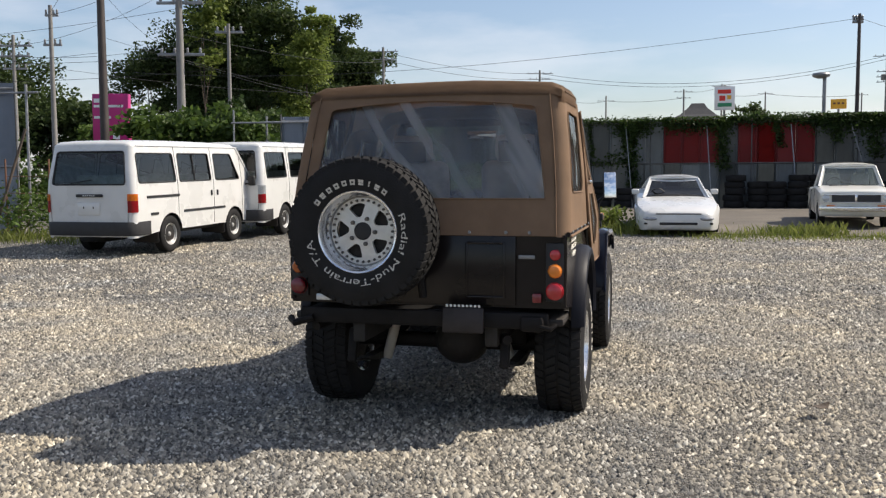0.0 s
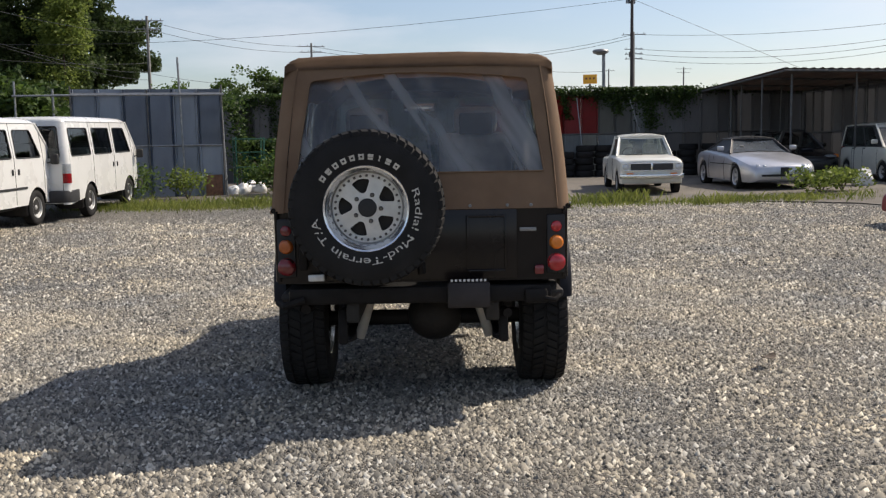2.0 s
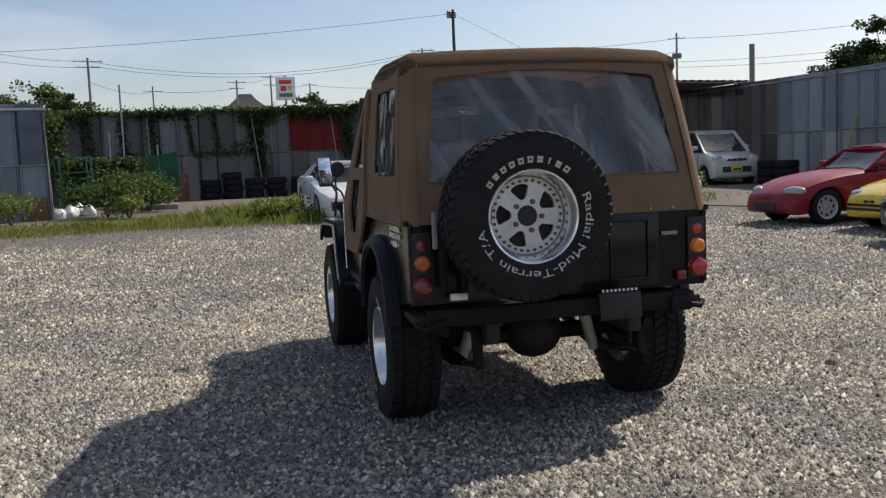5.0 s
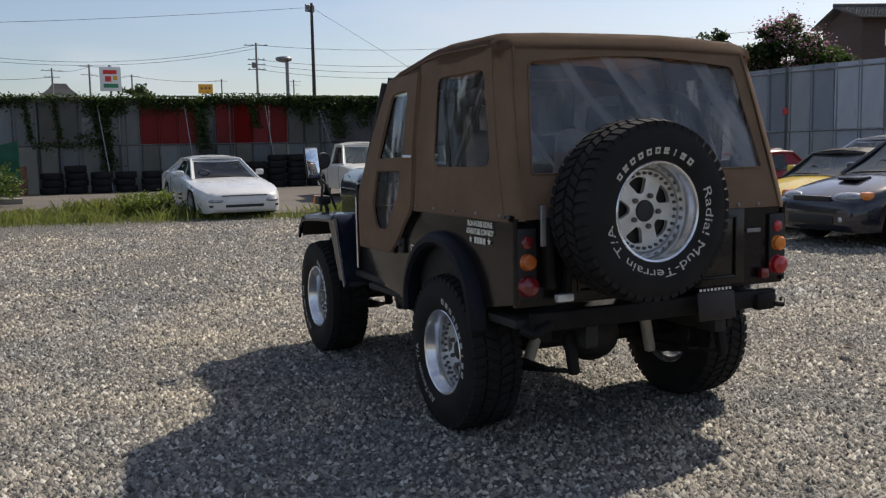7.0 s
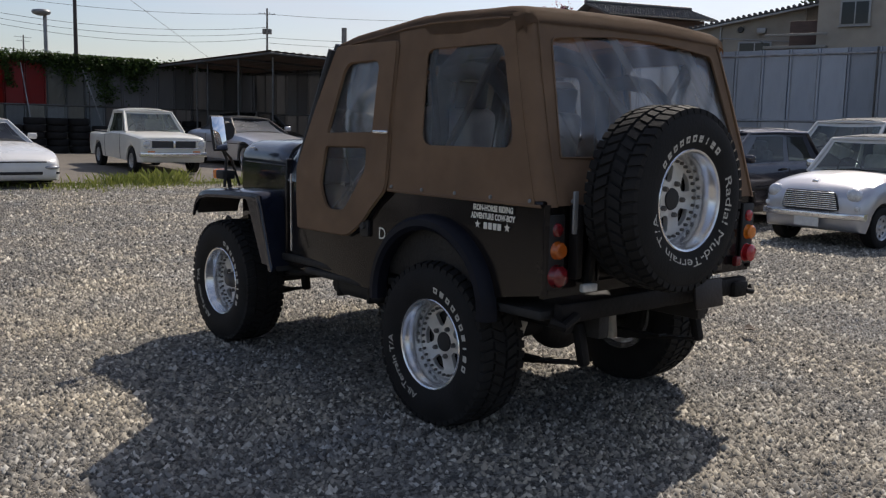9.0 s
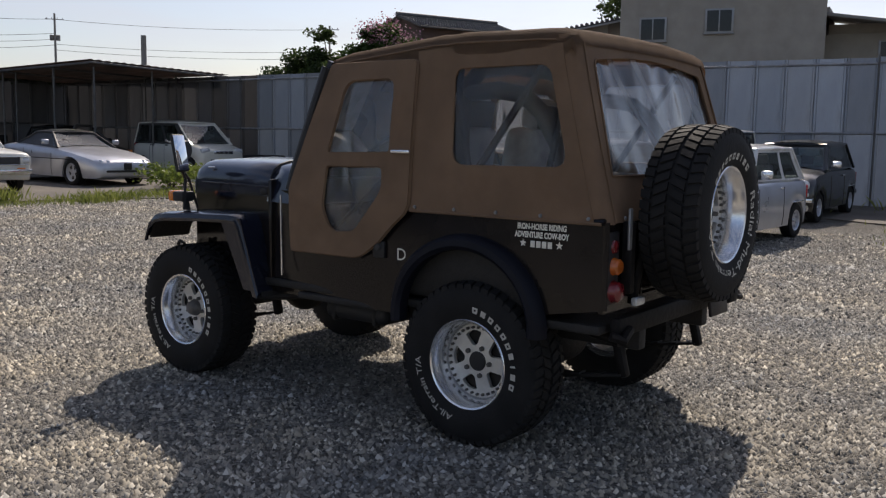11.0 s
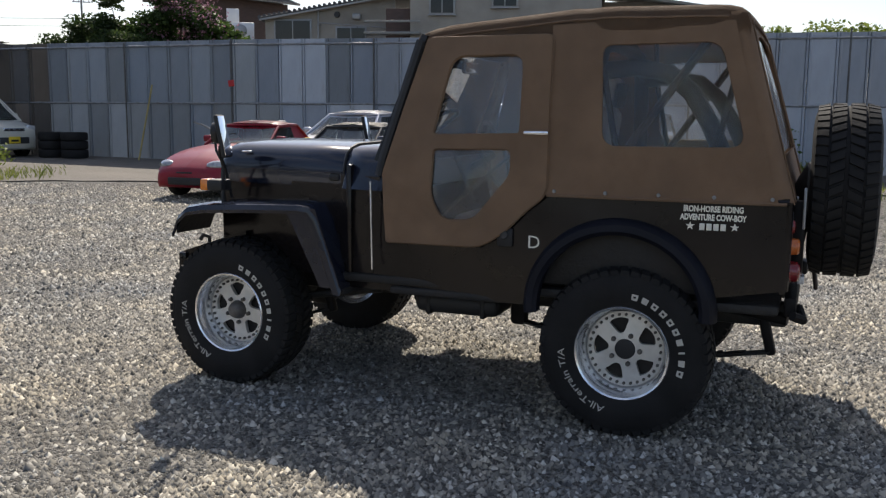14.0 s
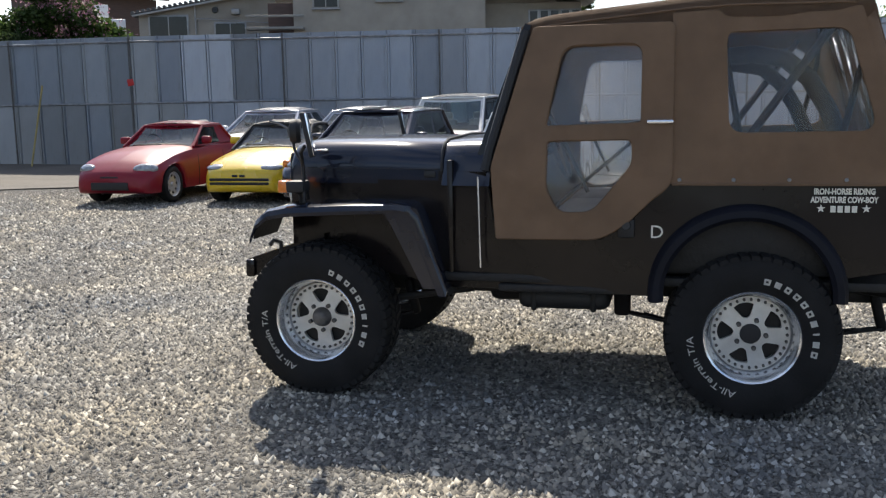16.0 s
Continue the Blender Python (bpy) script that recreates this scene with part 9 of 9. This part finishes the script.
ms = thing("shop_sign", pose(-10.75, 30.0, 0), "magenta shop sign with pale lettering bars behind the hedge", "sign")
part("post", box((0, 0.06, 1.3), (0.2, 0.15, 2.6), 0.01), M_SIGNM, ms)
part("board", box((0, 0, 3.3), (1.16, 0.3, 1.56), 0.02), M_SIGNM, ms)
for x, z, w, h in ((-0.30, 3.86, 0.44, 0.13), (-0.05, 3.68, 0.95, 0.08), (-0.25, 3.32, 0.55, 0.08), (0.18, 2.72, 0.22, 0.22)):
    part("sign_mark", box((x, -0.155, z), (w, 0.006, h), 0), M_SIGNW, ms)

# ---------------------------------------------------------------- houses beyond the fences
M_BROWNWALL = surface("brown_board_wall", (0.085, 0.055, 0.045), 0.8, var=0.2, scale=2, bump=0.2, bscale=20, stretch=(1, 1, 6))
M_BEIGEWALL = surface("beige_render", (0.33, 0.30, 0.255), 0.9, var=0.1, scale=1.5, bump=0.2, bscale=40, stain=0.35, stain_col=(0.22, 0.19, 0.16), stain_scale=0.5)
M_TILE = surface("grey_roof_tile", (0.085, 0.084, 0.085), 0.7, var=0.25, scale=4, bump=0.1, bscale=20, piece=0.2)
M_TILEDARK = surface("dark_roof_tile", (0.045, 0.045, 0.048), 0.7, var=0.25, scale=2, bump=0.1, bscale=10)
M_DARKWIN = glass("house_window", (0.12, 0.14, 0.15), 0.02, 1.5)
M_ALU = surface("aluminium_sash", (0.32, 0.32, 0.32), 0.45, 0.6, var=0.1, scale=9, bump=0.03, bscale=40)
M_TINROOF = surface("pale_tin_roof", (0.24, 0.235, 0.22), 0.6, 0.2, var=0.12, scale=1.5, bump=0.1, bscale=12, stain=0.4, stain_col=(0.16, 0.12, 0.09), stain_scale=0.8)


def tiled_slope(parent, w, z0, y0, z1, y1, rows=9, cols=40):
    """One slope of round-ribbed tiles, course above course."""
    s = part("roof", box((0, (y0 + y1) / 2, (z0 + z1) / 2 - 0.05), (w, math.hypot(y1 - y0, z1 - z0), 0.08), 0.01, rot=(math.degrees(math.atan2(z1 - z0, y1 - y0)), 0, 0)), M_TILE, parent)
    up = Vector((0, y1 - y0, z1 - z0))
    nrm = Vector((1, 0, 0)).cross(up.normalized())
    bm = bmesh.new()
    for i in range(cols + 1):
        x = -w / 2 + w * i / cols
        a = Vector((x, y0, z0)) + nrm * 0.02
        tube([a, a + up], 0.055 * w / cols * 3.2, 6, bm=bm)
    part("tile_ribs", bm, M_TILE, s)
    for j in range(rows):
        p = Vector((0, y0, z0)) + up * (j / rows) + nrm * 0.03
        part("tile_course", box(p, (w, 0.03, 0.05), 0.005), M_TILE, s)
    return s


def window(parent, x, y, z, w, h, panes=2):
    f = part("window", box((x, y, z), (w + 0.12, 0.10, h + 0.12), 0.01), M_ALU, parent)
    for k in range(panes):
        part("pane", box((x - w / 2 + w * (k + 0.5) / panes, y - 0.055, z), (w / panes - 0.05, 0.012, h - 0.04), 0), M_DARKWIN, f)
    part("sill", box((x, y - 0.08, z - h / 2 - 0.08), (w + 0.2, 0.16, 0.05), 0.01), M_ALU, f)
    return f


# brown house with a tiled gable roof; local x along its front, -y towards the lot
h1 = thing("house", pose(54.6, 27.97, 0, 0, 0, -35), "brown timber house with grey tiled gable roof", "house")
part("wall", box((0.0, 2.5, 4.45), (7.2, 5.0, 8.9), 0.02), M_BROWNWALL, h1)
tiled_slope(h1, 8.2, 8.9, -0.7, 9.9, 2.5)
tiled_slope(h1, 8.2, 8.9, 5.7, 9.9, 2.5)
for xg in (-3.5, 3.5):
    part("gable", sheet([(0.1, 8.85), (4.9, 8.85), (2.5, 9.7)], [], lambda u, v, xg=xg: (xg, u, v), 0.1), M_BROWNWALL, h1)
part("ridge", tube([(-4.15, 2.5, 9.98), (4.15, 2.5, 9.98)], 0.15, 8), M_TILE, h1)
window(h1, 1.8, -0.02, 5.6, 1.3, 1.4, 1)
ac = thing("air_conditioner", pose(43.6, 23.9, 0, 0, 0, -70), "white outdoor air-conditioner unit on a frame", "air conditioner")
part("case", box((0, 0, 5.85), (1.15, 0.4, 0.9), 0.03), M_SIGNW, ac)
part("fan_guard", lathe([(-0.22, 0.0), (-0.22, 0.33), (-0.205, 0.35), (-0.20, 0.0)], 24, "y"), M_ALU, ac, m=pose(-0.15, 0, 5.85))
part("stand", box((0, 0, 2.7), (0.9, 0.3, 5.4), 0.02), M_GALV, ac)
part("shelf", box((0.2, -0.1, 5.32), (2.6, 0.7, 0.12), 0.01), M_TINROOF, ac)
part("blind_panel", box((-0.55, 0.9, 6.72), (0.66, 0.05, 0.80), 0.01), M_SIGNW, ac)
part("panel_post", box((-0.55, 0.95, 3.2), (0.1, 0.05, 6.3), 0.01), M_GALV, ac)

# low beige house with a mono-pitch tiled roof
h2 = thing("house", pose(41.5, 18.5, 0, 0, 0, -82), "low beige rendered house with sloping tiled roof", "house")
part("wall", box((0, 3.0, 3.05), (6.6, 6.0, 6.1), 0.02), M_BEIGEWALL, h2)
part("gable", sheet([(-3.3, 6.05), (3.3, 6.05), (3.3, 7.4), (-3.3, 6.2)], [], lambda u, v: (u, 0.0, v), 0.2), M_BEIGEWALL, h2)
part("roof", box((0.4, 2.9, 6.92), (8.13, 6.6, 0.10), 0.02, rot=(0, -10.2, 0)), M_TILE, h2)
for i in range(32):
    xt = -3.5 + 7.8 * i / 31
    part("tile_end", tube([(xt, -0.48, 6.27 + 0.18 * (xt + 3.6)), (xt, 0.6, 6.27 + 0.18 * (xt + 3.6))], 0.085, 8), M_TILE, h2)
part("fascia", box((0.4, -0.41, 6.84), (8.0, 0.04, 0.10), 0.01, rot=(0, -10.2, 0)), M_ALU, h2)
window(h2, -1.9, -0.02, 5.68, 1.8, 0.95, 2)
window(h2, 1.05, -0.02, 5.50, 1.45, 0.62, 2)
part("vent_hood", box((1.35, -0.15, 6.35), (0.42, 0.3, 0.28), 0.05), M_ALU, h2)
part("vent_hood", lathe([(-0.12, 0), (-0.12, 0.14), (0.0, 0.16), (0.0, 0)], 14, "y"), M_PLASTIC, h2, m=pose(0.35, -0.03, 6.45))
part("downpipe", tube([(-0.6, -0.1, 6.75), (-0.6, -0.1, 0)], 0.045, 8), M_ALU, h2)
part("drying_rail", tube([(-0.5, -0.5, 6.0), (3.3, -0.5, 5.75)], 0.035, 6), M_ALU, h2)
for xr in (-0.5, 1.4, 3.3):
    part("rail_bracket", tube([(xr, -0.5, 5.93 - 0.065 * (xr + 0.5)), (xr, 0.02, 5.93 - 0.065 * (xr + 0.5))], 0.025, 6), M_ALU, h2)

# larger beige house, two storeys with a lean-to
h3 = thing("house", pose(38.5, 9.4, 0, 0, 0, -88), "two-storey beige rendered house with small high windows", "house")
part("wall", box((0, 4.0, 4.8), (8.8, 8.0, 9.6), 0.02), M_BEIGEWALL, h3)
part("roof", box((0, 4.0, 9.75), (9.8, 9.2, 0.3), 0.05), M_TILE, h3)
part("fascia", box((0, -0.65, 9.55), (9.8, 0.06, 0.25), 0.01), M_TINROOF, h3)
for x, z in ((-2.9, 6.6), (0.0, 6.9)):
    window(h3, x, -0.02, z, 1.1, 0.95, 2)
part("side_shed", box((-5.0, 2.0, 3.2), (1.2, 3.4, 6.4), 0.02), M_BROWNWALL, h3)
part("balcony_rail", box((-5.2, -0.3, 5.75), (2.6, 0.08, 0.10), 0.01), M_TINROOF, h3)
part("balcony_floor", box((-5.2, -0.2, 5.2), (2.6, 0.7, 0.12), 0.01), M_TINROOF, h3)
h4 = thing("house", pose(40.5, 2.65, 0, 0, 0, -94), "wooden annexe with row of windows under a thin roof", "house")
part("wall", box((-0.5, 2.5, 3.2), (5.6, 5.0, 6.4), 0.02), M_BEIGEWALL, h4)
part("link_wall", box((-3.2, 2.8, 3.9), (1.6, 3.0, 7.8), 0.02), M_BEIGEWALL, h4)
part("roof", box((0.1, 1.6, 6.95), (5.6, 6.8, 0.14), 0.02, rot=(4, 9, 0)), M_TINROOF, h4)
part("upper_wall", box((-0.6, 2.5, 6.5), (3.4, 4.6, 0.7), 0.02), M_BEIGEWALL, h4)
for i in range(5):
    window(h4, 0.05 + 0.5 * i, -0.02, 5.55, 0.40, 0.95, 1)
h5 = thing("house", pose(62.0, 224.0, 0, 0, 0, -15), "distant house with a dark hipped gable roof", "house")
part("wall", box((0, 4, 7.6), (10, 8, 15.2), 0.05), M_BEIGEWALL, h5)
part("roof", loft([[(-6.6, -1.6, 15.0), (6.6, -1.6, 15.0), (6.6, 9.6, 15.0), (-6.6, 9.6, 15.0)], [(-4.2, 0.8, 16.3), (4.2, 0.8, 16.3), (4.2, 7.2, 16.3), (-4.2, 7.2, 16.3)], [(-2.4, 2.6, 17.9), (2.4, 2.6, 17.9), (2.4, 5.4, 17.9), (-2.4, 5.4, 17.9)], [(-1.5, 3.8, 19.2), (1.5, 3.8, 19.2), (1.5, 4.2, 19.2), (-1.5, 4.2, 19.2)]]), M_TILEDARK, h5, smooth=False)
h6 = thing("house", pose(-2.5, 75.0, 0, 0, 0, 4), "low pale roofed building behind the steel panels", "house")
part("wall", box((0, 3, 2.6), (9, 6, 5.2), 0.05), M_BEIGEWALL, h6)
part("roof", box((0, 3, 5.5), (9.8, 7, 0.5), 0.1, rot=(0, 4, 0)), M_TINROOF, h6)
for i in range(3):
    window(h6, -3 + 3 * i, -0.02, 4.0, 1.4, 1.0, 2)
